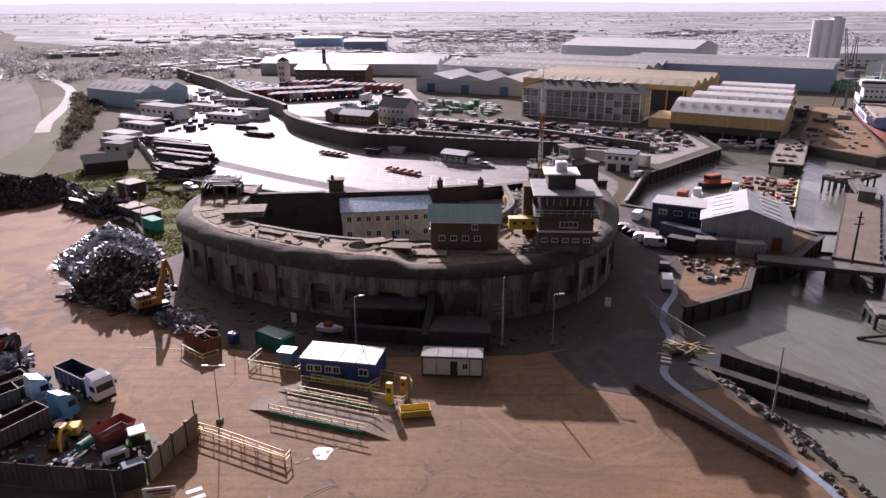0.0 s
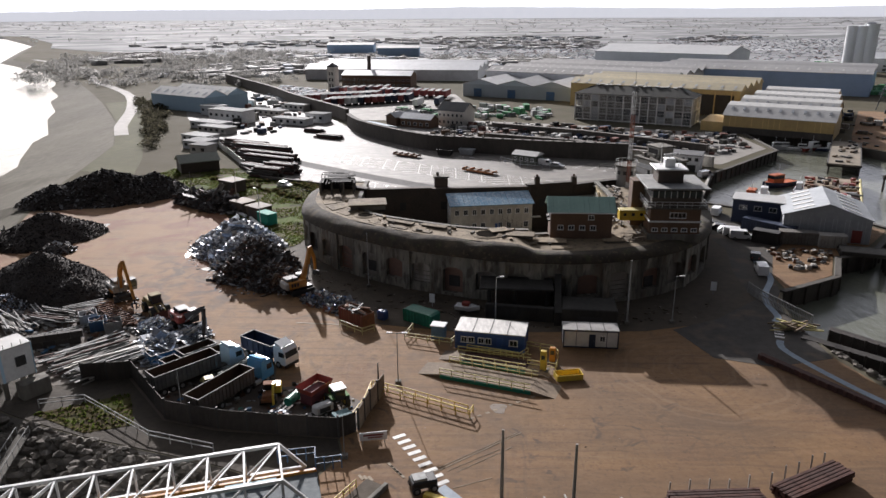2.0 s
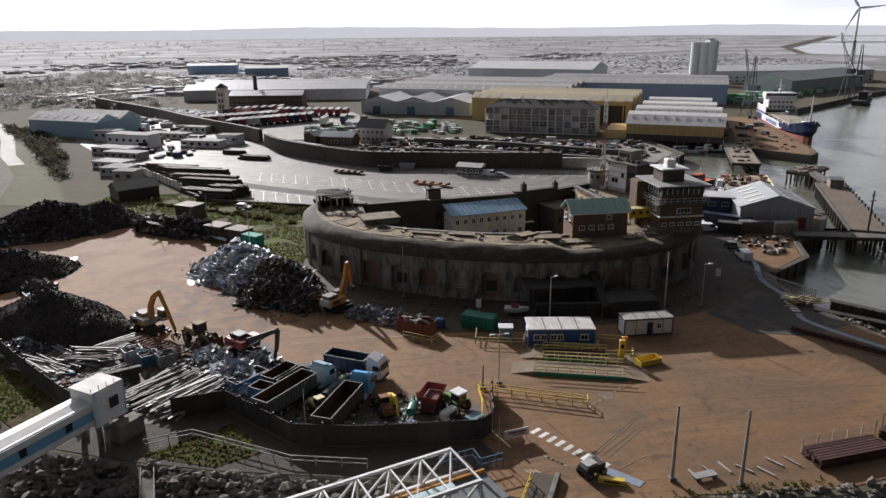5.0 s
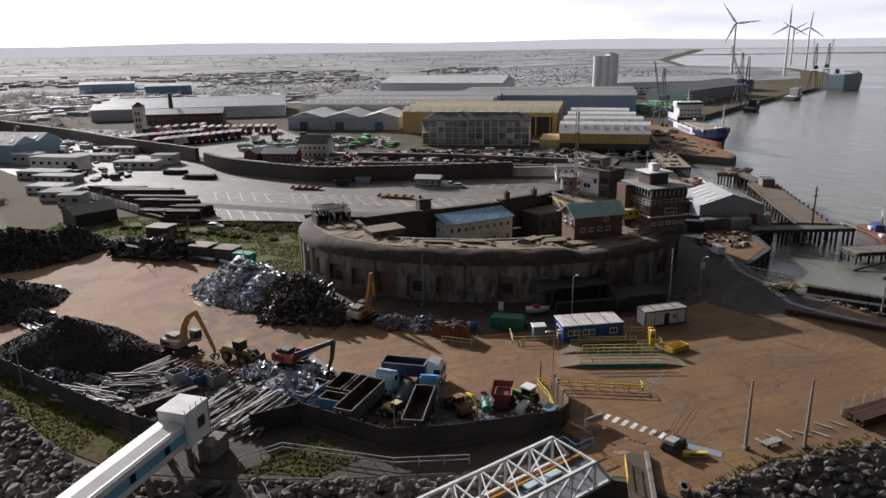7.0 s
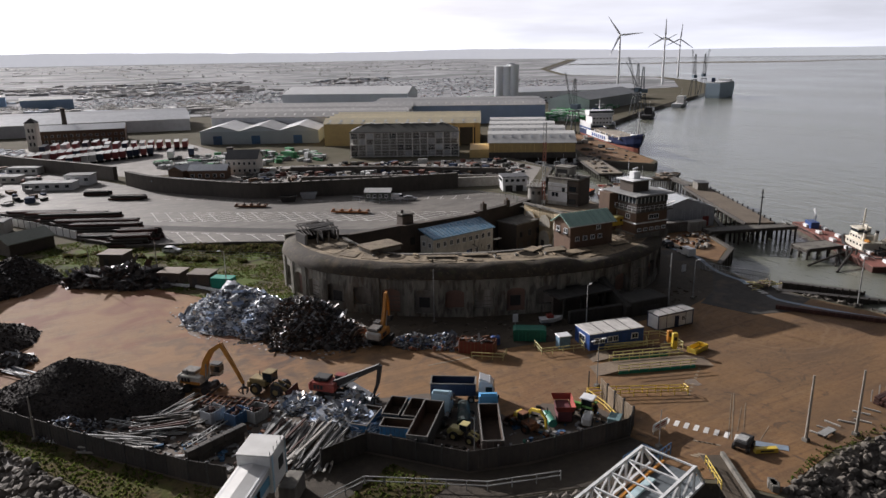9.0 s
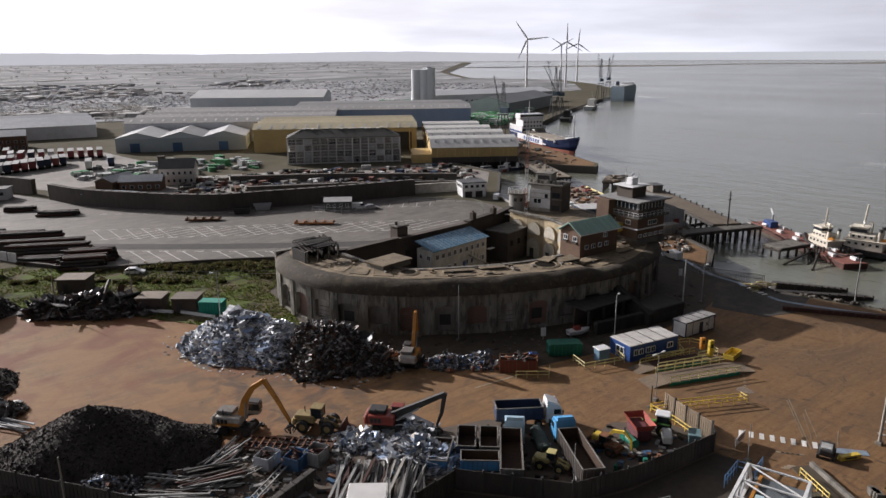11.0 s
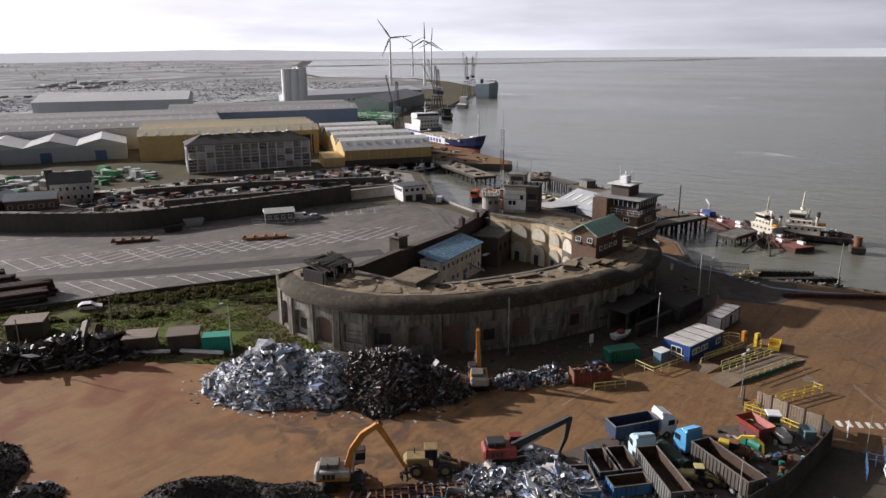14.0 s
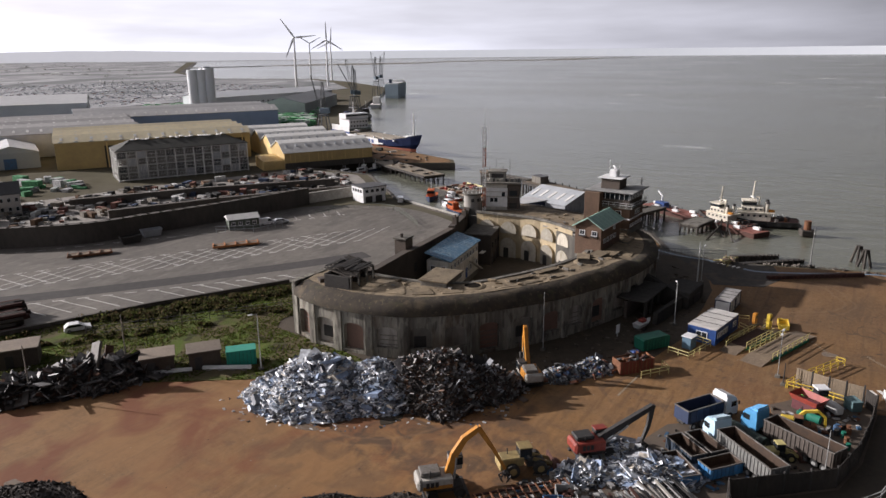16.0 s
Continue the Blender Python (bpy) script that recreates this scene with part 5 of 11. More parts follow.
BRIGHT = [(0.78, 0.8, 0.83), (0.3, 0.33, 0.38), (0.88, 0.88, 0.88), (0.36, 0.42, 0.5), (0.1, 0.105, 0.12), (0.72, 0.74, 0.77), (0.16, 0.17, 0.19), (0.6, 0.63, 0.68), (0.3, 0.38, 0.52), (0.5, 0.45, 0.38), (0.07, 0.07, 0.08)]
DULL = [(0.05, 0.045, 0.042), (0.07, 0.058, 0.048), (0.03, 0.028, 0.027), (0.11, 0.10, 0.09), (0.095, 0.048, 0.03), (0.05, 0.042, 0.038), (0.17, 0.165, 0.16), (0.036, 0.032, 0.03)]
MIXED = [(0.08, 0.08, 0.08), (0.45, 0.46, 0.47), (0.1, 0.16, 0.3), (0.2, 0.2, 0.2), (0.04, 0.04, 0.04), (0.55, 0.55, 0.53), (0.28, 0.12, 0.07), (0.16, 0.18, 0.2), (0.07, 0.065, 0.06)]
FINES = [(0.03, 0.027, 0.026), (0.045, 0.038, 0.033), (0.024, 0.022, 0.022), (0.06, 0.05, 0.043), (0.04, 0.034, 0.03), (0.09, 0.082, 0.075)]
heap("bright_scrap_heap", [(-62.2, 125.4, 8.6, 10.0, 25, 5.6), (-58.6, 118.4, 6.6, 7.0, 30, 5.2), (-65, 130, 5, 5, 0, 3.0)], BRIGHT, 10500, 0.5, "tall heap of shiny crumpled aluminium scrap", seed=3, metal=0.1, rough=0.4, flat=0.5, spec=0.6, tilt=38)
heap("dark_scrap_heap", [(-53.6, 110.6, 7.6, 8.6, 40, 6.2), (-50.0, 105.4, 5.0, 4.6, 0, 3.6), (-55.6, 113.6, 6, 7, 30, 5.4)], DULL + [(0.26, 0.25, 0.24), (0.4, 0.41, 0.43), (0.14, 0.075, 0.045), (0.1, 0.07, 0.05)], 12000, 0.3, "dark heap of tangled rusty steel scrap", seed=5, flat=0.3, long=2.4, metal=0.1)
heap("black_fines_heap", [(-89.5, 104, 12.5, 9.5, -28, 6.4), (-82, 99.5, 7, 6, -28, 3.4)], FINES, 12000, 0.14, "broad black heap of shredded scrap fines", seed=7, power=1.1, rough=0.85, spec=0.12)
heap("shredded_heap", [(-104.5, 132, 11.5, 9.5, 30, 5.5)], FINES, 3600, 0.24, "dark heap of shredded scrap by the sea wall", seed=9, power=1.1, rough=0.85, spec=0.12)
heap("great_scrap_heap", [(-108, 166, 17, 11, 12, 7.0), (-97, 170, 9, 8, 0, 5.6), (-118, 160, 9, 8, 0, 4.6)], FINES + [(0.2, 0.2, 0.2)], 6500, 0.34, "long dark heap of mixed scrap", seed=11, rough=0.85, spec=0.12)
heap("rail_scrap_heap", [(-77, 157, 11.5, 4.6, -35, 3.4), (-84, 162, 5, 4, 0, 2.6)], DULL + [(0.3, 0.29, 0.28)], 2200, 0.6, "dark heap of cut steel sections", seed=13, long=2.2, flat=0.3)
heap("bale_row", [(-40.2, 97.6, 3.6, 2.4, -38, 1.6), (-36.2, 94.6, 3.6, 2.4, -38, 1.7)], MIXED, 1800, 0.42, "low row of crushed mixed scrap", seed=15, metal=0.3)
heap("rusty_plate_heap", [(-48.5, 104.5, 3.8, 2.6, -30, 1.8)], [(0.3, 0.13, 0.06), (0.2, 0.09, 0.05), (0.12, 0.1, 0.09), (0.4, 0.38, 0.36)], 260, 0.9, "rusty orange plates beside the heap", seed=17, flat=0.25)
heap("white_sheet_scrap", [(-59.5, 79.6, 5.0, 3.4, -60, 1.9), (-56.8, 84.0, 3.0, 2.6, 0, 1.2)], BRIGHT + [(0.75, 0.76, 0.78)], 2300, 0.55, "pale bent sheet metal scrap", seed=19, metal=0.1, flat=0.14, long=1.6, tilt=35)
heap("foil_scrap", [(-63.3, 86.6, 3.4, 2.6, -50, 1.5)], BRIGHT, 900, 0.45, "crumpled silver sheet scrap", seed=23, metal=0.6, flat=0.2)
heap("can_heap", [(-90.5, 95.3, 4.2, 3.2, -50, 1.8)], BRIGHT + DULL, 1800, 0.32, "small heap of grey crushed cans", seed=25, metal=0.3)
heap("left_pile", [(-97.5, 122.5, 3.4, 2.8, 0, 1.6)], DULL + [(0.3, 0.3, 0.3)], 500, 0.5, "small pile of bent steel", seed=27)

# long steel lengths lying in the bays by the gallery
random.seed(31)
def steel_bundle(x, y, rz, n, length, spread, label, cols):
    t = thing("steel_lengths", label, "steel bars", x, y, G0, rz, "steel lengths")
    for i in range(n):
        L = length * random.uniform(0.7, 1.05)
        w = random.uniform(0.1, 0.32)
        part("length", B().box((random.uniform(-0.6, 0.6), random.uniform(-spread, spread), 0.25 + random.uniform(0, 0.11) * (i % 12)), (L, w, random.uniform(0.06, 0.2)), random.uniform(-11, 11), 0,
                               random.uniform(-2.5, 2.5)), cols[i % len(cols)], t)
    return t


steel_bundle(-68.6, 77.6, 49, 60, 11.5, 2.6, "long grimy steel lengths heaped beside the gallery", (GRIMY, DARK, STEEL, DARK_RUST))
steel_bundle(-64.4, 75.2, 47, 52, 11.0, 2.4, "long grey steel lengths heaped beside the gallery", (GRIMY, STEEL, DARK, DUSTY_WHITE))
steel_bundle(-85.2, 87.6, -40, 30, 9.0, 1.8, "white painted steel lengths by the hoarding", (DUSTY_WHITE, GRIMY, STEEL))
steel_bundle(-80.5, 90.0, -18, 50, 7.0, 2.6, "tangled lattice lengths and angle iron", (STEEL, DARK_RUST, GRIMY, DARK, GRIMY))
steel_bundle(-77.6, 93.6, 30, 10, 8.0, 1.5, "dark steel beams dropped by the fines heap", (DARK, DARK_RUST, STEEL))
steel_bundle(-96.5, 117.5, -60, 10, 6.0, 1.0, "pale bent beams by the hoarding", (STEEL, GREY_METAL))
for i, (x, y, rz, L) in enumerate(((-83.6, 91.6, -47, 7.5), (-78, 87.6, 8, 8.0), (-75.8, 84.6, 35, 7.0))):
    lt = thing("lattice_beam", "open lattice girder of galvanised steel lying on scrap", "girder", x, y, -0.3, rz, "lattice girders")
    for yy in (-0.35, 0.35):
        part("chord", B().bar((-L / 2, yy, 0), (L / 2, yy, 0), 0.14), STEEL, lt)
    for k in range(int(L / 0.8)):
        part("lace", B().bar((-L / 2 + k * 0.8, -0.35, 0), (-L / 2 + k * 0.8 + 0.6, 0.35, 0), 0.08), STEEL, lt)
rk = thing("rack_frame", "rusty open trailer skeleton lying flat in the yard", "frame", -70.6, 90.2, -0.5, -44)
for yy in (-1.2, 0, 1.2):
    part("rail", B().bar((-5.4, yy, 0.3), (5.4, yy, 0.3), 0.2), DARK_RUST, rk)
for k in range(13):
    part("crossbar", B().bar((-5.2 + k * 0.87, -1.3, 0.45), (-5.2 + k * 0.87, 1.3, 0.45), 0.14), RUST, rk)
for k in range(4):
    part("leg", B().bar((-4.8 + k * 3.2, -1.2, -0.5), (-4.8 + k * 3.2, -1.2, 0.3), 0.16), DARK_RUST, rk)
for i, (x, y, rz, m) in enumerate(((-74.2, 88.6, 30, GREY_METAL), (-71.6, 86.4, 30, SKIP_BLUE), (-69.2, 86.0, 30, STEEL))):
    cr = thing("metal_bin", ("grey ribbed steel bin full of offcuts", "blue steel bin full of offcuts", "pale ribbed steel bin full of offcuts")[i], "bin", x, y, G0, rz, "scrap bins")
    for sx, sy, dx, dy in ((2.4, 0.08, 0, -1), (2.4, 0.08, 0, 1), (0.08, 2, -1.2, 0), (0.08, 2, 1.2, 0)):
        part("side", B().box((dx, dy, 0.9), (sx, sy, 1.7), 0, 0.02), m, cr)
    for k in range(6):
        part("rib", B().box((-1.05 + k * 0.42, -1.06, 0.9), (0.09, 0.06, 1.6)), m, cr)
    for k in range(8):
        part("offcut", B().box((random.uniform(-0.8, 0.8), random.uniform(-0.7, 0.7), 1.2 + k * 0.07), (1.2, 0.2, 0.1), random.uniform(0, 180), 0, random.uniform(-25, 25)), DARK_RUST, cr)
bw = thing("bay_wall", "stained concrete block wall of a scrap bay", "wall", -75.8, 80.4, G0, 22)
for k in range(5):
    for r in range(2):
        part("block", B().box((-3.2 + k * 1.62 + 0.4 * r, 0, 0.5 + r), (1.58, 0.8, 0.96), 0, 0.06), HOARDING, bw)
hoarding("perimeter_hoarding", [(-113, 131), (-105.5, 114), (-99.8, 103), (-89, 88.2), (-79.5, 76), (-76, 72.5)], 2.6, 3.0, HOARDING, "grimy dark steel hoarding round the scrap yard")
hoarding("compound_hoarding", [(-66, 70.5), (-60, 71.5), (-51.8, 61.8), (-45, 59.9), (-38, 58.9), (-31, 58.3), (-29.2, 59.6)], 2.6, 3.0, HOARDING, "grimy dark steel hoarding along the lorry compound")
hoarding("gate_hoarding", [(-29.0, 59.8), (-28.2, 64), (-26.9, 68.2)], 2.7, 1.9, mat("bleached_boards", (0.34, 0.27, 0.19), (0.22, 0.17, 0.12), s1=0.4, s2=3), "bleached timber gate panels beside the compound")

# machines
def wheel(parent, x, y, r, w, rim=None):
    wh = part("wheel", B().tube((x, y - w / 2, r), (x, y + w / 2, r), r, n=14), RUBBER, parent)
    part("rim", B().tube((x, y - w / 2 - 0.02, r), (x, y + w / 2 + 0.02, r), r * 0.52, n=10), rim or STEEL, wh)
    return wh


def seg(parent, name, pts, w, h0, h1, material, label=""):
    """A tapering boom through points in the x z plane."""
    b = B()
    rows = []
    for i, (x, z) in enumerate(pts):
        a, c = pts[max(i - 1, 0)], pts[min(i + 1, len(pts) - 1)]
        dx, dz = c[0] - a[0], c[1] - a[1]
        q = math.hypot(dx, dz)
        nx, nz = -dz / q, dx / q
        h = (h0 + (h1 - h0) * i / (len(pts) - 1)) / 2
        rows.append([(x + nx * h, -w / 2, z + nz * h), (x + nx * h, w / 2, z + nz * h), (x - nx * h, w / 2, z - nz * h), (x - nx * h, -w / 2, z - nz * h)])
    b.loft(rows, True)
    b.add(rows[0], [(0, 1, 2, 3)])
    b.add(rows[-1], [(0, 1, 2, 3)])
    return part(name, b, material, parent, label)


def handler(x, y, rz, label, paint, boom, stick, cabin, wheels=True, dark_boom=None, grab=True):
    m = thing("material_handler" if grab else "excavator", label, "excavator", x, y, G0, rz)
    under = part("undercarriage", B().box((0, 0, 0.85), (4.2, 1.6, 0.6), 0, 0.1), DARK, m)
    if wheels:
        for wx in (-1.5, 1.5):
            for wy in (-1.15, 1.15):
                wheel(under, wx, wy, 0.62, 0.55, DARK)
        for wx in (-2.3, 2.3):
            part("outrigger", B().box((wx, 0, 0.5), (0.3, 3.6, 0.3), 0, 0.04).box((wx, -1.8, 0.15), (0.6, 0.5, 0.25), 0, 0.03).box((wx, 1.8, 0.15), (0.6, 0.5, 0.25), 0, 0.03), DARK, under)
    else:
        for wy in (-1.15, 1.15):
            prof = [(-2.2, 0.45), (-1.9, 0.05), (1.9, 0.05), (2.2, 0.45), (1.9, 0.9), (-1.9, 0.9)]
            part("track", B().slab(prof, wy - 0.3, wy + 0.3), RUBBER, under)
    part("turntable", B().tube((0, 0, 1.1), (0, 0, 1.4), 0.95, n=16), DARK, m)
    house = part("house", B().box((-0.9, 0, 1.95), (3.4, 2.5, 1.1), 0, 0.12), DUSTY_WHITE if wheels and not dark_boom else paint, m)
    for sy in (-1.27, 1.27):
        part("colour_band", B().box((-0.9, sy, 1.6), (3.2, 0.05, 0.4)), paint, house)
    part("counterweight", B().box((-2.75, 0, 1.9), (0.7, 2.7, 1.3), 0, 0.25), paint if dark_boom else DUSTY_WHITE, house)
    part("engine_cover", B().box((-1.5, 0.3, 2.75), (2.2, 1.8, 0.5), 0, 0.1), dark_boom and DARK or GRIMY, house)
    part("exhaust", B().tube((-1.6, -0.7, 2.5), (-1.6, -0.7, 3.3), 0.08), DARK, house)
    for k in range(3):
        part("vent", B().box((-2.0 + k * 0.5, -1.37, 2.0), (0.35, 0.04, 0.6)), DARK, house)
    cx, cy, cz = cabin
    cab = part("cab", B().box((cx, cy, cz + 0.85), (1.5, 1.1, 1.7), 0, 0.12), DUSTY_WHITE if not dark_boom else DARK, m)
    part("cab_glass", B().box((cx + 0.05, cy, cz + 1.05), (1.54, 1.14, 0.95), 0, 0.05), GLASS, cab)
    part("cab_roof", B().box((cx, cy, cz + 1.75), (1.6, 1.2, 0.12), 0, 0.05), DARK if not dark_boom else paint, cab)
    if cz > 1.6:
        part("cab_arm", B().bar((0.2, cy * 0.6, 1.8), (cx, cy, cz), 0.35), DARK, m)
    bm_ = dark_boom or paint
    seg(m, "boom", boom, 0.55, 0.9, 0.55, bm_)
    seg(m, "stick", stick, 0.4, 0.6, 0.3, bm_)
    part("ram", B().tube((boom[0][0] + 0.6, 0.35, boom[0][1] - 0.5), (boom[1][0] + 0.15, 0.35, boom[1][1] - 0.3), 0.11), STEEL, m)
    part("ram", B().tube((boom[0][0] + 0.6, -0.35, boom[0][1] - 0.5), (boom[1][0] + 0.15, -0.35, boom[1][1] - 0.3), 0.11), STEEL, m)
    gx, gz = stick[-1]
    if grab:
        gr = part("grab", B().tube((gx, 0, gz), (gx, 0, gz - 0.5), 0.16).tube((gx, 0, gz - 0.45), (gx, 0, gz - 0.75), 0.34, 0.3), DARK, m)
        for k in range(5):
            a = 2 * math.pi * k / 5
            part("tine", B().bar((gx + 0.3 * math.cos(a), 0.3 * math.sin(a), gz - 0.6), (gx + 0.75 * math.cos(a), 0.75 * math.sin(a), gz - 0.95), 0.2, 0.12)
                 .bar((gx + 0.75 * math.cos(a), 0.75 * math.sin(a), gz - 0.95), (gx + 0.4 * math.cos(a), 0.4 * math.sin(a), gz - 1.5), 0.2, 0.1), DARK, gr)
    else:
        part("bucket", B().slab([(gx - 0.2, gz), (gx + 0.5, gz - 0.2), (gx + 0.4, gz - 0.9), (gx - 0.3, gz - 0.9)], -0.5, 0.5), DARK, m)
    return m


handler(-73.7, 98.3, -47, "orange and white material handler with raised boom and grab", ORANGE, [(0.5, 2.3), (1.2, 4.6), (2.3, 6.3), (3.9, 7.4)], [(3.8, 7.5), (5.5, 4.7), (6.9, 2.0)], (1.6, 1.6, 1.9))
handler(-58.5, 86.6, -46, "red material handler with a long black boom", RED, [(0.4, 2.2), (3.8, 3.9), (7.1, 5.6)], [(7.1, 5.7), (6.7, 3.0), (6.1, 1.4)], (0.9, 0.95, 1.4), True, DARK)
handler(-44.5, 101.4, 40, "yellow tracked excavator reaching over the scrap heap", ORANGE, [(0.5, 2.0), (1.7, 5.0), (2.3, 7.6)], [(2.3, 7.7), (3.0, 5.6), (3.1, 3.4)], (0.7, 0.9, 1.3), False, None, False)


def loader(x, y, rz, label, paint, s=1.0, name="wheel_loader"):
    m = thing(name, label, "loader", x, y, G0, rz)
    rear = part("rear_body", B().box((-1.5 * s, 0, 1.55 * s), (2.6 * s, 1.8 * s, 1.0 * s), 0, 0.15), paint, m)
    part("counterweight", B().box((-2.75 * s, 0, 1.25 * s), (0.5 * s, 2.2 * s, 0.8 * s), 0, 0.1), paint, m)
    part("front_frame", B().box((1.2 * s, 0, 1.0 * s), (2.0 * s, 1.2 * s, 0.7 * s), 0, 0.1), DARK, m)
    for wx in (-1.6 * s, 1.5 * s):
        for wy in (-1.1 * s, 1.1 * s):
            wheel(m, wx, wy, 0.78 * s, 0.6 * s, paint)
    cab = part("cab", B().box((0, 0, 2.35 * s), (1.3 * s, 1.4 * s, 1.3 * s), 0, 0.08), GLASS, m)
    part("cab_roof", B().box((0, 0, 3.05 * s), (1.5 * s, 1.6 * s, 0.14 * s), 0, 0.05), paint, cab)
    for dx in (-0.63, 0.63):
        for dy in (-0.68, 0.68):
            part("pillar", B().box((dx * s, dy * s, 2.35 * s), (0.1, 0.1, 1.3 * s)), DARK, cab)
    for wy in (-0.5, 0.5):
        part("lift_arm", B().bar((0.9 * s, wy * s, 1.6 * s), (3.2 * s, wy * s, 0.7 * s), 0.22, 0.35), paint, m)
    part("bucket", B().slab([(3.0 * s, 0.1), (4.2 * s, 0.05), (4.25 * s, 0.15), (3.35 * s, 0.35), (3.2 * s, 1.3 * s), (3.0 * s, 1.2 * s)], -1.4 * s, 1.4 * s), DARK_RUST, m, "worn steel bucket")
    part("exhaust", B().tube((-1.8 * s, 0.4, 2.0 * s), (-1.8 * s, 0.4, 2.7 * s), 0.07), DARK, m)
    return m


loader(-65.4, 92.6, -48, "dull yellow wheel loader with a worn bucket", mat("dusty_yellow_paint", (0.34, 0.25, 0.10), (0.22, 0.17, 0.08), s1=0.6, s2=3), 1.05)
loader(-48.6, 67.9, -60, "old yellow backhoe loader parked between trailers", PALE_YELLOW, 0.72, "backhoe_loader")
loader(-40.9, 66.6, 100, "small grimy loader parked in the compound", RUST, 0.72, "backhoe_loader")


def tub(parent, L, W, H, z, material, inner, ribs=8, wall=0.08):
    """An open steel body: floor, four sides, ribs and a rim."""
    part("floor", B().box((0, 0, z + 0.06), (L, W, 0.12)), inner, parent)
    for sx, sy, dx, dy, nm in ((L, wall, 0, -W / 2, "side"), (L, wall, 0, W / 2, "side"), (wall, W, -L / 2, 0, "tailgate"), (wall, W, L / 2, 0, "headboard")):
        sd = part(nm, B().box((dx, dy, z + H / 2), (sx, sy, H), 0, 0.02), material, parent)
        k = ribs if sx > sy else 3
        for i in range(k):
            w = -0.5 + (i + 0.5) / k
            part("rib", B().box((dx + (sx * w if sx > sy else (0.07 if dx > 0 else -0.07)), dy + (0 if sy > sx else (0.07 if dy > 0 else -0.07)) + (sy * w if sy > sx else 0), z + H / 2),
                                (0.1, 0.1, H * 0.94)), material, sd)
        part("lining", B().box((dx * 0.985, dy * 0.955, z + H / 2), (sx * 0.97, sy * 0.97, H * 0.96) if sx > sy else (0.03, sy * 0.97, H * 0.96)), inner, sd)
    b = B()
    for sx, sy, dx, dy in ((L + 0.2, 0.16, 0, -W / 2), (L + 0.2, 0.16, 0, W / 2), (0.16, W, -L / 2, 0), (0.16, W, L / 2, 0)):
        b.box((dx, dy, z + H), (sx, sy, 0.12), 0, 0.02)
    part("rim", b, GRIMY, parent)


def lorry_cab(parent, x, paint, z=0.6, w=2.4, name="cab"):
    prof = [(x - 1.1, z), (x + 1.0, z), (x + 1.1, z + 0.9), (x + 0.85, z + 2.0), (x + 0.45, z + 2.5), (x - 1.0, z + 2.6), (x - 1.1, z + 1.5)]
    cab = part(name, B().slab(prof, -w / 2, w / 2), paint, parent)
    part("windscreen", B().add([(x + 1.09, -w * 0.45, z + 1.1), (x + 1.09, w * 0.45, z + 1.1), (x + 0.9, w * 0.43, z + 1.9), (x + 0.9, -w * 0.43, z + 1.9)], [(0, 1, 2, 3)]), GLASS, cab)
    for sy in (-1, 1):
        part("side_window", B().box((x + 0.3, sy * (w / 2 + 0.005), z + 1.5), (0.9, 0.03, 0.7)), GLASS, cab)
        part("mirror", B().box((x + 1.0, sy * (w / 2 + 0.2), z + 1.6), (0.1, 0.25, 0.5), 0, 0.03), DARK, cab)
        part("headlight", B().box((x + 1.06, sy * w * 0.36, z + 0.35), (0.06, 0.35, 0.2)), CLEAN_WHITE, cab)
    part("bumper", B().box((x + 1.0, 0, z - 0.05), (0.25, w, 0.4), 0, 0.05), DARK, cab)
    part("roof_deflector", B().slab([(x - 1.0, z + 2.6), (x + 0.3, z + 2.55), (x - 0.95, z + 3.0)], -w * 0.42, w * 0.42), paint, cab)
    return cab


tip = thing("tipper_lorry", "navy eight-wheel tipper lorry with a white cab", "lorry", -43.5, 77.1, G0, -33)
part("chassis", B().box((0, 0, 0.85), (8.4, 0.9, 0.3), 0, 0.03), DARK, tip)
body = part("tipper_body", B().box((-1.2, 0, 1.1), (6.0, 2.3, 0.1)), NAVY, tip)
for wx in (-3.2, -1.9, 1.2, 3.0):
    for wy in (-1.05, 1.05):
        wheel(tip, wx, wy, 0.5, 0.35)
bt = part("skip_body", B().box((-1.2, 0, 1.15), (5.8, 2.2, 0.05)), NAVY, tip)
e = B()
for sx, sy, dx, dy in ((6.0, 0.08, -1.2, -1.2), (6.0, 0.08, -1.2, 1.2), (0.08, 2.4, -4.2, 0), (0.08, 2.4, 1.8, 0)):
    part("side", B().box((dx, dy, 1.95), (sx, sy, 1.7), 0, 0.02), NAVY, body)
    e.box((dx, dy, 2.82), (sx + 0.14, sy + 0.1, 0.14), 0, 0.03)
part("rim", e, GRIMY, body)
for k in range(6):
    for sy in (-1.27, 1.27):
        part("rib", B().box((-3.9 + k * 1.08, sy, 1.95), (0.12, 0.1, 1.6)), NAVY, body)
lorry_cab(tip, 3.3, CLEAN_WHITE)


def artic(x, y, rz, label, cab_paint, side, inner, gap, L=8.8, cabbed=True):
    t = thing("bulk_trailer", label, "trailer", x, y, G0, rz, "bulk trailers")
    part("chassis", B().box((0, 0, 0.9), (L, 0.9, 0.25), 0, 0.03), DARK, t)
    tub(t, L, 2.45, 1.9, 1.05, side, inner, 16)
    for wx in (-L / 2 + 1.0, -L / 2 + 2.2, -L / 2 + 3.4):
        for wy in (-1.0, 1.0):
            wheel(t, wx, wy, 0.5, 0.38)
    for wy in (-0.7, 0.7):
        part("landing_leg", B().bar((L / 2 - 2.0, wy, 0), (L / 2 - 2.0, wy, 0.9), 0.12), DARK, t)
    return t


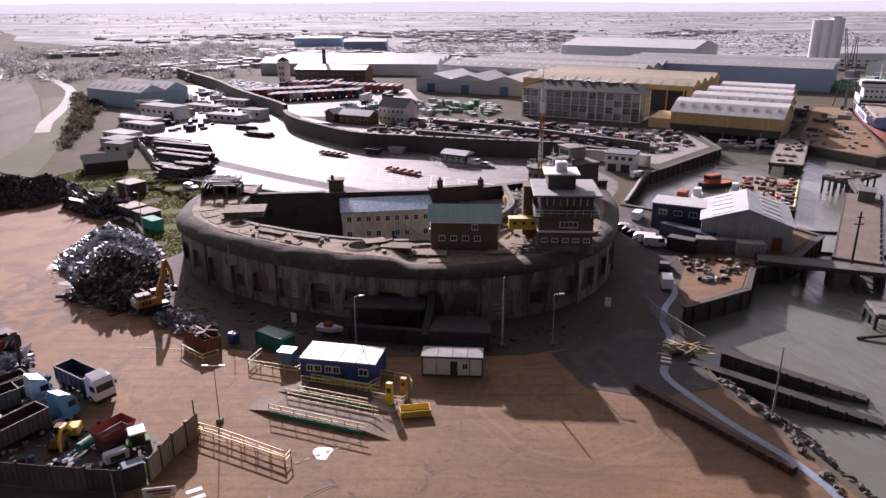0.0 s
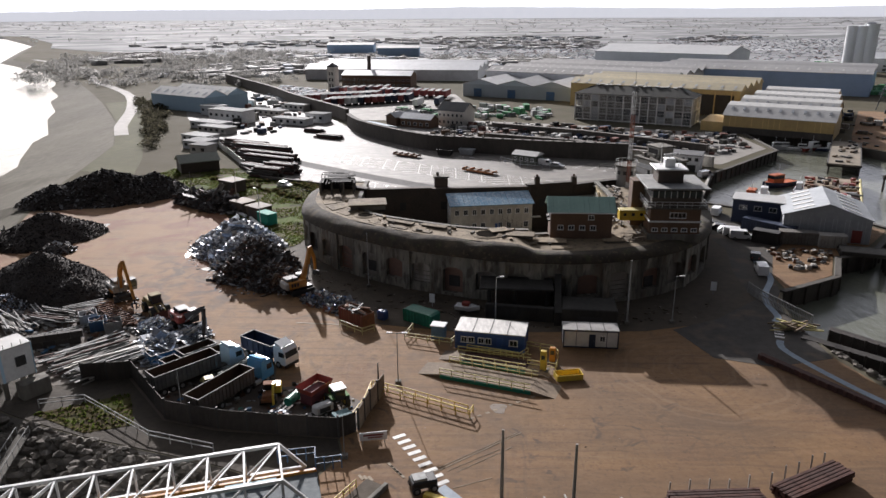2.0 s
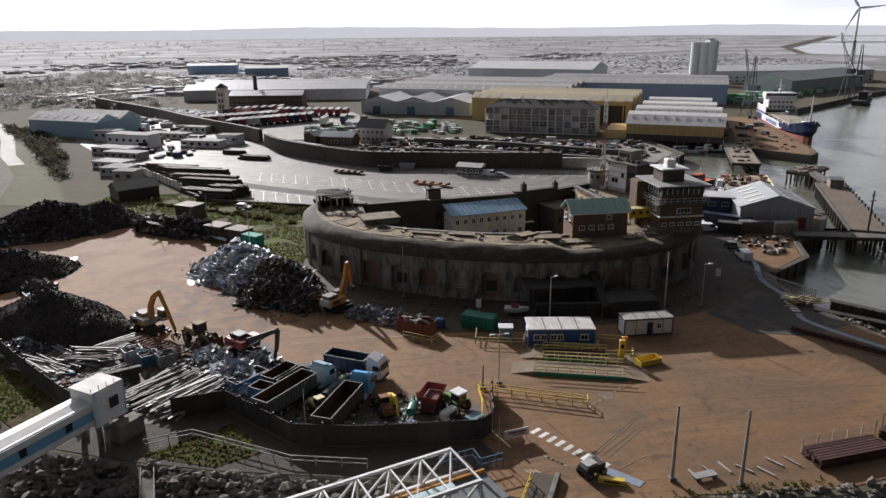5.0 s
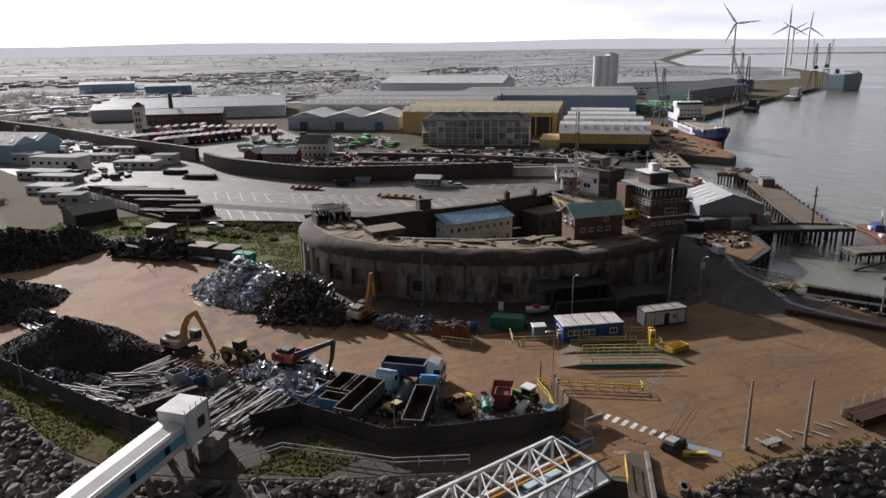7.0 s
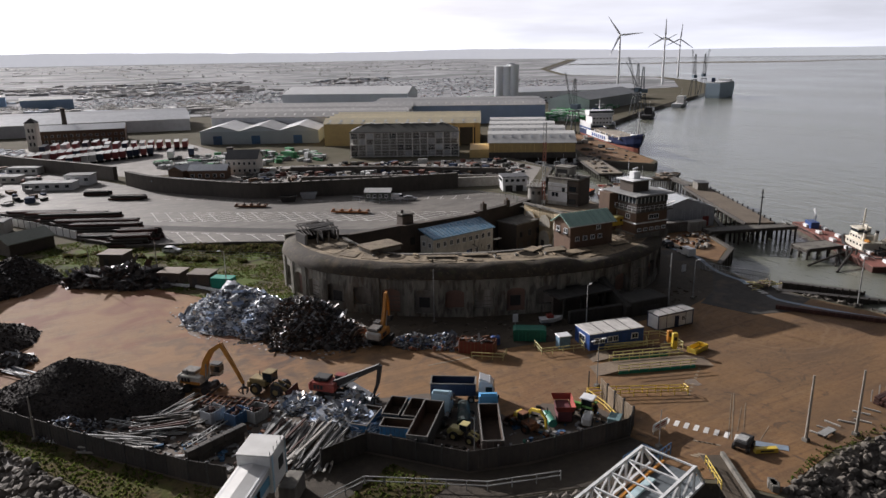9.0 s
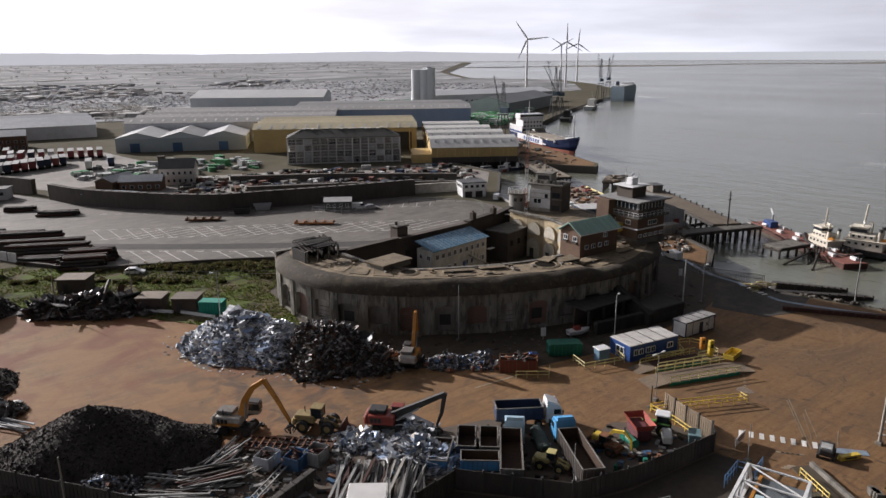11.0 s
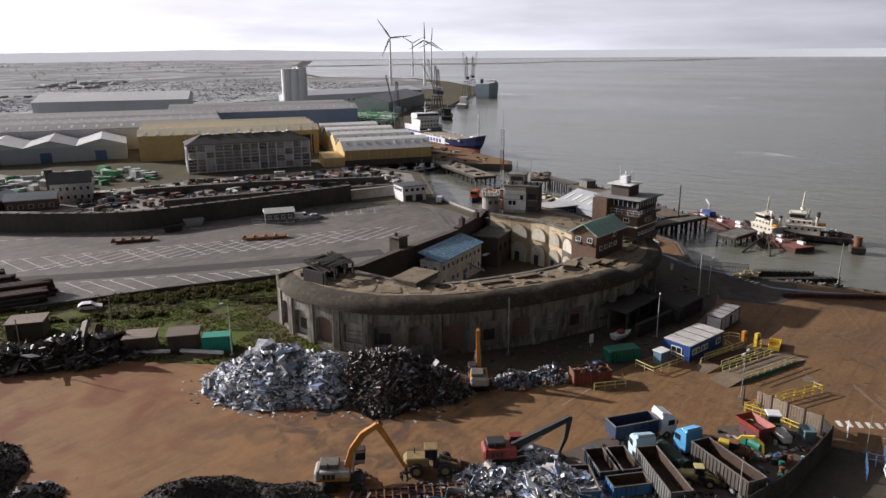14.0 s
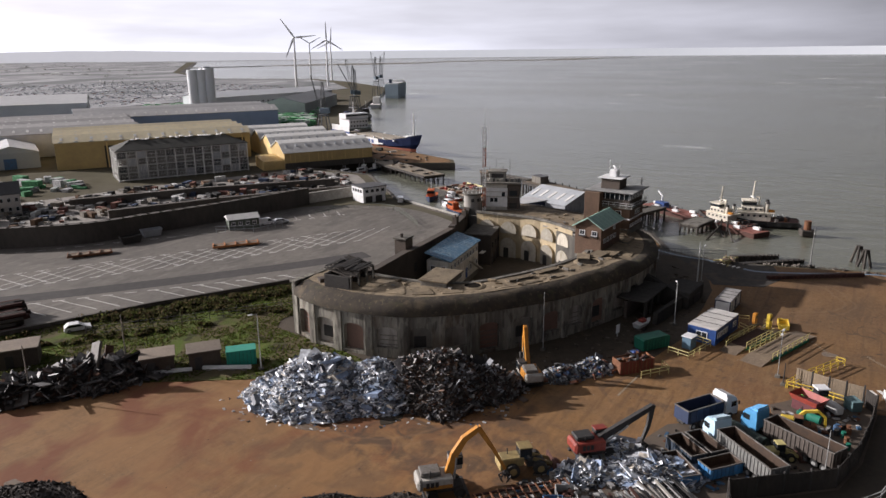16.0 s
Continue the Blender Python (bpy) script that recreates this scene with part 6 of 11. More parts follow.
def tractor_unit(x, y, rz, label, paint):
    t = thing("tractor_unit", label, "lorry", x, y, G0, rz, "tractor units")
    part("chassis", B().box((-0.8, 0, 0.8), (5.0, 0.9, 0.25), 0, 0.03), DARK, t)
    for wx in (-2.2, 1.2):
        for wy in (-1.0, 1.0):
            wheel(t, wx, wy, 0.5, 0.36)
    lorry_cab(t, 1.3, paint, 0.7)
    part("tank", B().tube((-0.9, -0.95, 0.7), (0.2, -0.95, 0.7), 0.3), STEEL, t)
    return t


# rust brown, darkened for the shade inside trailers and skips
RUSTY_IN = mat("shaded_rust_lining", (0.075, 0.043, 0.025), (0.04, 0.027, 0.02), s1=0.4, s2=2)
artic(-52.6, 70.4, 48, "grey ribbed bulk trailer with a rusty lining", PALE_CAB, mat("grimy_grey_steel", (0.16, 0.16, 0.15), (0.10, 0.10, 0.095), s1=0.4, s2=2), RUSTY_IN, 1)
artic(-46.4, 65.6, 61, "dark ribbed bulk trailer with a rusty lining", CAB_BLUE, mat("grimy_brown_steel", (0.12, 0.10, 0.085), (0.08, 0.065, 0.055), s1=0.4, s2=2), RUSTY_IN, 1)
tractor_unit(-48.7, 74.0, 48, "pale blue tractor unit coupled to a trailer", PALE_CAB)
tractor_unit(-43.7, 70.2, 61, "bright blue tractor unit coupled to a trailer", CAB_BLUE)
tank = thing("green_tank", "long dark green cylindrical tank lying between lorries", "tank", -46.6, 71.6, G0, 58)
part("shell", B().tube((-2.5, 0, 1.1), (2.5, 0, 1.1), 0.8, n=18), mat("grimy_green_tank", (0.035, 0.075, 0.062), (0.05, 0.06, 0.055), s1=0.4, s2=2), tank, smooth=False)
for k in (-2, 0, 2):
    part("band", B().tube((k - 0.06, 0, 1.1), (k + 0.06, 0, 1.1), 0.83, n=18), DARK, tank)
for k in (-1.8, 1.8):
    part("cradle", B().box((k, 0, 0.2), (0.4, 1.7, 0.4), 0, 0.04), DARK, tank)


def skip_box(x, y, rz, label, paint, L=6.2, H=1.6, z=0.0):
    t = thing("roll_on_skip", label, "skip", x, y, G0 + z, rz, "roll-on skips")
    part("runner", B().box((0, -0.5, 0.1), (L, 0.15, 0.2)).box((0, 0.5, 0.1), (L, 0.15, 0.2)), DARK, t)
    tub(t, L, 2.15, H, 0.2, paint, RUSTY_IN, 8)
    return t


BRIGHT_SKIP = mat("bright_blue_steel", (0.035, 0.20, 0.46), (0.07, 0.15, 0.25), rough=0.5, s1=0.4, s2=2.2, bump=0.05)
skip_box(-53.5, 77.3, 49, "dark grey roll-on skip, empty and rusty inside", mat("slate_blue_steel", (0.05, 0.075, 0.11), (0.035, 0.045, 0.06)), 4.8, 1.5)
skip_box(-51.5, 75.5, 49, "dark grey roll-on skip, empty and rusty inside", DARK, 4.8, 1.5)
skip_box(-57.6, 77.1, 43, "scuffed bright blue roll-on skip, empty and rusty inside", BRIGHT_SKIP, 5.0, 1.3)
skip_box(-54.9, 73.2, -40, "scuffed bright blue roll-on skip, empty and rusty inside", BRIGHT_SKIP, 4.4, 1.3)

# compound odds and ends
tr = thing("farm_tractor", "green tractor with a white cab roof", "tractor", -32.3, 65.2, G0, 120)
part("bonnet", B().box((1.1, 0, 1.3), (1.7, 0.8, 0.7), 0, 0.1), mat("tractor_green", (0.09, 0.26, 0.04), (0.06, 0.18, 0.04)), tr)
tc = part("cab", B().box((-0.5, 0, 1.9), (1.4, 1.4, 1.5), 0, 0.08), GLASS, tr)
part("cab_roof", B().box((-0.5, 0, 2.75), (1.8, 1.7, 0.2), 0, 0.08), CLEAN_WHITE, tc)
for wy in (-0.9, 0.9):
    wheel(tr, -0.7, wy, 0.85, 0.5, YELLOW)
    wheel(tr, 1.5, wy, 0.55, 0.4, YELLOW)
    part("mudguard", B().box((-0.7, wy, 1.75), (1.5, 0.5, 0.12), 0, 0.04), mat("tractor_green_dull", (0.08, 0.2, 0.04), (0.06, 0.16, 0.04)), tr)
rm = thing("red_crusher", "red and maroon shredder with a hopper", "machine", -35.1, 66.0, G0, 60)
part("body", B().box((0, 0, 1.1), (3.4, 1.8, 1.4), 0, 0.08), mat("maroon_paint", (0.16, 0.045, 0.05), (0.1, 0.035, 0.04)), rm)
part("hopper", B().add([(-1.7, -1, 1.8), (1.7, -1, 1.8), (1.7, 1, 1.8), (-1.7, 1, 1.8), (-2.0, -1.3, 2.6), (2.0, -1.3, 2.6), (2.0, 1.3, 2.6), (-2.0, 1.3, 2.6)],
     [(0, 1, 5, 4), (1, 2, 6, 5), (2, 3, 7, 6), (3, 0, 4, 7)]), RED, rm)
for wy in (-0.9, 0.9):
    wheel(rm, -0.9, wy, 0.4, 0.25)
gd = thing("green_pump", "green pump set on skids", "pump", -37.7, 65.2, G0, 70)
part("tank", B().tube((-1.0, 0, 0.9), (0.6, 0, 0.9), 0.55, n=14), GREEN, gd)
part("engine", B().box((1.3, 0, 0.8), (1.1, 0.9, 1.0), 0, 0.1), GREEN, gd)
part("skid", B().box((0, -0.4, 0.1), (3.2, 0.15, 0.2)).box((0, 0.4, 0.1), (3.2, 0.15, 0.2)), DARK, gd)
part("stack", B().tube((1.4, 0, 1.3), (1.4, 0, 1.9), 0.08), DARK, gd)
gn = thing("generator", "pale grey wheeled generator", "generator", -33.6, 63.0, G0, 40)
part("canopy", B().box((0, 0, 1.0), (2.4, 1.2, 1.1), 0, 0.18), mat("pale_grey_paint", (0.5, 0.5, 0.48), (0.4, 0.4, 0.39)), gn)
part("grille", B().box((0, -0.61, 1.0), (1.4, 0.04, 0.6)), DARK, gn)
part("drawbar", B().bar((1.2, 0, 0.5), (2.1, 0, 0.35), 0.1), DARK, gn)
for wy in (-0.6, 0.6):
    wheel(gn, 0, wy, 0.32, 0.2)
bb = thing("blue_bin", "faded blue steel bin by the gate panels", "bin", -31.0, 60.9, G0, 35)
part("body", B().box((0, 0, 0.8), (1.9, 1.4, 1.3), 0, 0.06), mat("dull_teal_steel", (0.10, 0.17, 0.18), (0.07, 0.12, 0.13)), bb)
part("lid", B().box((0, 0, 1.5), (2.0, 1.5, 0.12), 0, 0.04), mat("dull_teal_lid", (0.13, 0.21, 0.22), (0.09, 0.15, 0.16)), bb)
me = thing("mini_digger", "small yellow digger arm resting by the trailer", "excavator", -40.2, 67.2, G0, -80)
part("house", B().box((-0.6, 0, 1.0), (1.6, 1.4, 1.0), 0, 0.1), YELLOW, me)
part("track", B().box((-0.6, -0.6, 0.3), (2.0, 0.4, 0.5), 0, 0.15).box((-0.6, 0.6, 0.3), (2.0, 0.4, 0.5), 0, 0.15), RUBBER, me)
seg(me, "boom", [(0.1, 1.2), (1.2, 2.6), (2.6, 2.9)], 0.3, 0.4, 0.35, YELLOW)
seg(me, "stick", [(2.6, 2.9), (3.5, 2.2), (3.6, 0.9)], 0.25, 0.35, 0.25, YELLOW)
random.seed(41)
for i in range(14):
    d = thing("oil_drum", "dented rusty oil drum standing in the compound", "drum", random.uniform(-43.5, -36.5), random.uniform(60.6, 63.2), G0, 0, "compound drums")
    part("drum", B().tube((0, 0, 0), (0, 0, 0.88), 0.29, n=12), (RUST, SKIP_BLUE, DARK, GREEN)[i % 4], d)
    part("rib", B().tube((0, 0, 0.3), (0, 0, 0.34), 0.305, n=12).tube((0, 0, 0.58), (0, 0, 0.62), 0.305, n=12), DARK, d)

# portable cabins
def cabin(x, y, z, rz, L, W, H, label, wall, trim, roof, front):
    c = thing("site_cabin", label, "cabin", x, y, z, rz)
    part("wall", B().box((0, 0, H / 2), (L, W, H), 0, 0.05), wall, c)
    rf = part("roof", B().box((0, 0, H + 0.06), (L + 0.25, W + 0.25, 0.14), 0, 0.04), roof, c)
    for k in range(1, 4):
        part("roof_seam", B().box((-L / 2 + L * k / 4, 0, H + 0.15), (0.1, W + 0.2, 0.06)), DARK, rf)
    for sx in (-1, 1):
        for sy in (-1, 1):
            part("corner_post", B().box((sx * L / 2, sy * W / 2, H / 2), (0.16, 0.16, H), 0, 0.02), trim, c)
    part("skirt", B().box((0, 0, 0.08), (L + 0.06, W + 0.06, 0.18)).box((0, 0, H - 0.1), (L + 0.06, W + 0.06, 0.18)), trim, c)
    for kind, xx, w in front:
        if kind == "window":
            window_in(c, xx, -W / 2 - 0.03, H * 0.55, w, 0.85)
        elif kind == "door":
            d = part("door", B().box((xx, -W / 2 - 0.04, 1.05), (w, 0.08, 2.0), 0, 0.02), trim, c)
            part("handle", B().box((xx + w * 0.35, -W / 2 - 0.1, 1.05), (0.12, 0.06, 0.05)), STEEL, d)
        elif kind == "seam":
            part("panel_seam", B().box((xx, -W / 2 - 0.01, H / 2), (0.08, 0.06, H)), trim, c)
    for sx in (-0.4, 0.4):
        for sy in (-0.4, 0.4):
            part("foot", B().box((L * sx, W * sy, -0.22), (0.4, 0.4, 0.44)), CONC, c)
    return c


DIRTY_ROOF = mat("streaked_white_roof", (0.62, 0.60, 0.56), (0.30, 0.28, 0.26), rough=0.5, s1=0.35, s2=1.6, stretch=(1, 0.3, 1))
bc = cabin(-13.0, 82.0, -0.92, -11, 9.6, 4.5, 2.6, "bright blue double site cabin with white-framed windows", BLUE, BLUE, DIRTY_ROOF,
           (("window", -3.6, 0.8), ("window", -2.6, 0.8), ("window", -1.2, 0.8), ("window", -0.2, 0.8), ("door", 1.4, 0.9), ("window", 3.3, 1.1)))
window_in(bc, -4.83, 0, 1.4, 1.8, 1.0, 90)
cabin(0.8, 82.1, -0.9, -4, 7.5, 2.6, 2.6, "white site cabin with navy trim and a blue door", WHITE, NAVY, mat("grey_felt_roof", (0.34, 0.33, 0.32), (0.22, 0.21, 0.2), rough=0.95, spec=0.1, s1=0.4, s2=2),
      (("seam", -2.0, 1), ("door", 0.2, 0.9), ("window", 1.6, 0.7), ("seam", 2.2, 1)))
wh = thing("white_kiosk", "small white kiosk inside yellow rails", "kiosk", -20.6, 84.2, G0, -14)
part("body", B().box((0, 0, 1.0), (1.9, 1.5, 2.0), 0, 0.05), mat("slate_blue_paint", (0.15, 0.25, 0.33), (0.1, 0.17, 0.24)), wh)
part("roof", B().box((0, 0, 2.05), (2.2, 1.8, 0.14), 0, 0.04), CLEAN_WHITE, wh)
rails("cabin_rail", [(-25.5, 83.2), (-18.8, 81.2), (-17.6, 83.8)], "faded yellow safety rail round the kiosk", group="yard safety rails")
rails("cabin_rail", [(-25.5, 83.2), (-24.5, 86.5)], "faded yellow safety rail round the kiosk", group="yard safety rails")
rails("cabin_rail", [(-17.8, 79.0), (-9.6, 76.9), (-8.2, 78.6)], "faded yellow safety rail before the blue cabin", group="yard safety rails")
rails("cabin_rail", [(-8.2, 80.6), (-4.6, 79.2), (-4.2, 77.6)], "faded yellow safety rail beside the cabins", group="yard safety rails")
rails("gate_rail", [(-28.4, 69.2), (-24.6, 67.6), (-16.6, 63.4)], "yellow safety rail along the gate approach", YELLOW, group="yard safety rails")
rails("gate_rail", [(-28.2, 68.2), (-16.4, 62.4), (-16.0, 63.6)], "yellow safety rail along the gate approach", YELLOW, group="yard safety rails")
rails("compound_rail", [(-28.6, 69.0), (-29.0, 65.0), (-30.0, 61.4)], "bright yellow rail inside the gate panels", YELLOW, group="yard safety rails")


def weighbridge(x, y, rz, L, W, label, ramp):
    w = thing("weighbridge", label, "weighbridge", x, y, G0, rz, "lorry weighbridges")
    part("deck", B().box((0, 0, 0.45), (L, W, 0.22), 0, 0.03), WOOD if ramp else DARK_RUST, w, "worn steel and timber deck")
    for sy in (-1, 1):
        part("girder", B().box((0, sy * W / 2, 0.25), (L, 0.3, 0.5), 0, 0.04), GREEN if sy < 0 else PALE_YELLOW, w)
        for zz in (0.95, 1.45):
            part("rail", B().tube((-L / 2, sy * (W / 2 + 0.12), zz), (L / 2, sy * (W / 2 + 0.12), zz), 0.065, n=6), PALE_YELLOW, w)
        for k in range(int(L / 1.6) + 1):
            part("post", B().tube((-L / 2 + k * 1.6, sy * (W / 2 + 0.12), 0.4), (-L / 2 + k * 1.6, sy * (W / 2 + 0.12), 1.45), 0.055, n=6), PALE_YELLOW, w)
    for sx in (-1, 1):
        part("ramp", B().add([(sx * L / 2, -W / 2, 0.55), (sx * L / 2, W / 2, 0.55), (sx * (L / 2 + 3.2), W / 2, 0.04), (sx * (L / 2 + 3.2), -W / 2, 0.04),
                              (sx * L / 2, -W / 2, 0), (sx * L / 2, W / 2, 0)], [(0, 1, 2, 3), (0, 3, 4), (1, 2, 5)]), WOOD, w, "timber-faced ramp")
    return w


weighbridge(-13.9, 71.6, -20, 12.0, 3.4, "long lorry weighbridge with yellow rails and ramps", True)
weighbridge(-12.8, 76.0, -19, 9.0, 2.8, "short lorry weighbridge with yellow rails and ramps", False)
for x, y, h, m, lab in ((-5.1, 76.6, 2.2, ORANGE, "orange sensor kiosk on a thick post"), (-6.6, 74.2, 2.9, YELLOW, "tall yellow kiosk post at the weighbridge")):
    k = thing("kiosk_post", lab, "kiosk", x, y, G0, -18)
    part("post", B().box((0, 0, h / 2), (0.8, 0.6, h), 0, 0.06), m, k)
    part("panel", B().box((0, -0.31, h * 0.7), (0.5, 0.04, 0.6)), DARK, k)
    part("plinth", B().box((0, 0, 0.1), (1.4, 1.2, 0.2), 0, 0.03), CONC, k)
rails("post_rail", [(-8.6, 75.0), (-5.0, 73.9), (-4.6, 75.2)], "faded yellow rail round the kiosk posts", group="yard safety rails")
ys = thing("yellow_skip", "bright yellow open-topped steel tray", "skip", -3.6, 72.2, G0, 10)
for sx, sy, dx, dy in ((3.4, 0.08, 0, -0.8), (3.4, 0.08, 0, 0.8), (0.08, 1.6, -1.7, 0), (0.08, 1.6, 1.7, 0)):
    part("side", B().box((dx, dy, 0.45), (sx, sy, 0.8), 0, 0.02), YELLOW, ys)
part("floor", B().box((0, 0, 0.1), (3.4, 1.6, 0.1)), YELLOW, ys)

gb = thing("green_container", "dark green steel store with a sloped top", "container", -23.4, 89.4, G0, -34)
part("body", B().slab([(-2.6, 0.15), (2.6, 0.15), (2.7, 1.9), (2.3, 2.1), (-2.3, 2.1), (-2.7, 1.9)], -1.15, 1.15), GREEN, gb)
for k in range(9):
    part("rib", B().box((-2.4 + k * 0.6, -1.17, 1.0), (0.12, 0.08, 1.7)), GREEN, gb)
part("skid", B().box((0, 0, 0.08), (5.0, 1.8, 0.16)), DARK, gb)
bl = thing("blue_tank", "small blue plastic tank by the red skip", "tank", -29.4, 90.4, G0, -30)
part("body", B().box((0, 0, 0.8), (1.5, 1.2, 1.5), 0, 0.2), BLUE, bl)
part("cap", B().tube((0, 0, 1.5), (0, 0, 1.65), 0.2), DARK, bl)
rs = thing("red_skip", "dark red ribbed skip heaped with scrap", "skip", -33.3, 89.5, G0, -43)
for sx, sy, dx, dy in ((5.6, 0.1, 0, -1.2), (5.6, 0.1, 0, 1.2), (0.1, 2.4, -2.8, 0), (0.1, 2.4, 2.8, 0)):
    part("side", B().box((dx, dy, 1.1), (sx, sy, 2.0), 0, 0.03), mat("red_oxide_steel", (0.24, 0.055, 0.035), (0.15, 0.045, 0.03)) if dx == 0 and dy < 0 else RUST, rs)
random.seed(43)
for k in range(10):
    part("rib", B().box((-2.6 + k * 0.58, -1.28, 1.1), (0.12, 0.08, 1.9)), RUST, rs)
for k in range(26):
    part("scrap", B().box((random.uniform(-2.4, 2.4), random.uniform(-0.9, 0.9), 1.9 + random.uniform(0, 0.5)), (random.uniform(0.5, 1.6), 0.3, 0.2), random.uniform(0, 180), 0, random.uniform(-30, 30)),
         (YELLOW if k == 3 else DARK, RUST, DARK_RUST, STEEL)[k % 4], rs)
rails("skip_rail", [(-35.6, 87.6), (-31.8, 84.6), (-30.2, 86.0)], "pale rail before the red skip", group="yard safety rails")
bo = thing("small_boat", "small white and red boat on a trailer in the fort's shade", "boat", -16.4, 92.8, G0, -20)
part("hull", B().loft([[(-1.9, -0.8, 1.3), (-1.9, -0.5, 0.6), (-1.9, 0.5, 0.6), (-1.9, 0.8, 1.3)], [(0.4, -0.85, 1.35), (0.4, -0.4, 0.55), (0.4, 0.4, 0.55), (0.4, 0.85, 1.35)], [(2.1, -0.05, 1.55), (2.0, -0.04, 0.9), (2.0, 0.04, 0.9), (2.1, 0.05, 1.55)]]), CLEAN_WHITE, bo)
part("deck", B().add([(-1.9, -0.8, 1.28), (0.4, -0.85, 1.33), (2.1, 0, 1.5), (0.4, 0.85, 1.33), (-1.9, 0.8, 1.28)], [(0, 1, 2, 3, 4)]), WHITE, bo)
part("cuddy", B().box((-0.2, 0, 1.65), (1.2, 1.0, 0.6), 0, 0.12), RED, bo)
part("trailer", B().box((0, 0, 0.45), (4.0, 0.2, 0.15)).tube((-0.5, -0.8, 0.3), (-0.5, -0.6, 0.3), 0.3).tube((-0.5, 0.6, 0.3), (-0.5, 0.8, 0.3), 0.3), DARK, bo)
for x, y in ((-22.0, 95.4), (24.5, 101.0)):
    bt = thing("sign_board", "white notice board on a short post", "sign", x, y, G0, -20, "notice boards")
    part("board", B().box((0, 0, 1.5), (0.9, 0.08, 1.5), 0, 0.02), CLEAN_WHITE, bt)
    part("post", B().box((0, 0.08, 0.6), (0.12, 0.08, 1.2)), STEEL, bt)

# lamp posts and poles
def pole(x, y, h, label, lamp=True, r=0.11, two=False, rz=0.0, material=None, z=G0):
    p = thing("lamp_post" if lamp else "pole", label, "lamp post" if lamp else "pole", x, y, z, rz, "lamp posts" if lamp else "poles")
    part("shaft", B().tube((0, 0, 0), (0, 0, h), r, r * 0.6, n=10), material or STEEL, p)
    part("base", B().box((0, 0, 0.2), (0.7, 0.7, 0.5), 0, 0.05), CONC, p)
    if lamp:
        for s in ((1, -1) if two else (1,)):
            part("arm", B().bar((0, 0, h), (0.8 * s, 0, h + 0.1), 0.08), material or STEEL, p)
            part("lamp_head", B().box((0.95 * s, 0, h + 0.08), (0.7, 0.3, 0.16), 0, 0.05), CLEAN_WHITE, p)
    return p


WOODEN = mat("silvered_pole_wood", (0.30, 0.27, 0.23), (0.2, 0.18, 0.15), s1=0.5, s2=4)
pole(-12.2, 88.5, 7.6, "grey lamp post with a white head by the cabins", rz=20)
pole(7.6, 89.0, 10.2, "tall grey post beside the fort's outworks", False, 0.16)
pole(-45.6, 124.4, 8.6, "thin grey lamp post before the fort wall", False, 0.08)
pole(-33.2, 104.0, 9.8, "thin grey lamp post before the fort wall", False, 0.08)
pole(-60.9, 138.0, 9.0, "grey lamp post at the grass bank", rz=150)
pole(-71.2, 155.4, 9.0, "leaning timber pole by the dark sheds", False, 0.13, material=WOODEN)
pole(-83.6, 159.6, 8.0, "timber pole above the scrap heap", False, 0.12, material=WOODEN)
pole(-25.4, 70.6, 7.0, "slim double-headed lamp post at the gate", True, 0.07, True)
pole(-50.3, 63.0, 6.0, "slim galvanised pole in the compound", False, 0.07)
pole(-27.8, 69.6, 3.4, "short dark steel post at the gate", False, 0.12, material=DARK)
pole(36.6, 71.2, 9.0, "tall grey post on the slipway edge", False, 0.14)
pole(14.5, 89.5, 7.5, "grey lamp post in the fort's shade", True, 0.09)
pole(-13.6, 46.8, 8.6, "weathered timber mooring mast with a fitting", False, 0.2, material=WOODEN)
pole(-7.2, 44.6, 8.6, "weathered timber mooring mast with a fitting", False, 0.2, material=WOODEN)
pole(-94.4, 94.6, 6.0, "leaning timber pole in the hoarding", False, 0.14, material=WOODEN)
pole(-29.8, 54.6, 5.0, "thin white pole by the linkspan", False, 0.06)

# enclosed gallery and its head house
cv = thing("gallery", "white enclosed walkway gallery with a blue band and head house", "walkway", -73.2, 68.0, G0, 53)
part("head_house", B().box((0, 0, 4.5), (4.0, 3.6, 4.2), 0, 0.06), WHITE, cv)
part("head_roof", B().box((0, 0, 6.65), (4.2, 3.8, 0.16), 0, 0.05), PALE_ROOF, cv)
part("opening", B().box((2.02, 0.1, 4.3), (0.1, 1.7, 2.2), 0, 0.02), DARK, cv, "dark square opening")
for sy in (-1.72, 1.72):
    part("edge", B().box((2.05, sy, 4.5), (0.12, 0.3, 4.2)), PALE_CAB, cv, "pale blue corner trim")
part("side_window", B().box((0.6, -1.83, 4.6), (1.2, 0.1, 1.3), 0, 0.02), DARK, cv, "dark window opening")
part("side_trim", B().box((-1.6, -1.83, 4.5), (0.3, 0.08, 4.2)), PALE_CAB, cv, "pale blue corner trim")
for k in range(5):
    part("roof_rail", B().tube((-2 + k, -1.8, 6.7), (-2 + k, -1.8, 7.3), 0.04, n=5), STEEL, cv)
for sx in (-1.5, 1.5):
    for sy in (-1.4, 1.4):
        part("leg", B().box((sx, sy, 1.0), (0.5, 0.5, 3.4), 0, 0.04), CONC, cv)
gl = part("walkway_tube", B().box((-18, 0, 4.1), (32, 3.0, 2.8), 0, 0.06), WHITE, cv)
tube_roof = part("tube_roof", B().slab([(-1.7, 5.4), (1.7, 5.4), (0, 5.75)], -2.0, -34.0), PALE_ROOF, cv)
tube_roof.data.transform(Matrix.Rotation(radians(-90), 4, "Z"))
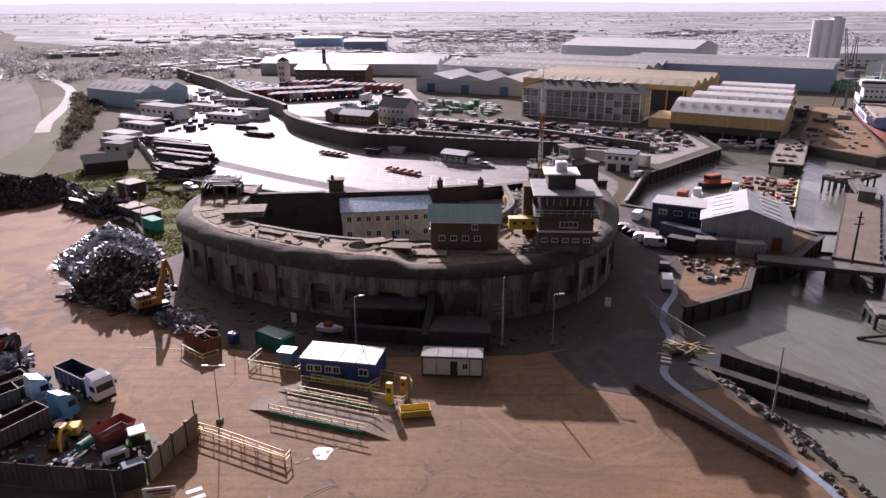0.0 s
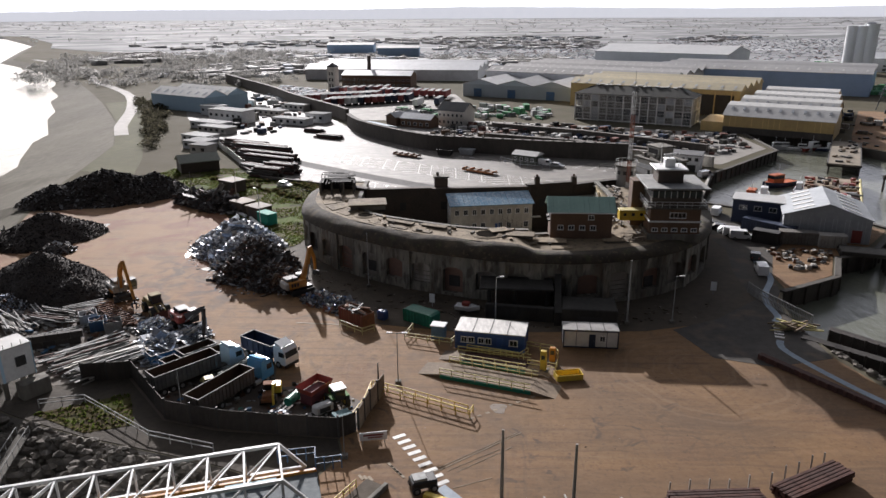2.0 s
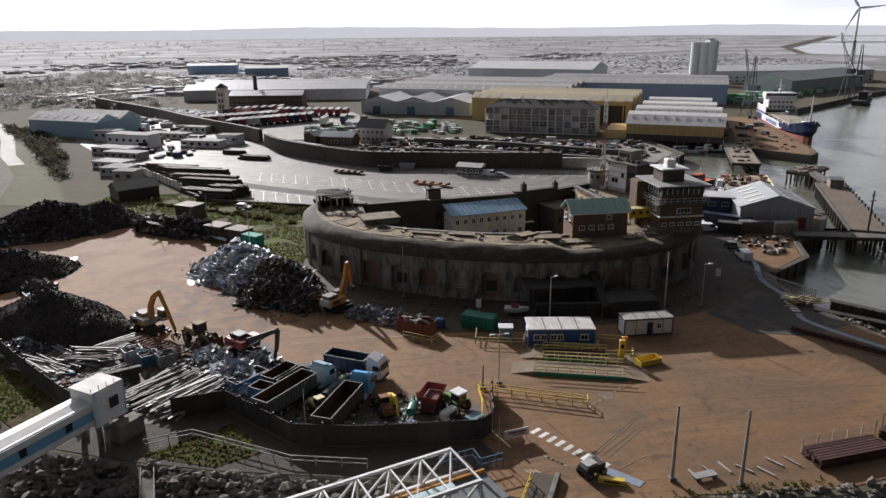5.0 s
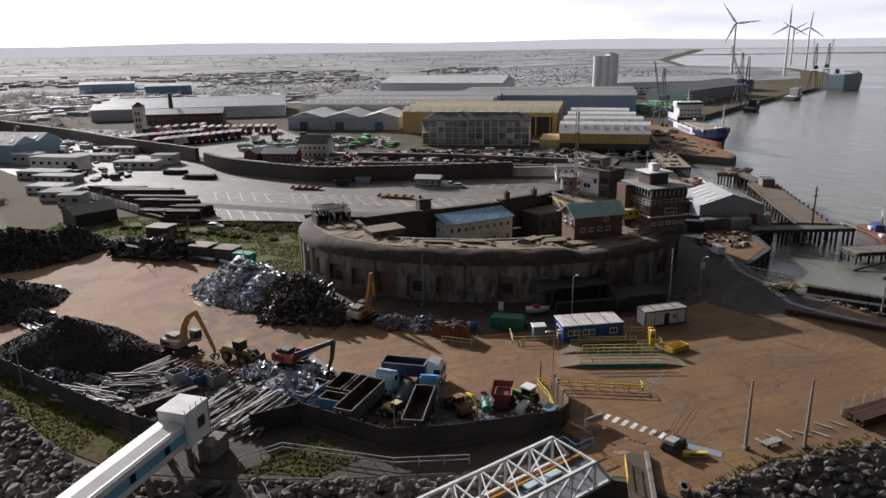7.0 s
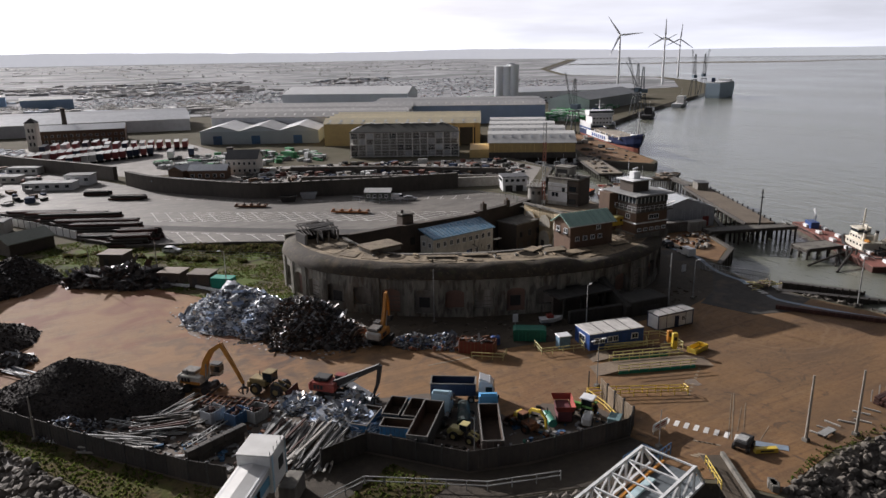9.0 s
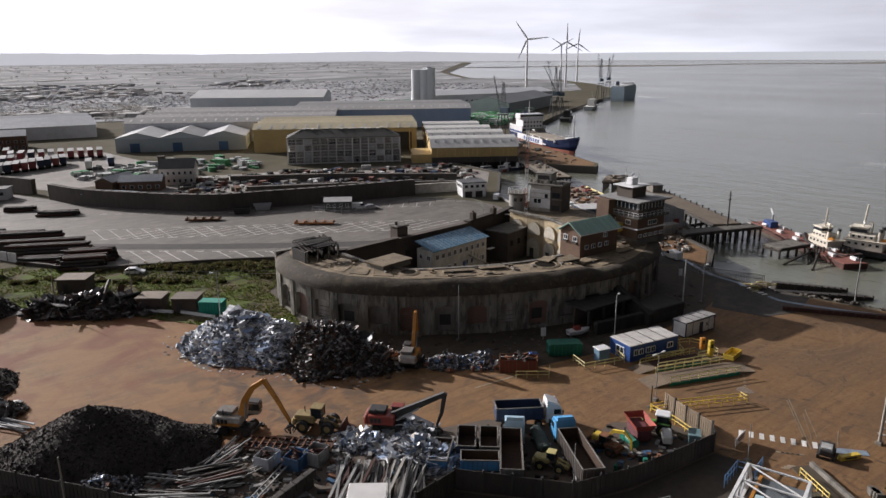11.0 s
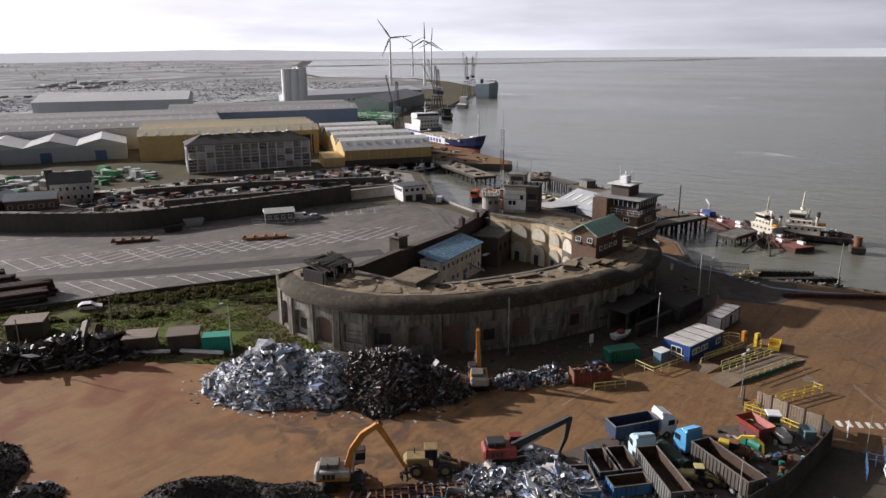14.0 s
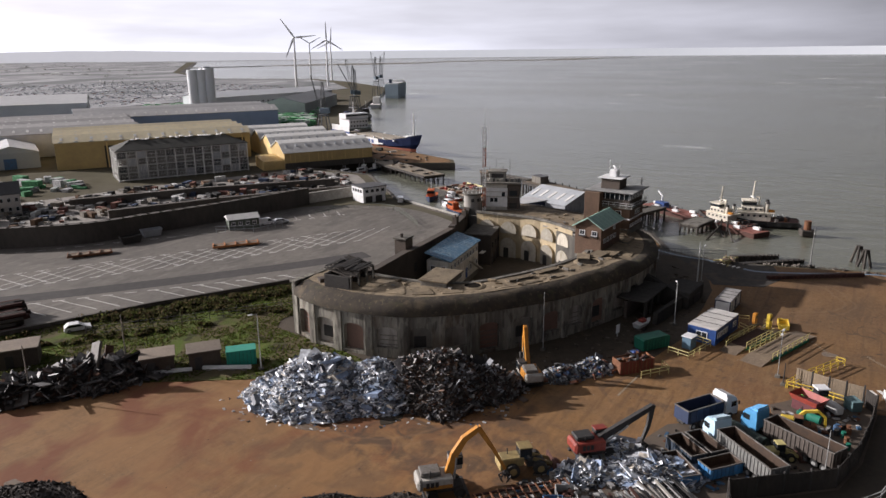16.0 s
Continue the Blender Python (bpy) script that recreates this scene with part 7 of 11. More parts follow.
part("blue_band", B().box((-18, -1.52, 4.0), (32, 0.04, 1.1)), mat("pale_blue_band", (0.18, 0.42, 0.58), (0.14, 0.34, 0.5)), gl)
for k in range(6):
    part("pane", B().box((-5 - k * 5.2, -1.55, 4.1), (0.8, 0.05, 0.9)), GLASS, gl)
for k in range(4):
    part("trestle", B().bar((-8 - k * 7, -1.2, 2.7), (-8 - k * 7, -1.6, -7), 0.4).bar((-8 - k * 7, 1.2, 2.7), (-8 - k * 7, 1.6, -7), 0.4), CONC, cv)
part("stub", B().box((1.2, -2.6, 0.8), (3.4, 1.8, 2.6), 0, 0.08), CONC, cv, "concrete stub pier")

# white truss linkspan
ls = thing("linkspan", "white steel truss bridge out over the rocks", "bridge", -35.8, 51.4, G0, 197)
for y in (0.0, 6.0):
    n = 9
    for z, nm, x0 in ((3.7, "top_chord", 0.0), (0.6, "bottom_chord", -2.5)):
        part(nm, B().bar((x0, y, z), (30, y, z), 0.32), WHITE, ls)
    part("end_post", B().bar((0, y, 3.7), (-2.5, y, 0.6), 0.3), WHITE, ls)
    for k in range(n):
        x = k * 3.4
        part("upright", B().bar((x, y, 3.7), (x, y, 0.6), 0.2), WHITE, ls)
        part("diagonal", B().bar((x, y, 3.7), (x + 3.4, y, 0.6), 0.2), WHITE, ls)
for k in range(9):
    part("top_brace", B().bar((k * 3.4, 0, 3.7), (k * 3.4, 6, 3.7), 0.18).bar((k * 3.4, 0, 3.7), (k * 3.4 + 3.4, 6, 3.7), 0.12), WHITE, ls)
part("roadway", B().box((13, 3, 0.4), (33, 5.4, 0.2), 0, 0.03), mat("blue_grey_deck", (0.14, 0.16, 0.17), (0.085, 0.095, 0.1)), ls)
part("kerb_beam", B().box((13, 0.9, 0.65), (33, 0.35, 0.35), 0, 0.04), ORANGE, ls, "orange kerb beam")
part("side_panel", B().box((3.0, 1.6, 0.62), (5.0, 0.9, 0.3), 0, 0.05), mat("pale_cyan_panel", (0.45, 0.58, 0.6), (0.38, 0.5, 0.52)), ls)
rails("linkspan_gate_rail", [(-36.6, 53.4), (-32.8, 54.2), (-32.4, 52.2), (-29.8, 52.8)], "scuffed blue safety rail at the head of the linkspan", SKIP_BLUE, G0, 1.6, 1.0)
fb = thing("footbridge", "narrow steel gangway down to the water", "gangway", -66.6, 58.4, G0, 100)
part("deck", B().bar((0, 0, 0.1), (-11, 0, -0.6), 1.3, 0.14), CONC, fb)
for sy in (-0.65, 0.65):
    part("rail", B().bar((0, sy, 1.1), (-11, sy, 0.4), 0.07), STEEL, fb)
    for k in range(8):
        part("post", B().bar((-k * 1.5, sy, 0.1 - k * 0.095), (-k * 1.5, sy, 1.1 - k * 0.095), 0.06), STEEL, fb)
part("leg", B().bar((-6, 0, -0.4), (-6, 0, -8), 0.5).bar((-10.5, 0, -0.6), (-10.5, 0, -8), 0.5), CONC, fb)
rails("shore_rail", [(-68, 64.0), (-63, 65.2), (-52, 57.6), (-44, 55.2)], "thin galvanised rail along the shore", STEEL, G0, 1.2, 2.4)
sg = thing("entrance_sign", "long white sign board with red lettering marks on the fence", "sign", -27.0, 57.2, G0, 10)
part("board", B().box((0, 0, 1.0), (3.0, 0.1, 1.0), 0, 0.02), CLEAN_WHITE, sg)
part("text_bar", B().box((0, -0.06, 1.15), (2.2, 0.03, 0.2)).box((0.2, -0.06, 0.85), (1.6, 0.03, 0.14)), RED, sg)
for sx in (-1.2, 1.2):
    part("post", B().box((sx, 0.08, 0.6), (0.1, 0.08, 1.2)), STEEL, sg)

# painted marks on the yard
for i in range(9):
    x, y = -24.3 + i * 0.62, 58.6 - i * 1.02
    structure("crossing_stripe", B().box((x, y, G0 + 0.07), (1.5, 0.55, 0.02), 31), LINE, "white stripe of the yard crossing", "road marking")
for i in range(5):
    structure("crossing_stripe", B().box((28.6 + i * 0.35, 84.6 + i * 1.0, G0 + 0.1), (1.3, 0.5, 0.02), -20), LINE, "white stripe of the quay crossing", "road marking")
for i in range(9):
    structure("edge_dash", B().box((-16.2 + i * 0.95, 62.4 + i * 0.62, G0 + 0.07), (0.5, 0.35, 0.02), 30), FAINT, "worn white dash on the yard", "road marking")
for (x0, y0), (x1, y1), w in (((-10.7, 59.5), (-21.1, 51.4), 0.12), ((-11.2, 59.5), (-21.4, 51.6), 0.08), ((-11.9, 56.7), (-17.9, 52.2), 0.07), ((-13.2, 56.3), (-18.8, 52.4), 0.06), ((-14.3, 51.3), (-18.2, 49.6), 0.08), ((-42.5, 88.9), (-34.6, 88.2), 0.3)):
    structure("chalk_line", B().bar((x0, y0, G0 + 0.07), (x1, y1, G0 + 0.07), w, 0.02), FAINT, "thin pale line worn on the yard", "road marking")
for i in range(5):
    structure("text_bar", B().box((-24.8 + i * 0.34, 53.3 - i * 0.44, G0 + 0.07), (0.3, 0.9, 0.02), 35), FAINT, "worn painted lettering reduced to bars", "road marking")
for i in range(3):
    structure("text_bar", B().box((-27.6 + i * 0.5, 51.2 - i * 0.1, G0 + 0.07), (0.3, 0.9, 0.02), 35), FAINT, "worn painted lettering reduced to bars", "road marking")
PUDDLE = mat("muddy_puddle", (0.16, 0.12, 0.085), (0.12, 0.09, 0.065), rough=0.3, s1=0.2, s2=2, bump=0.0, spec=0.5)
for x, y, rx_, ry_ in ((-12.9, 64.6, 0.9, 1.35), (-92, 165.5, 6.5, 1.6), (-87, 168, 3.0, 2.0), (-70.5, 121.5, 0.7, 3.0), (-95, 133, 1.2, 3.2), (-96.5, 140, 1.0, 2.4), (-33.8, 61.6, 1.2, 0.8)):
    structure("puddle", B().prism([(x + rx_ * (1 + 0.25 * math.sin(3 * t + x)) * math.cos(t), y + ry_ * (1 + 0.2 * math.sin(2 * t + y)) * math.sin(t)) for t in [2 * math.pi * k / 28 for k in range(28)]], G0 + 0.03, G0 + 0.066), PUDDLE, "shallow muddy puddle on the yard", "puddle")
path_mid = spline([(38, 118), (37.2, 109), (33.6, 102), (31.8, 97), (31.4, 92), (30.2, 90)], 30)
structure("blue_walkway", B().loft([[(x, y, G0 + 0.1) for x, y in offset(path_mid, 0.5)], [(x, y, G0 + 0.1) for x, y in offset(path_mid, -0.5)]]), BLUE_PATH, "pale blue painted footway along the quay", "footpath")
path_2 = spline([(28.2, 83.5), (27.6, 80), (31.4, 70.5), (35.6, 62.5), (37, 56), (35, 50)], 30)
structure("blue_walkway_lower", B().loft([[(x, y, G0 + 0.1) for x, y in offset(path_2, 0.5)], [(x, y, G0 + 0.1) for x, y in offset(path_2, -0.5)]]), BLUE_PATH, "pale blue painted footway along the shore", "footpath")
structure("blue_sheet", B().box((-18.2, 48.2, G0 + 0.08), (4.0, 1.2, 0.03), -50), BLUE_PATH, "pale blue painted patch near the shore", "road marking")

# beams, kerbs and dirt at the shore
kb = thing("steel_kerb", "long rusty sheet-pile kerb lying along the yard edge", "kerb", 28.8, 69.6, G0, -56)
part("beam", B().box((0, 0, 0.4), (20.5, 0.9, 0.8), 0, 0.06), DARK_RUST, kb)
for k in range(18):
    part("rib", B().box((-9.8 + k * 1.15, -0.5, 0.4), (0.3, 0.14, 0.7)), DARK_RUST, kb)
random.seed(51)
def beam_stack(x, y, rz, L, n, rows, label):
    t = thing("beam_stack", label, "steel stack", x, y, G0, rz, "rusty beam stacks")
    for r in range(rows):
        for i in range(n):
            part("beam", B().box((random.uniform(-0.15, 0.15), (i - n / 2) * 0.42, 0.3 + r * 0.36), (L, 0.36, 0.3), random.uniform(-0.4, 0.4), 0.03), DARK_RUST, t)
    for k in range(5):
        part("stake", B().bar((-L / 2 + 0.6 + k * (L - 1.2) / 4, n * 0.21 + 0.25, 0), (-L / 2 + 0.6 + k * (L - 1.2) / 4, n * 0.21 + 0.3, 0.5 + rows * 0.36 + random.uniform(0.1, 0.6)), 0.12), DUSTY_WHITE, t, "pale timber stake")
    for k in range(4):
        part("bearer", B().box((-L / 2 + 1 + k * (L - 2) / 3, 0, 0.07), (0.2, n * 0.44, 0.14)), WOOD, t)
    return t


beam_stack(6.8, 47.2, 4, 9.0, 7, 3, "stack of dark red rusty beams by the shore")
beam_stack(17.2, 50.4, 28, 9.0, 6, 3, "stack of dark red rusty beams by the shore")
for i in range(7):
    t = thing("timber_bearer", "loose pale timber bearer on the dirt", "timber", -11 + i * 1.9, 46.6 + random.uniform(-0.6, 1.4), G0 + 0.05, 110 + random.uniform(-15, 15), "loose bearers")
    part("timber", B().box((0, 0, 0.12), (2.0, 0.18, 0.18), 0, 0.02), DUSTY_WHITE, t)
cart = thing("flat_trolley", "small flat trolley with pale frame near the masts", "trolley", -10.2, 46.4, G0, 5)
part("deck", B().box((0, 0, 0.5), (2.6, 1.0, 0.12), 0, 0.02), STEEL, cart)
for sx in (-0.9, 0.9):
    for sy in (-0.4, 0.4):
        wheel(cart, sx, sy, 0.22, 0.14)
qd = thing("survey_buggy", "dark small buggy heaped with pale gear", "buggy", -21.2, 49.6, G0, 20)
part("body", B().box((0, 0, 0.9), (2.6, 1.6, 0.8), 0, 0.12), DARK, qd)
part("tray", B().box((-0.4, 0, 1.4), (1.4, 1.2, 0.3), 0, 0.05), STEEL, qd)
for sx in (-0.9, 0.9):
    for sy in (-0.8, 0.8):
        wheel(qd, sx, sy, 0.42, 0.3)
yb = thing("yellow_barrier", "yellow plastic barrier beside the buggy", "barrier", -19.8, 47.6, G0, -25)
part("body", B().slab([(-1.4, 0), (1.4, 0), (1.3, 0.6), (-1.3, 0.6)], -0.3, 0.3), YELLOW, yb)
part("slot", B().box((0, -0.31, 0.3), (1.6, 0.03, 0.2)), DARK, yb)
slabt = thing("concrete_ramp", "cracked concrete ramp with a yellow edge at the linkspan", "ramp", -28.2, 46.4, G0, 60)
part("slab", B().box((0, 0, 0.08), (9, 2.4, 0.16), 0, 0.03), FOOT, slabt)
for k in range(6):
    part("post", B().tube((-2.2 + k, 1.2, 0.1), (-2.2 + k, 1.2, 1.1), 0.06, n=6), YELLOW, slabt)
for z_ in (0.6, 1.1):
    part("rail", B().tube((-2.2, 1.2, z_), (2.8, 1.2, z_), 0.06, n=6), YELLOW, slabt)
part("kerb", B().box((0, -1.3, 0.35), (9, 0.5, 0.6), 0, 0.06), CONC, slabt)
for i in range(12):
    c = thing("concrete_block", "squat grey concrete block at the yard edge", "block", -25.4 + i * 0.1, 42.2 + i * 0.32 if i < 3 else 0, G0, 0, "edge blocks") if i < 3 else None
    if c:
        part("block", B().box((0, 0, 0.4), (1.2, 0.8, 0.8), 40, 0.08), CONC, c)

# sheds on the grass bank
for x, y, sx, sy, h, rz, lab in ((-68.6, 151.6, 4.6, 3.8, 2.8, -38, "low dark brown shed with a flat felt roof"), (-63.6, 147.2, 4.6, 3.8, 2.8, -38, "low dark brown shed with a flat felt roof"),
                                 (-77.6, 172.8, 5.6, 4.4, 3.0, -35, "low dark brown shed with a flat felt roof")):
    s = thing("dark_shed", lab, "shed", x, y, G0, rz, "dark sheds")
    part("wall", B().box((0, 0, h / 2), (sx, sy, h), 0, 0.05), mat("dark_brown_boards", (0.085, 0.065, 0.05), (0.06, 0.045, 0.035), s1=0.4, s2=3), s)
    part("roof", B().box((0, 0, h + 0.08), (sx + 0.5, sy + 0.5, 0.18), 0, 0.04), mat("brown_felt_roof", (0.21, 0.17, 0.13), (0.15, 0.12, 0.095), s1=0.3, s2=2), s)
    part("door", B().box((-sx * 0.2, -sy / 2 - 0.03, 1.1), (1.1, 0.08, 2.1), 0, 0.02), DARK, s)
gc = thing("green_store", "bright green steel container on the grass bank", "container", -60.6, 142.4, G0, -42)
part("body", B().box((0, 0, 1.3), (4.4, 2.4, 2.5), 0, 0.06), mat("sea_green_paint", (0.02, 0.30, 0.22), (0.02, 0.24, 0.18), s1=0.4, s2=2), gc)
part("top", B().box((0, 0, 2.6), (4.5, 2.5, 0.1), 0, 0.03), mat("sea_green_top", (0.05, 0.36, 0.27), (0.04, 0.3, 0.22)), gc)
for k in range(8):
    part("rib", B().box((-1.95 + k * 0.56, -1.22, 1.3), (0.1, 0.08, 2.3)), GREEN, gc)
for a, c in (((-72.0, 152.6), (-66.6, 146.6)), ((-65.4, 145.6), (-61.6, 139.4))):
    w = thing("barrier_beam", "long white crash barrier beam on concrete feet", "barrier", group="barrier beams")
    w.matrix_basis = Matrix.Identity(4)
    part("beam", B().bar((*a, G0 + 0.55), (*c, G0 + 0.55), 0.5, 0.45), WHITE, w)
    for k in range(4):
        q = (a[0] + (c[0] - a[0]) * (k + 0.5) / 4, a[1] + (c[1] - a[1]) * (k + 0.5) / 4)
        part("foot", B().box((*q, G0 + 0.2), (0.7, 0.7, 0.4), 30, 0.04), CONC, w)

# rock armour along the shore
random.seed(61)
rock_meshes = []
for i in range(9):
    rm_ = mesh_of("rock", B().blob((0, 0, 0), (1, 0.8, 0.62), seed=i + 1, n=7, k=4, rough=0.9), ROCK)
    rock_meshes.append(rm_)
ra = thing("rock_armour", "tumbled grey boulders armouring the shore", "rocks")
ra.matrix_basis = Matrix.Identity(4)
SHORE = [((-106, 112), (-112, 110)), ((-99, 97), (-110, 93)), ((-91, 80.5), (-101, 72)), ((-84.5, 70), (-95, 60)), ((-77, 64), (-84, 53)), ((-68, 60.5), (-70, 47)), ((-58, 57), (-60, 44)), ((-48, 53.5), (-49, 41)), ((-40, 50.5), (-41, 40))]
SHORE_B = [((-25, 41.4), (-25.5, 29)), ((-18, 42.5), (-18, 29)), ((-6, 43), (-5, 29)), ((6, 42), (7, 29)), ((18, 43.5), (20, 31)), ((30, 47.5), (36, 37)), ((37.5, 54), (46, 48)), ((36.5, 70), (44, 72)), ((33.8, 80), (38, 84))]
rocks = []
for line, cnt, rmax in ((SHORE, 3000, 1.1), (SHORE_B, 2400, 0.9)):
    for k in range(cnt):
        i = random.randrange(len(line) - 1)
        w, d = random.random(), random.random() ** 1.1
        a = [line[i][0][q] + (line[i + 1][0][q] - line[i][0][q]) * w for q in (0, 1)]
        c = [line[i][1][q] + (line[i + 1][1][q] - line[i][1][q]) * w for q in (0, 1)]
        x, y = a[0] + (c[0] - a[0]) * d, a[1] + (c[1] - a[1]) * d
        r = random.uniform(0.35, rmax) * (0.6 + 0.5 * min(1, d * 3))
        rocks.append((x, y, G0 + 0.15 - d * 5.2 + random.uniform(-0.1, 0.35), r))
for x, y, z, r in rocks[:150] + rocks[3000:3150]:
    o = part("rock", random.choice(rock_meshes), ROCK, ra)
    o.matrix_basis = Matrix.LocRotScale((x, y, z), Euler((random.uniform(-0.5, 0.5), random.uniform(-0.5, 0.5), random.uniform(0, 6))), (r, r, r))
rest = B()
for i, (x, y, z, r) in enumerate(rocks[150:3000] + rocks[3150:]):
    rest.blob((x, y, z), (r * random.uniform(0.8, 1.2), r * random.uniform(0.6, 1.0), r * random.uniform(0.5, 0.8)), seed=i % 37, n=6, k=3, rough=0.9)
tagged(part("rock_rubble", rest, ROCK, ra), kind="stuff")

# ---- car park ----
DARK_WALL = mat("dark_revetment", (0.115, 0.10, 0.085), (0.07, 0.062, 0.054), rough=0.9, s1=0.1, s2=1.0, bump=0.1, stretch=(1, 1, 0.4))
def long_wall(name, line, h, thick, material, label, step=6.0, cap=0.25, z=G0):
    b = B()
    for a, c in zip(line, line[1:]):
        ang = math.degrees(math.atan2(c[1] - a[1], c[0] - a[0]))
        m = ((a[0] + c[0]) / 2, (a[1] + c[1]) / 2)
        b.box((*m, z + h / 2), (math.dist(a, c) + thick * 0.5, thick, h), ang)
        b.box((*m, z + h + cap / 2), (math.dist(a, c) + thick * 0.5, thick + 0.3, cap), ang, 0.04)
    return structure(name, b, material, label, "wall")


long_wall("wall_revetment", spline([(-63, 283), (-57, 267), (-45.5, 250), (-28.5, 231.5), (-12, 225.5), (7, 219.5), (35, 213)], 40), 5.0, 1.6, DARK_WALL, "long dark curved revetment wall behind the car park")
long_wall("wall_revetment_far", spline([(-175, 480), (-150, 440), (-124, 398.5), (-100, 354), (-73, 311), (-66, 298)], 30), 5.0, 1.6, DARK_WALL, "long dark revetment wall running to the town")
long_wall("wall_boat_yard", [(7, 221.5), (36, 214), (52, 208), (58, 202)], 3.0, 0.8, mat("peeling_white_wall", (0.42, 0.40, 0.36), (0.25, 0.23, 0.2), s1=0.3, s2=1.5), "peeling pale wall below the boat yard")
long_wall("wall_bank", [(-84, 202), (-73.3, 186.5), (-50, 176), (-26, 162.5), (-16, 157)], 0.7, 0.4, DARK_WALL, "low dark wall at the edge of the car park")
random.seed(71)
nl = B()
ROW = radians(-34)
rx, ry = math.cos(ROW), math.sin(ROW)
px_, py_ = -ry, rx


def lot_ok(x, y):
    return inside(x, y, [p[:2] for p in LOT]) and not (x < -66 and y < 262)


def lot_line(x, y, ang, length, wide=0.16):
    ux, uy = math.cos(radians(ang)), math.sin(radians(ang))
    while length > 2 and not lot_ok(x + ux * length, y + uy * length):
        length -= 1.0
    if lot_ok(x, y) and length > 2:
        nl.bar((x, y, G0 + 0.075), (x + ux * length, y + uy * length, G0 + 0.075), wide, 0.02)


for ox0, oy0, ex, ey, fans in ((7, 171.5, -72, 219.6, ((6, 17.5), (90, 13.0))), (-24, 168, -66, 202, ((-87, 11.0),)), (4, 204, -56, 247.5, ()), (17, 201, 29, 193.5, ((50, 5.5),))):
    span = math.dist((ox0, oy0), (ex, ey))
    ux, uy = (ex - ox0) / span, (ey - oy0) / span
    for k in range(int(span / 4.3) + 1):
        cx, cy = ox0 + ux * k * 4.3, oy0 + uy * k * 4.3
        for ang, length in fans:
            if random.random() < 0.94:
                lot_line(cx, cy, ang + random.uniform(-0.6, 0.6), length * random.uniform(0.92, 1.0))
        lot_line(cx - ux * 0.9, cy - uy * 0.9, math.degrees(math.atan2(uy, ux)), 2.2, 0.24)
        if len(fans) == 2:
            mx_, my_ = cx + 8.2, cy + 8.0
            lot_line(mx_ - ux * 1.0, my_ - uy * 1.0, math.degrees(math.atan2(uy, ux)), 2.6, 0.22)
tagged(structure("bay_lines", nl, LINE, "worn white parking bay lines on asphalt", "road marking"), kind="stuff")
lane = spline([(-84, 222), (-69, 210), (-47, 192.2), (-20, 172.8), (-2, 162)], 20)
structure("lane_strip", B().loft([[(x, y, G0 + 0.068) for x, y in offset(lane, 2.6)], [(x, y, G0 + 0.068) for x, y in offset(lane, -2.6)]]), DARK_ASPHALT, "darker asphalt lane through the car park", "road")


def flat_rack(x, y, rz, L, label, m):
    f = thing("flat_rack", label, "flat rack", x, y, G0, rz, "flat racks")
    for sy in (-1.1, 1.1):
        part("side_beam", B().box((0, sy, 0.55), (L, 0.25, 0.5), 0, 0.03), m, f)
    part("deck", B().box((0, 0, 0.7), (L, 2.3, 0.12)), WOOD, f)
    for k in range(5):
        part("stake", B().box((-L / 2 + 0.3 + k * (L - 0.6) / 4, 0, 0.95), (0.2, 2.4, 0.4), 0, 0.03), m, f)
    return f


flat_rack(-11.8, 195.0, -38, 11.2, "orange steel flat rack lying in the car park", mat("rust_orange_paint", (0.42, 0.17, 0.06), (0.3, 0.12, 0.05)))
flat_rack(-34.8, 219.4, -32, 9.8, "brown steel flat rack lying in the car park", RUST)
for x, y, m, lab in ((-22.4, 221.0, DARK, "dark steel skip standing in the car park"), (-15.2, 222.4, GREY_METAL, "pale grey steel skip standing in the car park")):
    s = thing("lot_skip", lab, "skip", x, y, G0, -22, "car park skips")
    part("body", B().add([(-2, -1, 0.1), (2, -1, 0.1), (2, 1, 0.1), (-2, 1, 0.1), (-2.6, -1.2, 1.9), (2.6, -1.2, 1.9), (2.6, 1.2, 1.9), (-2.6, 1.2, 1.9)],
         [(0, 1, 2, 3), (0, 1, 5, 4), (1, 2, 6, 5), (2, 3, 7, 6), (3, 0, 4, 7)]), m, s)
    part("rim", B().box((0, -1.2, 1.9), (5.4, 0.14, 0.14)).box((0, 1.2, 1.9), (5.4, 0.14, 0.14)).box((-2.6, 0, 1.9), (0.14, 2.4, 0.14)).box((2.6, 0, 1.9), (0.14, 2.4, 0.14)), m, s)
off = thing("gate_office", "low grey-roofed office inside a wire compound", "office", 3.4, 208.4, G0, -32)
part("wall", B().box((0, 0, 1.5), (8, 5, 3.0), 0, 0.05), mat("dark_green_boards", (0.09, 0.11, 0.085), (0.07, 0.08, 0.065)), off)
off_roof = part("roof", B().slab([(-2.9, 2.9), (2.9, 2.9), (0, 3.9)], -4.3, 4.3), PALE_ROOF, off)
off_roof.data.transform(Matrix.Rotation(radians(90), 4, "Z"))
for k in range(4):
    window_in(off, -2.9 + k * 1.9, -2.53, 1.7, 0.9, 0.9)
rails("office_fence", [(-5.0, 209.5), (0.6, 201.5), (9, 199)], "thin grey wire fence round the gate office", GREY_METAL, G0, 1.9, 2.2)


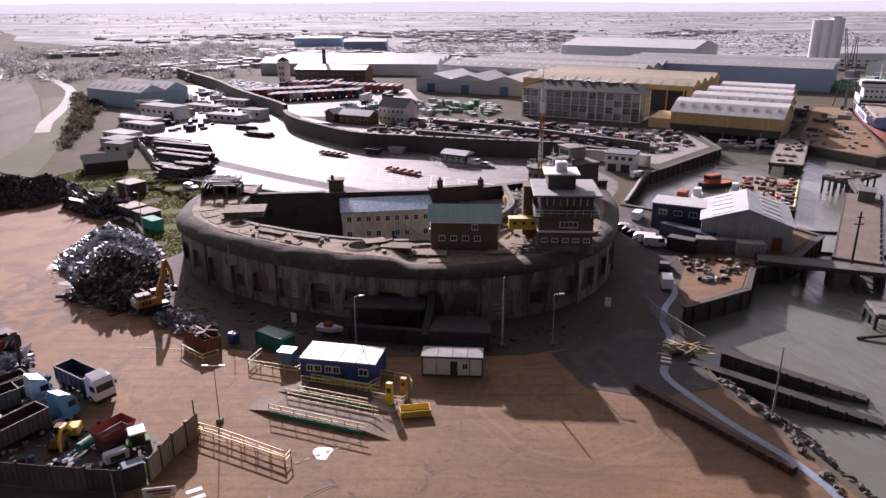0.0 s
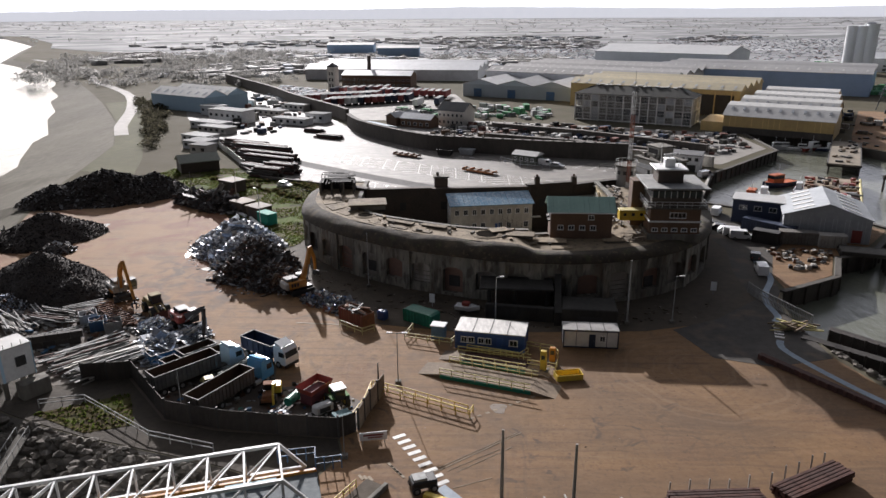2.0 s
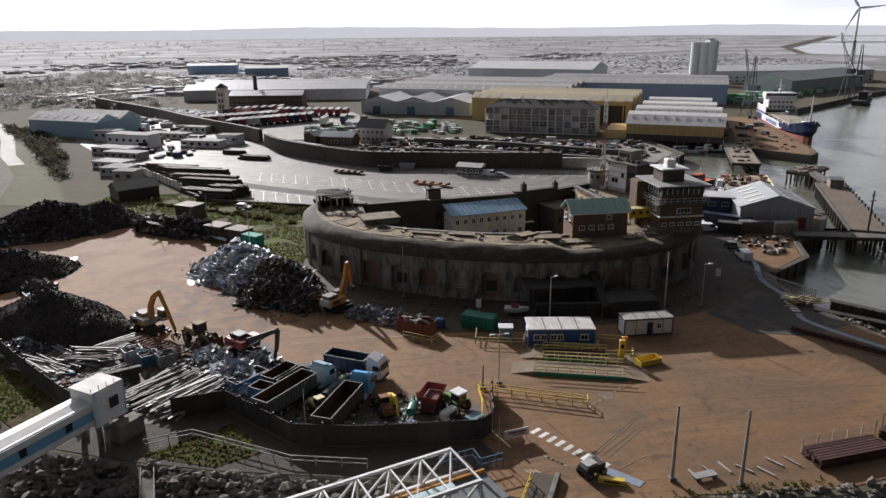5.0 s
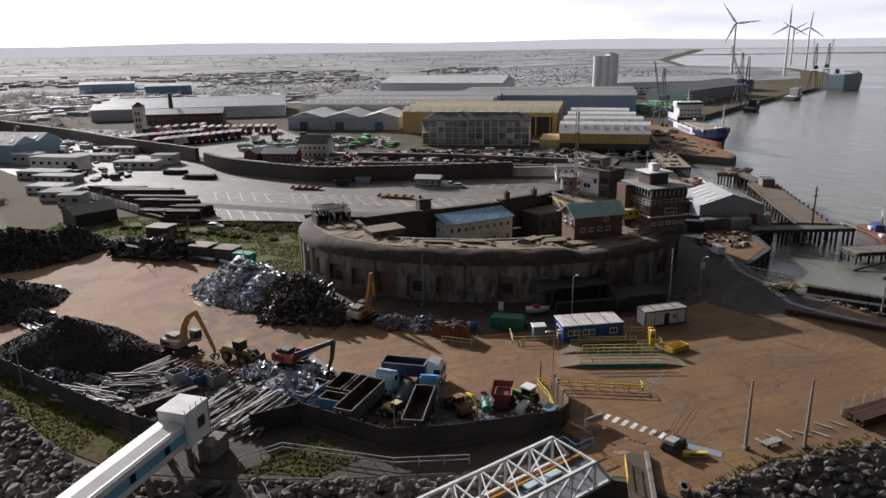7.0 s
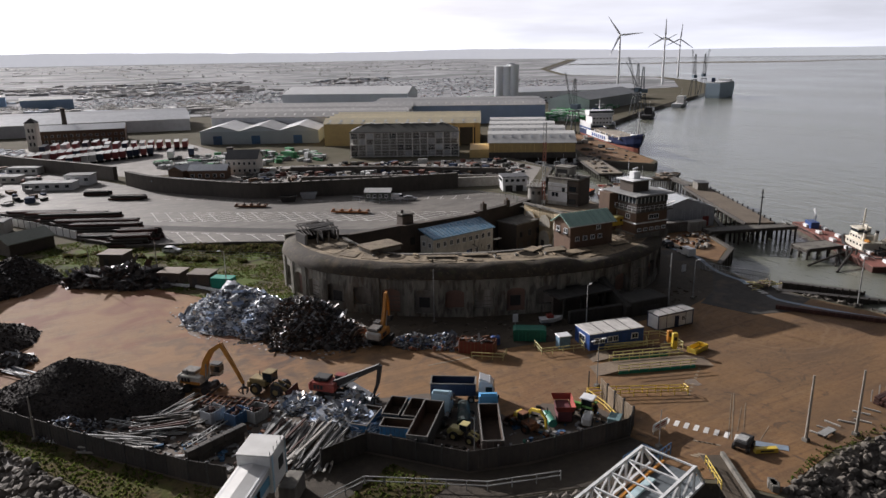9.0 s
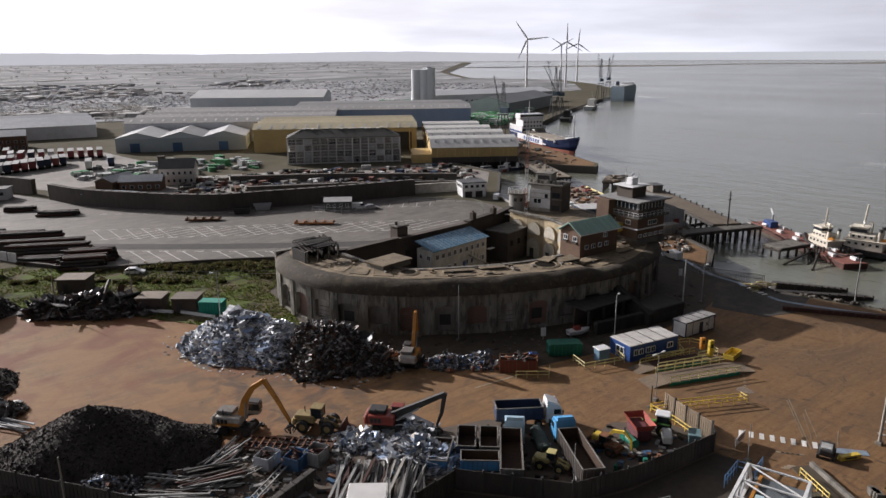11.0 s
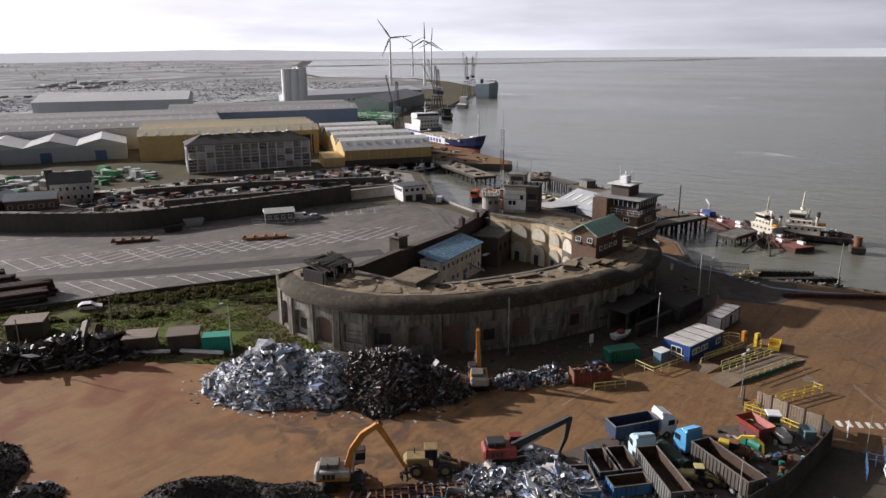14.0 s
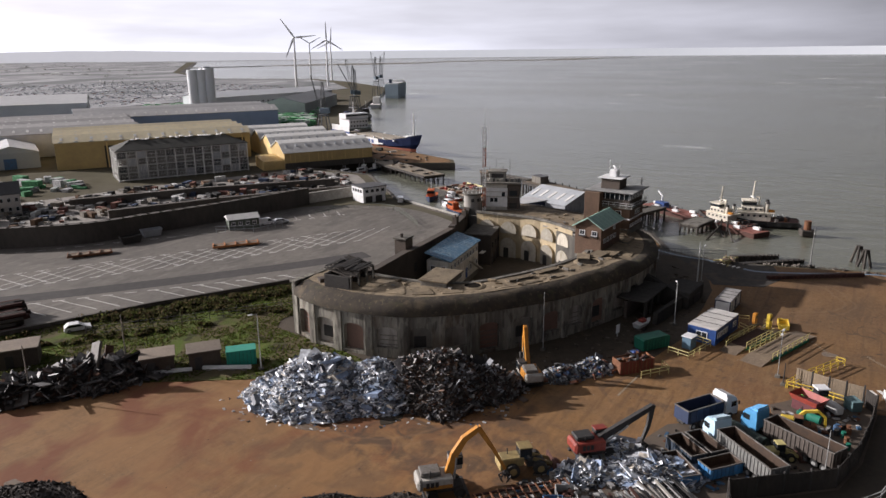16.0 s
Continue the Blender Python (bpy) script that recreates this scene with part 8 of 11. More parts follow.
def car(x, y, rz, label, paint, van=False, z=G0):
    c = thing("van" if van else "car", label, "van" if van else "car", x, y, z, rz, "parked cars")
    if van:
        prof = [(-2.3, 0.35), (2.3, 0.35), (2.35, 0.95), (1.6, 1.15), (1.0, 1.95), (-2.25, 2.0)]
        glass = [(1.62, 1.2), (1.05, 1.9), (0.3, 1.9), (0.3, 1.2)]
    else:
        prof = [(-2.1, 0.3), (2.1, 0.3), (2.15, 0.7), (1.1, 0.9), (0.35, 1.45), (-1.35, 1.48), (-2.0, 1.0)]
        glass = [(1.0, 0.92), (0.33, 1.4), (-1.3, 1.42), (-1.8, 1.0)]
    part("body", B().slab(prof, -0.86, 0.86), paint, c)
    part("window_band", B().slab(glass, -0.87, 0.87), GLASS, c)
    for wx in (-1.3, 1.3):
        for wy in (-0.8, 0.8):
            wheel(c, wx, wy, 0.31, 0.2)
    for wy in (-0.6, 0.6):
        part("headlight", B().box((2.12, wy, 0.65), (0.06, 0.3, 0.14)), CLEAN_WHITE, c)
        part("tail_light", B().box((-2.08, wy, 0.85), (0.05, 0.2, 0.18)), RED, c)
    return c


SILVER = mat("silver_car_paint", (0.5, 0.51, 0.52), (0.45, 0.46, 0.47), rough=0.25, metal=0.5, bump=0)
BLACKP = mat("black_car_paint", (0.02, 0.02, 0.022), (0.02, 0.02, 0.02), rough=0.2, bump=0)
for i in range(6):
    car(37.2 + i * 0.62, 141.8 - i * 1.55 * 1.35, -15 + (i % 2) * 3, ("silver", "dark grey", "black", "white", "white", "white")[i] + " parked car beside the fort road", (SILVER, DARK, BLACKP, CLEAN_WHITE, CLEAN_WHITE, CLEAN_WHITE)[i], i > 3)
car(38.4, 119.0, 70, "black parked car on the quay road", BLACKP)
car(36.4, 111.2, 78, "white van parked on the quay road", CLEAN_WHITE, True)
car(41.6, 150.0, 60, "white van parked before the navy shed", CLEAN_WHITE, True)
car(-65.0, 177.6, -28, "white estate car parked on the bank", CLEAN_WHITE)
car(8.6, 204.6, -30, "white van beside the gate office", CLEAN_WHITE, True)
car(11.8, 202.2, -30, "silver parked car beside the gate office", SILVER)
car(51.5, 188.6, 30, "silver van by the white quay office", SILVER, True)

# stacks of dark steel at the corner of the car park
random.seed(75)
def pipe_stack(x, y, rz, L, w, h, label):
    t = thing("pipe_stack", label, "steel stack", x, y, G0, rz, "dark steel stacks")
    for r in range(h):
        for i in range(w - r):
            o = random.uniform(-1.2, 1.2)
            part("length", B().tube((-L / 2 + o, (i - (w - r - 1) / 2) * 0.82, 0.5 + r * 0.68), (L / 2 + o, (i - (w - r - 1) / 2) * 0.82, 0.5 + r * 0.68), 0.4, n=6), DARK_RUST if (i + r) % 3 == 0 else DARK_WOOD, t)
    for k in range(3):
        part("bearer", B().box((-L / 3 + k * L / 3, 0, 0.05), (0.25, w * 0.84, 0.12)), WOOD, t)
    return t


for x, y, L, w, h in ((-98, 243, 14, 5, 2), (-92, 235, 18, 6, 4), (-85, 228.5, 22, 6, 4), (-82, 221, 22, 6, 5), (-79, 213.5, 22, 6, 4), (-76.5, 206.5, 18, 6, 4), (-78, 199.5, 12, 5, 2), (-70, 195.5, 10, 7, 4), (-73, 190, 9, 7, 4), (-66, 254, 10, 5, 2), (-74, 268, 8, 4, 2)):
    pipe_stack(x, y, -26 + random.uniform(-4, 4), L, w, h, "stack of long dark rusty steel lengths")
hoarding("white_hoarding", [(-108, 247), (-96, 226), (-84, 204)], 2.2, 3.0, WHITE, "white panel fence along the storage yard")

# bushes and rough growth on the bank
random.seed(77)
def clump(b, x, y, z, r, n, leaf):
    for _ in range(n):
        d = Vector((random.gauss(0, 1), random.gauss(0, 1), random.gauss(0, 0.7)))
        d = d.normalized() * r * random.uniform(0.35, 1.0)
        c = Vector((x, y, z)) + Vector((d.x, d.y, abs(d.z) * 0.9))
        s = leaf * random.uniform(0.6, 1.5)
        u = Vector((random.gauss(0, 1), random.gauss(0, 1), random.gauss(0, 1))).normalized() * s
        v = Vector((random.gauss(0, 1), random.gauss(0, 1), random.gauss(0, 1))).normalized() * s
        b.add([c + u, c + v, c - u, c - v], [(0, 1, 2, 3)])


LEAF = island_mat("scrub_leaves", [(0.05, 0.06, 0.018), (0.085, 0.085, 0.03), (0.05, 0.05, 0.022), (0.12, 0.085, 0.045), (0.1, 0.075, 0.04), (0.07, 0.08, 0.022)], rough=0.9, spec=0.2, thin=0.5)
TUFT = island_mat("grass_tufts", [(0.09, 0.135, 0.024), (0.12, 0.16, 0.03), (0.075, 0.1, 0.024), (0.15, 0.125, 0.055), (0.11, 0.09, 0.04), (0.1, 0.13, 0.03)], rough=1.0, spec=0.1, thin=0.6)
b = B()
for a, c, k, r in (((-63, 180.5), (-30, 159.5), 120, 1.0), ((-57, 172.5), (-30, 158), 60, 0.9), ((-46, 166), (-40, 150), 30, 0.8), ((-88, 186), (-70, 182), 20, 0.8), ((-75, 178), (-52, 160), 34, 0.7)):
    for i in range(k):
        w = random.random()
        clump(b, a[0] + (c[0] - a[0]) * w + random.uniform(-1.5, 1.5), a[1] + (c[1] - a[1]) * w + random.uniform(-1.5, 1.5), G0 + 0.2, r * random.uniform(0.5, 1.3), 70, 0.2)
bf = thing("bank_fence", "thin weathered wire fence on leaning posts along the bank", "fence")
bf.matrix_basis = Matrix.Identity(4)
fline = [(-66, 173.5), (-61.4, 169.8), (-54, 164), (-46.3, 158.4), (-40, 153.4)]
fpts = line_points(fline, 2.4)
for p in fpts:
    part("post", B().tube((*p, G0), (p[0] + random.uniform(-0.1, 0.1), p[1], G0 + 1.9), 0.07, n=6), DARK_WOOD, bf)
for p, q in zip(fpts, fpts[1:]):
    for zz in (0.5, 1.1, 1.7):
        part("wire", B().tube((*p, G0 + zz), (*q, G0 + zz), 0.03, n=4), STEEL, bf)
stuff("scrub", b, LEAF, "dark scrubby bushes along the bank", "bushes")
b = B()
BANKPOLY = [(-90, 200), (-84, 200), (-73, 186), (-50, 177), (-24, 162), (-16, 156), (-30, 150), (-44, 150), (-47, 148), (-50, 128), (-56, 118), (-62, 134), (-74, 152), (-90, 170), (-110, 180), (-104, 200)]
for polyg, cnt in ((BANKPOLY, 20000), ([(-104.7, 112), (-99.6, 102.6), (-88.9, 87.6), (-79.5, 75.3), (-76, 71.5), (-79.5, 66.5), (-87, 75), (-95, 89), (-103, 107), (-107, 112)], 2600), ([(-68, 62.6), (-58.5, 67.5), (-55, 60.5), (-60, 58.7)], 350), ([(-24, 42.2), (-14, 45), (4, 44), (4, 42.4), (-12, 43.4)], 150)):
    xs, ys = [p[0] for p in polyg], [p[1] for p in polyg]
    k = 0
    while k < cnt:
        x, y = random.uniform(min(xs), max(xs)), random.uniform(min(ys), max(ys))
        if not inside(x, y, polyg) or noise.noise(Vector((x * 0.15, y * 0.15, 4))) < -0.25:
            k += 0.2
            continue
        k += 1
        s, a = random.uniform(0.1, 0.26), random.uniform(0, 6.3)
        hgt = random.uniform(0.06, 0.24)
        for t in range(3):
            aa = a + t * 2.1
            b.add([(x + s * math.cos(aa), y + s * math.sin(aa), G0 + 0.1), (x - s * math.cos(aa), y - s * math.sin(aa), G0 + 0.1), (x + 0.3 * s * math.sin(aa), y + 0.3 * s * math.cos(aa), G0 + 0.15 + hgt)], [(0, 1, 2)])
stuff("grass_tufts", b, TUFT, "rough green and straw grass tufts", "grass")

# ---- harbour ----
def pier(name, a, c, width, deck_z, label, deck_m, step=3.2, rail=False, group=""):
    """A timber or concrete pier on rows of piles."""
    p = thing(name, label, "pier", group=group)
    p.matrix_basis = Matrix.Identity(4)
    ang = math.degrees(math.atan2(c[1] - a[1], c[0] - a[0]))
    L = math.dist(a, c)
    ux, uy = (c[0] - a[0]) / L, (c[1] - a[1]) / L
    m = ((a[0] + c[0]) / 2, (a[1] + c[1]) / 2)
    part("deck", B().box((*m, deck_z), (L, width, 0.5), ang, 0.06), deck_m, p)
    part("edge_beam", B().box((m[0] - uy * width / 2, m[1] + ux * width / 2, deck_z - 0.1), (L, 0.4, 0.8), ang, 0.04).box((m[0] + uy * width / 2, m[1] - ux * width / 2, deck_z - 0.1), (L, 0.4, 0.8), ang, 0.04), DARK_WOOD, p)
    for k in range(int(L / step) + 1):
        for s in (-1, 0, 1):
            x, y = a[0] + ux * k * step - uy * s * width * 0.45, a[1] + uy * k * step + ux * s * width * 0.45
            part("pier_post", B().tube((x, y, -9), (x, y, deck_z), 0.28, n=7), DARK_WOOD, p)
        x, y = a[0] + ux * k * step, a[1] + uy * k * step
        part("crosshead", B().box((x, y, deck_z - 0.5), (0.5, width, 0.5), ang), DARK_WOOD, p)
    return p


pier("jetty", (98.6, 164.8), (72.3, 119.3), 7.6, 0.2, "long weathered jetty on dark timber piles", mat("sandy_deck", (0.19, 0.15, 0.105), (0.12, 0.095, 0.07), s1=0.2, s2=1.5))
pier("jetty_walkway", (104.6, 181), (98.9, 165.6), 2.6, 0.5, "narrow pale walkway to the jetty head", CONC, 4.0)
pier("ruined_jetty", (100.5, 181.5), (113, 189), 7.0, 0.2, "ruined timber jetty head with broken deck", WOOD)
random.seed(77)
for i in range(16):
    w_, v_ = random.random(), random.uniform(-3, 3)
    tb_ = thing("jetty_timber", "grey broken timber baulk lying on the jetty", "timber", 100 + 12 * w_ + 0.5 * v_, 181.2 + 7.4 * w_ - 0.8 * v_, 0.45, random.uniform(0, 180), "jetty timbers")
    part("baulk", B().box((0, 0, 0.25), (random.uniform(1.5, 4.5), 0.4, random.uniform(0.3, 0.5)), 0, 0.05), (WOOD, DARK_WOOD, CONC)[i % 3], tb_)
for i in range(14):
    w_ = (i + 0.5) / 14
    fd_ = thing("jetty_bollard", "short dark iron bollard on the jetty edge", "bollard", 98.6 - 26.3 * w_ + 3.0, 164.8 - 45.5 * w_ - 1.7, 0.45, 0, "jetty bollards")
    part("post", B().tube((0, 0, 0), (0, 0, 0.6), 0.2, n=8), DARK, fd_)
    part("cap", B().tube((0, 0, 0.6), (0, 0, 0.75), 0.3, n=8), DARK, fd_)
pier("jetty_bridge", (56, 122.5), (79, 114.6), 4.2, -0.2, "concrete footbridge from the quay to the jetty", CONC, 4.0)
pier("landing_stage", (66, 103.2), (76, 101), 5.5, -1.6, "square concrete landing stage on piles", CONC, 3.0)
pier("dock_pier", (119, 244), (98.5, 205), 9.0, -1.0, "short concrete dock pier with bollards", mat("sandy_concrete", (0.31, 0.26, 0.19), (0.21, 0.18, 0.14), s1=0.2, s2=1.5), 4.0)
random.seed(79)
for i in range(46):
    w_ = random.random()
    x_, y_ = (119 - 20.5 * w_ + random.uniform(-4, 4) * 0.88, 244 - 39 * w_ - random.uniform(-4, 4) * 0.46) if i % 2 else (random.uniform(120, 150), random.uniform(222, 262))
    if not (i % 2 or inside(x_, y_, [(119, 240), (130, 217), (136, 221), (148, 248), (152, 262), (132, 262)])):
        continue
    st_ = thing("quay_stone", "loose coping stone or bollard base on the quay", "stone", x_, y_, -0.75 if i % 2 else G0 + 0.05, random.uniform(0, 180), "quay stones")
    part("block", B().box((0, 0, 0.25), (random.uniform(0.8, 2.4), random.uniform(0.6, 1.2), random.uniform(0.4, 0.7)), 0, 0.08), (CONC, DARK, WOOD)[i % 3], st_)
hd = thing("jetty_hut", "small flat-roofed hut on the jetty", "hut", 96.6, 160.6, 0.45, 60)
part("wall", B().box((0, 0, 1.1), (5, 3.4, 2.2), 0, 0.05), CONC, hd)
part("roof", B().box((0, 0, 2.3), (5.4, 3.8, 0.2), 0, 0.04), SLATE, hd)
mastp = thing("jetty_mast", "slim lattice light mast on the jetty end", "mast", 70.6, 118.2, 0.3, 0)
part("shaft", B().tube((0, 0, 0), (0, 0, 9.4), 0.22, 0.16), DARK, mastp)
part("lamp_bar", B().box((0, 0, 7.2), (1.6, 0.2, 0.2)).box((0, 0, 8.4), (1.0, 0.2, 0.2)), DARK, mastp)

pon = thing("pontoon", "long rust-red mooring pontoon with white deck lockers", "pontoon", 82.6, 103.6, SEA, 57)
part("hull", B().box((0, 0, 0.5), (44, 6.0, 1.6), 0, 0.12), DARK_RUST, pon)
part("deck", B().box((0, 0, 1.34), (43.6, 5.7, 0.1)), mat("red_oxide_deck", (0.22, 0.075, 0.055), (0.16, 0.07, 0.055), s1=0.3, s2=2), pon)
for k in range(11):
    part("locker", B().box((-19 + k * 3.9, 1.6 if k % 2 else -1.5, 1.75), (2.2, 0.9, 0.75), 0, 0.06), WHITE, pon)
part("blue_store", B().box((15.5, 0.4, 2.2), (4.0, 2.2, 1.7), 0, 0.06), BLUE, pon, "bright blue deck store")
part("crane_arm", B().bar((17.5, -1.2, 1.4), (17.0, -1.0, 4.4), 0.4).bar((17.0, -1.0, 4.4), (19.6, -1.6, 5.6), 0.35), CLEAN_WHITE, pon)
for k in range(9):
    part("bollard", B().tube((-20 + k * 5, -2.6, 1.3), (-20 + k * 5, -2.6, 1.9), 0.18), DARK, pon)
gw = thing("pontoon_gangway", "grey steel gangway down to the pontoon", "gangway", 80, 113.5, 0, 0)
gw.matrix_basis = Matrix.Identity(4)
part("deck", B().bar((77.5, 116, 0.5), (84, 113, -2.4), 1.4, 0.2), STEEL, gw)
part("rail", B().bar((77.2, 115.4, 1.4), (83.8, 112.4, -1.5), 0.1).bar((77.8, 116.6, 1.4), (84.3, 113.6, -1.5), 0.1), STEEL, gw)


def boat_hull(L, W, H, sheer=0.6, stern=0.85):
    rows = []
    for i in range(9):
        t = i / 8
        x = -L / 2 + L * t
        w = W / 2 * (stern + (1 - stern) * min(1, t * 3)) if t < 0.55 else W / 2 * max(0.03, 1 - ((t - 0.55) / 0.45) ** 2.0)
        z = H + sheer * (max(0, t - 0.4) / 0.6) ** 2
        rows.append([(x, -w, z), (x + 0.02, -w * 0.96, z * 0.4), (x, -w * 0.6, -0.6), (x, w * 0.6, -0.6), (x + 0.02, w * 0.96, z * 0.4), (x, w, z)])
    return rows


def tug(x, y, rz, label, hull_m, house_m, s=1.0):
    t = thing("tug", label, "tug", x, y, SEA, rz, "moored tugs")
    L, W, H = 19 * s, 6.6 * s, 1.7 * s
    rows = boat_hull(L, W, H, 1.3 * s)
    part("hull", B().loft(rows).add(rows[0], [(0, 1, 2, 3, 4, 5)]), hull_m, t)
    part("deck", B().loft([[(r[0][0], r[0][1] * 0.97, r[0][2] - 0.15), (r[5][0], r[5][1] * 0.97, r[5][2] - 0.15)] for r in rows]), mat("tug_deck", (0.2, 0.09, 0.07), (0.14, 0.08, 0.065)), t)
    fend = B()
    for r0, r1 in zip(rows, rows[1:]):
        for j in (0, 5):
            fend.bar((r0[j][0], r0[j][1], r0[j][2] - 0.1), (r1[j][0], r1[j][1], r1[j][2] - 0.1), 0.3)
    part("fender", fend, RUBBER, t)
    hs = part("deckhouse", B().box((1.2 * s, 0, 2.6 * s), (8.0 * s, 4.4 * s, 2.2 * s), 0, 0.2), house_m, t)
    part("boat_deck", B().box((0.8 * s, 0, 3.75 * s), (8.8 * s, 5.0 * s, 0.14), 0, 0.05), house_m, hs)
    wheelhouse = part("wheelhouse", B().box((2.6 * s, 0, 5.4 * s), (3.4 * s, 3.2 * s, 2.2 * s), 0, 0.2), house_m, t)
    part("bridge_glazing", B().box((2.6 * s, 0, 5.8 * s), (3.46 * s, 3.26 * s, 0.8 * s), 0, 0.05), GLASS, wheelhouse)
    part("bridge_roof", B().box((2.6 * s, 0, 6.5 * s), (3.8 * s, 3.6 * s, 0.16), 0, 0.05), house_m, wheelhouse)
    part("mast", B().tube((2.0 * s, 0, 6.0 * s), (1.6 * s, 0, 11.6 * s), 0.2).bar((1.8 * s, -1.0, 8.2 * s), (1.8 * s, 1.0, 8.2 * s), 0.12).bar((1.7 * s, -0.6, 9.4 * s), (1.7 * s, 0.6, 9.4 * s), 0.1), house_m, t)
    part("upper_house", B().box((1.6 * s, 0, 4.4 * s), (5.2 * s, 3.8 * s, 1.3 * s), 0, 0.2), house_m, hs)
    part("monkey_rail", B().bar((0.9 * s, -1.8 * s, 6.6 * s), (4.3 * s, -1.8 * s, 6.6 * s), 0.07).bar((0.9 * s, 1.8 * s, 6.6 * s), (4.3 * s, 1.8 * s, 6.6 * s), 0.07).bar((4.3 * s, -1.8 * s, 6.6 * s), (4.3 * s, 1.8 * s, 6.6 * s), 0.07), house_m, wheelhouse)
    part("radar", B().box((1.9 * s, 0, 7.4 * s), (0.3, 2.2, 0.3), 20, 0.05), CLEAN_WHITE, t)
    part("fire_monitor", B().tube((0.2 * s, 0, 5.0 * s), (0.2 * s, 0, 7.4 * s), 0.25).box((0.5 * s, 0, 7.5 * s), (1.2, 0.3, 0.35)), house_m, t)
    for k in range(10):
        part("stanchion", B().tube((-6 * s + k * 1.1 * s, -2.9 * s, 1.6 * s), (-6 * s + k * 1.1 * s, -2.9 * s, 2.6 * s), 0.05, n=5), CLEAN_WHITE, t)
    part("funnel_cap", B().tube((-1.8 * s, 1.5 * s, 6.0 * s), (-1.85 * s, 1.5 * s, 6.6 * s), 0.45 * s, n=10).tube((-1.8 * s, -1.5 * s, 6.0 * s), (-1.85 * s, -1.5 * s, 6.6 * s), 0.45 * s, n=10), DARK, t)
    for sy in (-1.5, 1.5):
        part("funnel", B().tube((-1.6 * s, sy * s, 3.7 * s), (-1.8 * s, sy * s, 6.0 * s), 0.42 * s, n=10), house_m, t)
    for k in range(6):
        part("porthole", B().tube((-2.0 * s + k * 1.3 * s, -2.22 * s, 2.8 * s), (-2.0 * s + k * 1.3 * s, -2.26 * s, 2.8 * s), 0.2), GLASS, hs)
    for k in range(5):
        for sy in (-1, 1):
            part("house_window", B().box((-1.6 * s + k * 1.4 * s, sy * 2.21 * s, 2.9 * s), (0.6 * s, 0.08, 0.5 * s)), GLASS, hs)
    for k in range(4):
        for sy in (-1, 1):
            part("upper_window", B().box((-0.2 * s + k * 1.2 * s, sy * 1.91 * s, 4.5 * s), (0.55 * s, 0.08, 0.5 * s)), GLASS, hs)
    for k in range(9):
        for j in (0, 5):
            p_ = rows[k][j]
            part("tyre", B().tube((p_[0], p_[1] * 0.98, p_[2] - 0.75), (p_[0], p_[1] * 1.08, p_[2] - 0.75), 0.55, n=10), RUBBER, t)
    random.seed(int(x * 7))
    for k in range(16):
        part("deck_gear", B().box((random.uniform(-7.5, -3.2) * s, random.uniform(-2.2, 2.2) * s, 1.9 * s), (random.uniform(0.4, 1.2), random.uniform(0.3, 0.8), random.uniform(0.4, 1.2)), random.uniform(0, 180), 0.05), (DARK, RUST, DUSTY_WHITE, GRIMY)[k % 4], t)
    part("winch", B().tube((-5.4 * s, -1.0, 2.1 * s), (-5.4 * s, 1.0, 2.1 * s), 0.6 * s, n=12), DARK, t)
    part("tow_bitt", B().bar((-7 * s, -0.8, 1.6 * s), (-7 * s, -0.8, 2.6 * s), 0.3).bar((-7 * s, 0.8, 1.6 * s), (-7 * s, 0.8, 2.6 * s), 0.3).bar((-7 * s, -1.1, 2.4 * s), (-7 * s, 1.1, 2.4 * s), 0.25), DARK, t)
    part("dinghy", B().blob((-2.6 * s, 1.2 * s, 4.2 * s), (1.2, 0.55, 0.4), n=8, k=5, rough=0.1), ORANGE, t)
    return t


CREAM_P = mat("cream_ship_paint", (0.74, 0.69, 0.58), (0.58, 0.53, 0.44), s1=0.4, s2=2)
BUFF = mat("buff_paint", (0.62, 0.53, 0.38), (0.5, 0.43, 0.32), s1=0.4, s2=2)
tug(81.2, 96.6, 62, "tug with a white deckhouse moored at the pontoon", DARK, CREAM_P, 0.95)
tug(85.4, 88.2, 101, "tug with a cream deckhouse and black hull on the outer berth", DARK, CREAM_P, 1.1)


def work_boat(x, y, rz, label, hull_m, top_m, L=9.0, z=SEA):
    t = thing("work_boat", label, "boat", x, y, z, rz, "harbour boats")
    rows = boat_hull(L, L * 0.33, L * 0.11, L * 0.05)
    part("hull", B().loft(rows).add(rows[0], [(0, 1, 2, 3, 4, 5)]), hull_m, t)
    part("deck", B().loft([[(r[0][0], r[0][1] * 0.97, r[0][2] - 0.1), (r[5][0], r[5][1] * 0.97, r[5][2] - 0.1)] for r in rows]), top_m, t)
    cb = part("cabin", B().box((L * 0.08, 0, L * 0.2), (L * 0.34, L * 0.2, L * 0.2), 0, 0.15), top_m, t)
    part("window_band", B().box((L * 0.1, 0, L * 0.24), (L * 0.31, L * 0.205, L * 0.07), 0, 0.03), GLASS, cb)
    part("mast", B().tube((L * 0.02, 0, L * 0.3), (L * 0.02, 0, L * 0.52), 0.06), WHITE, t)
    return t


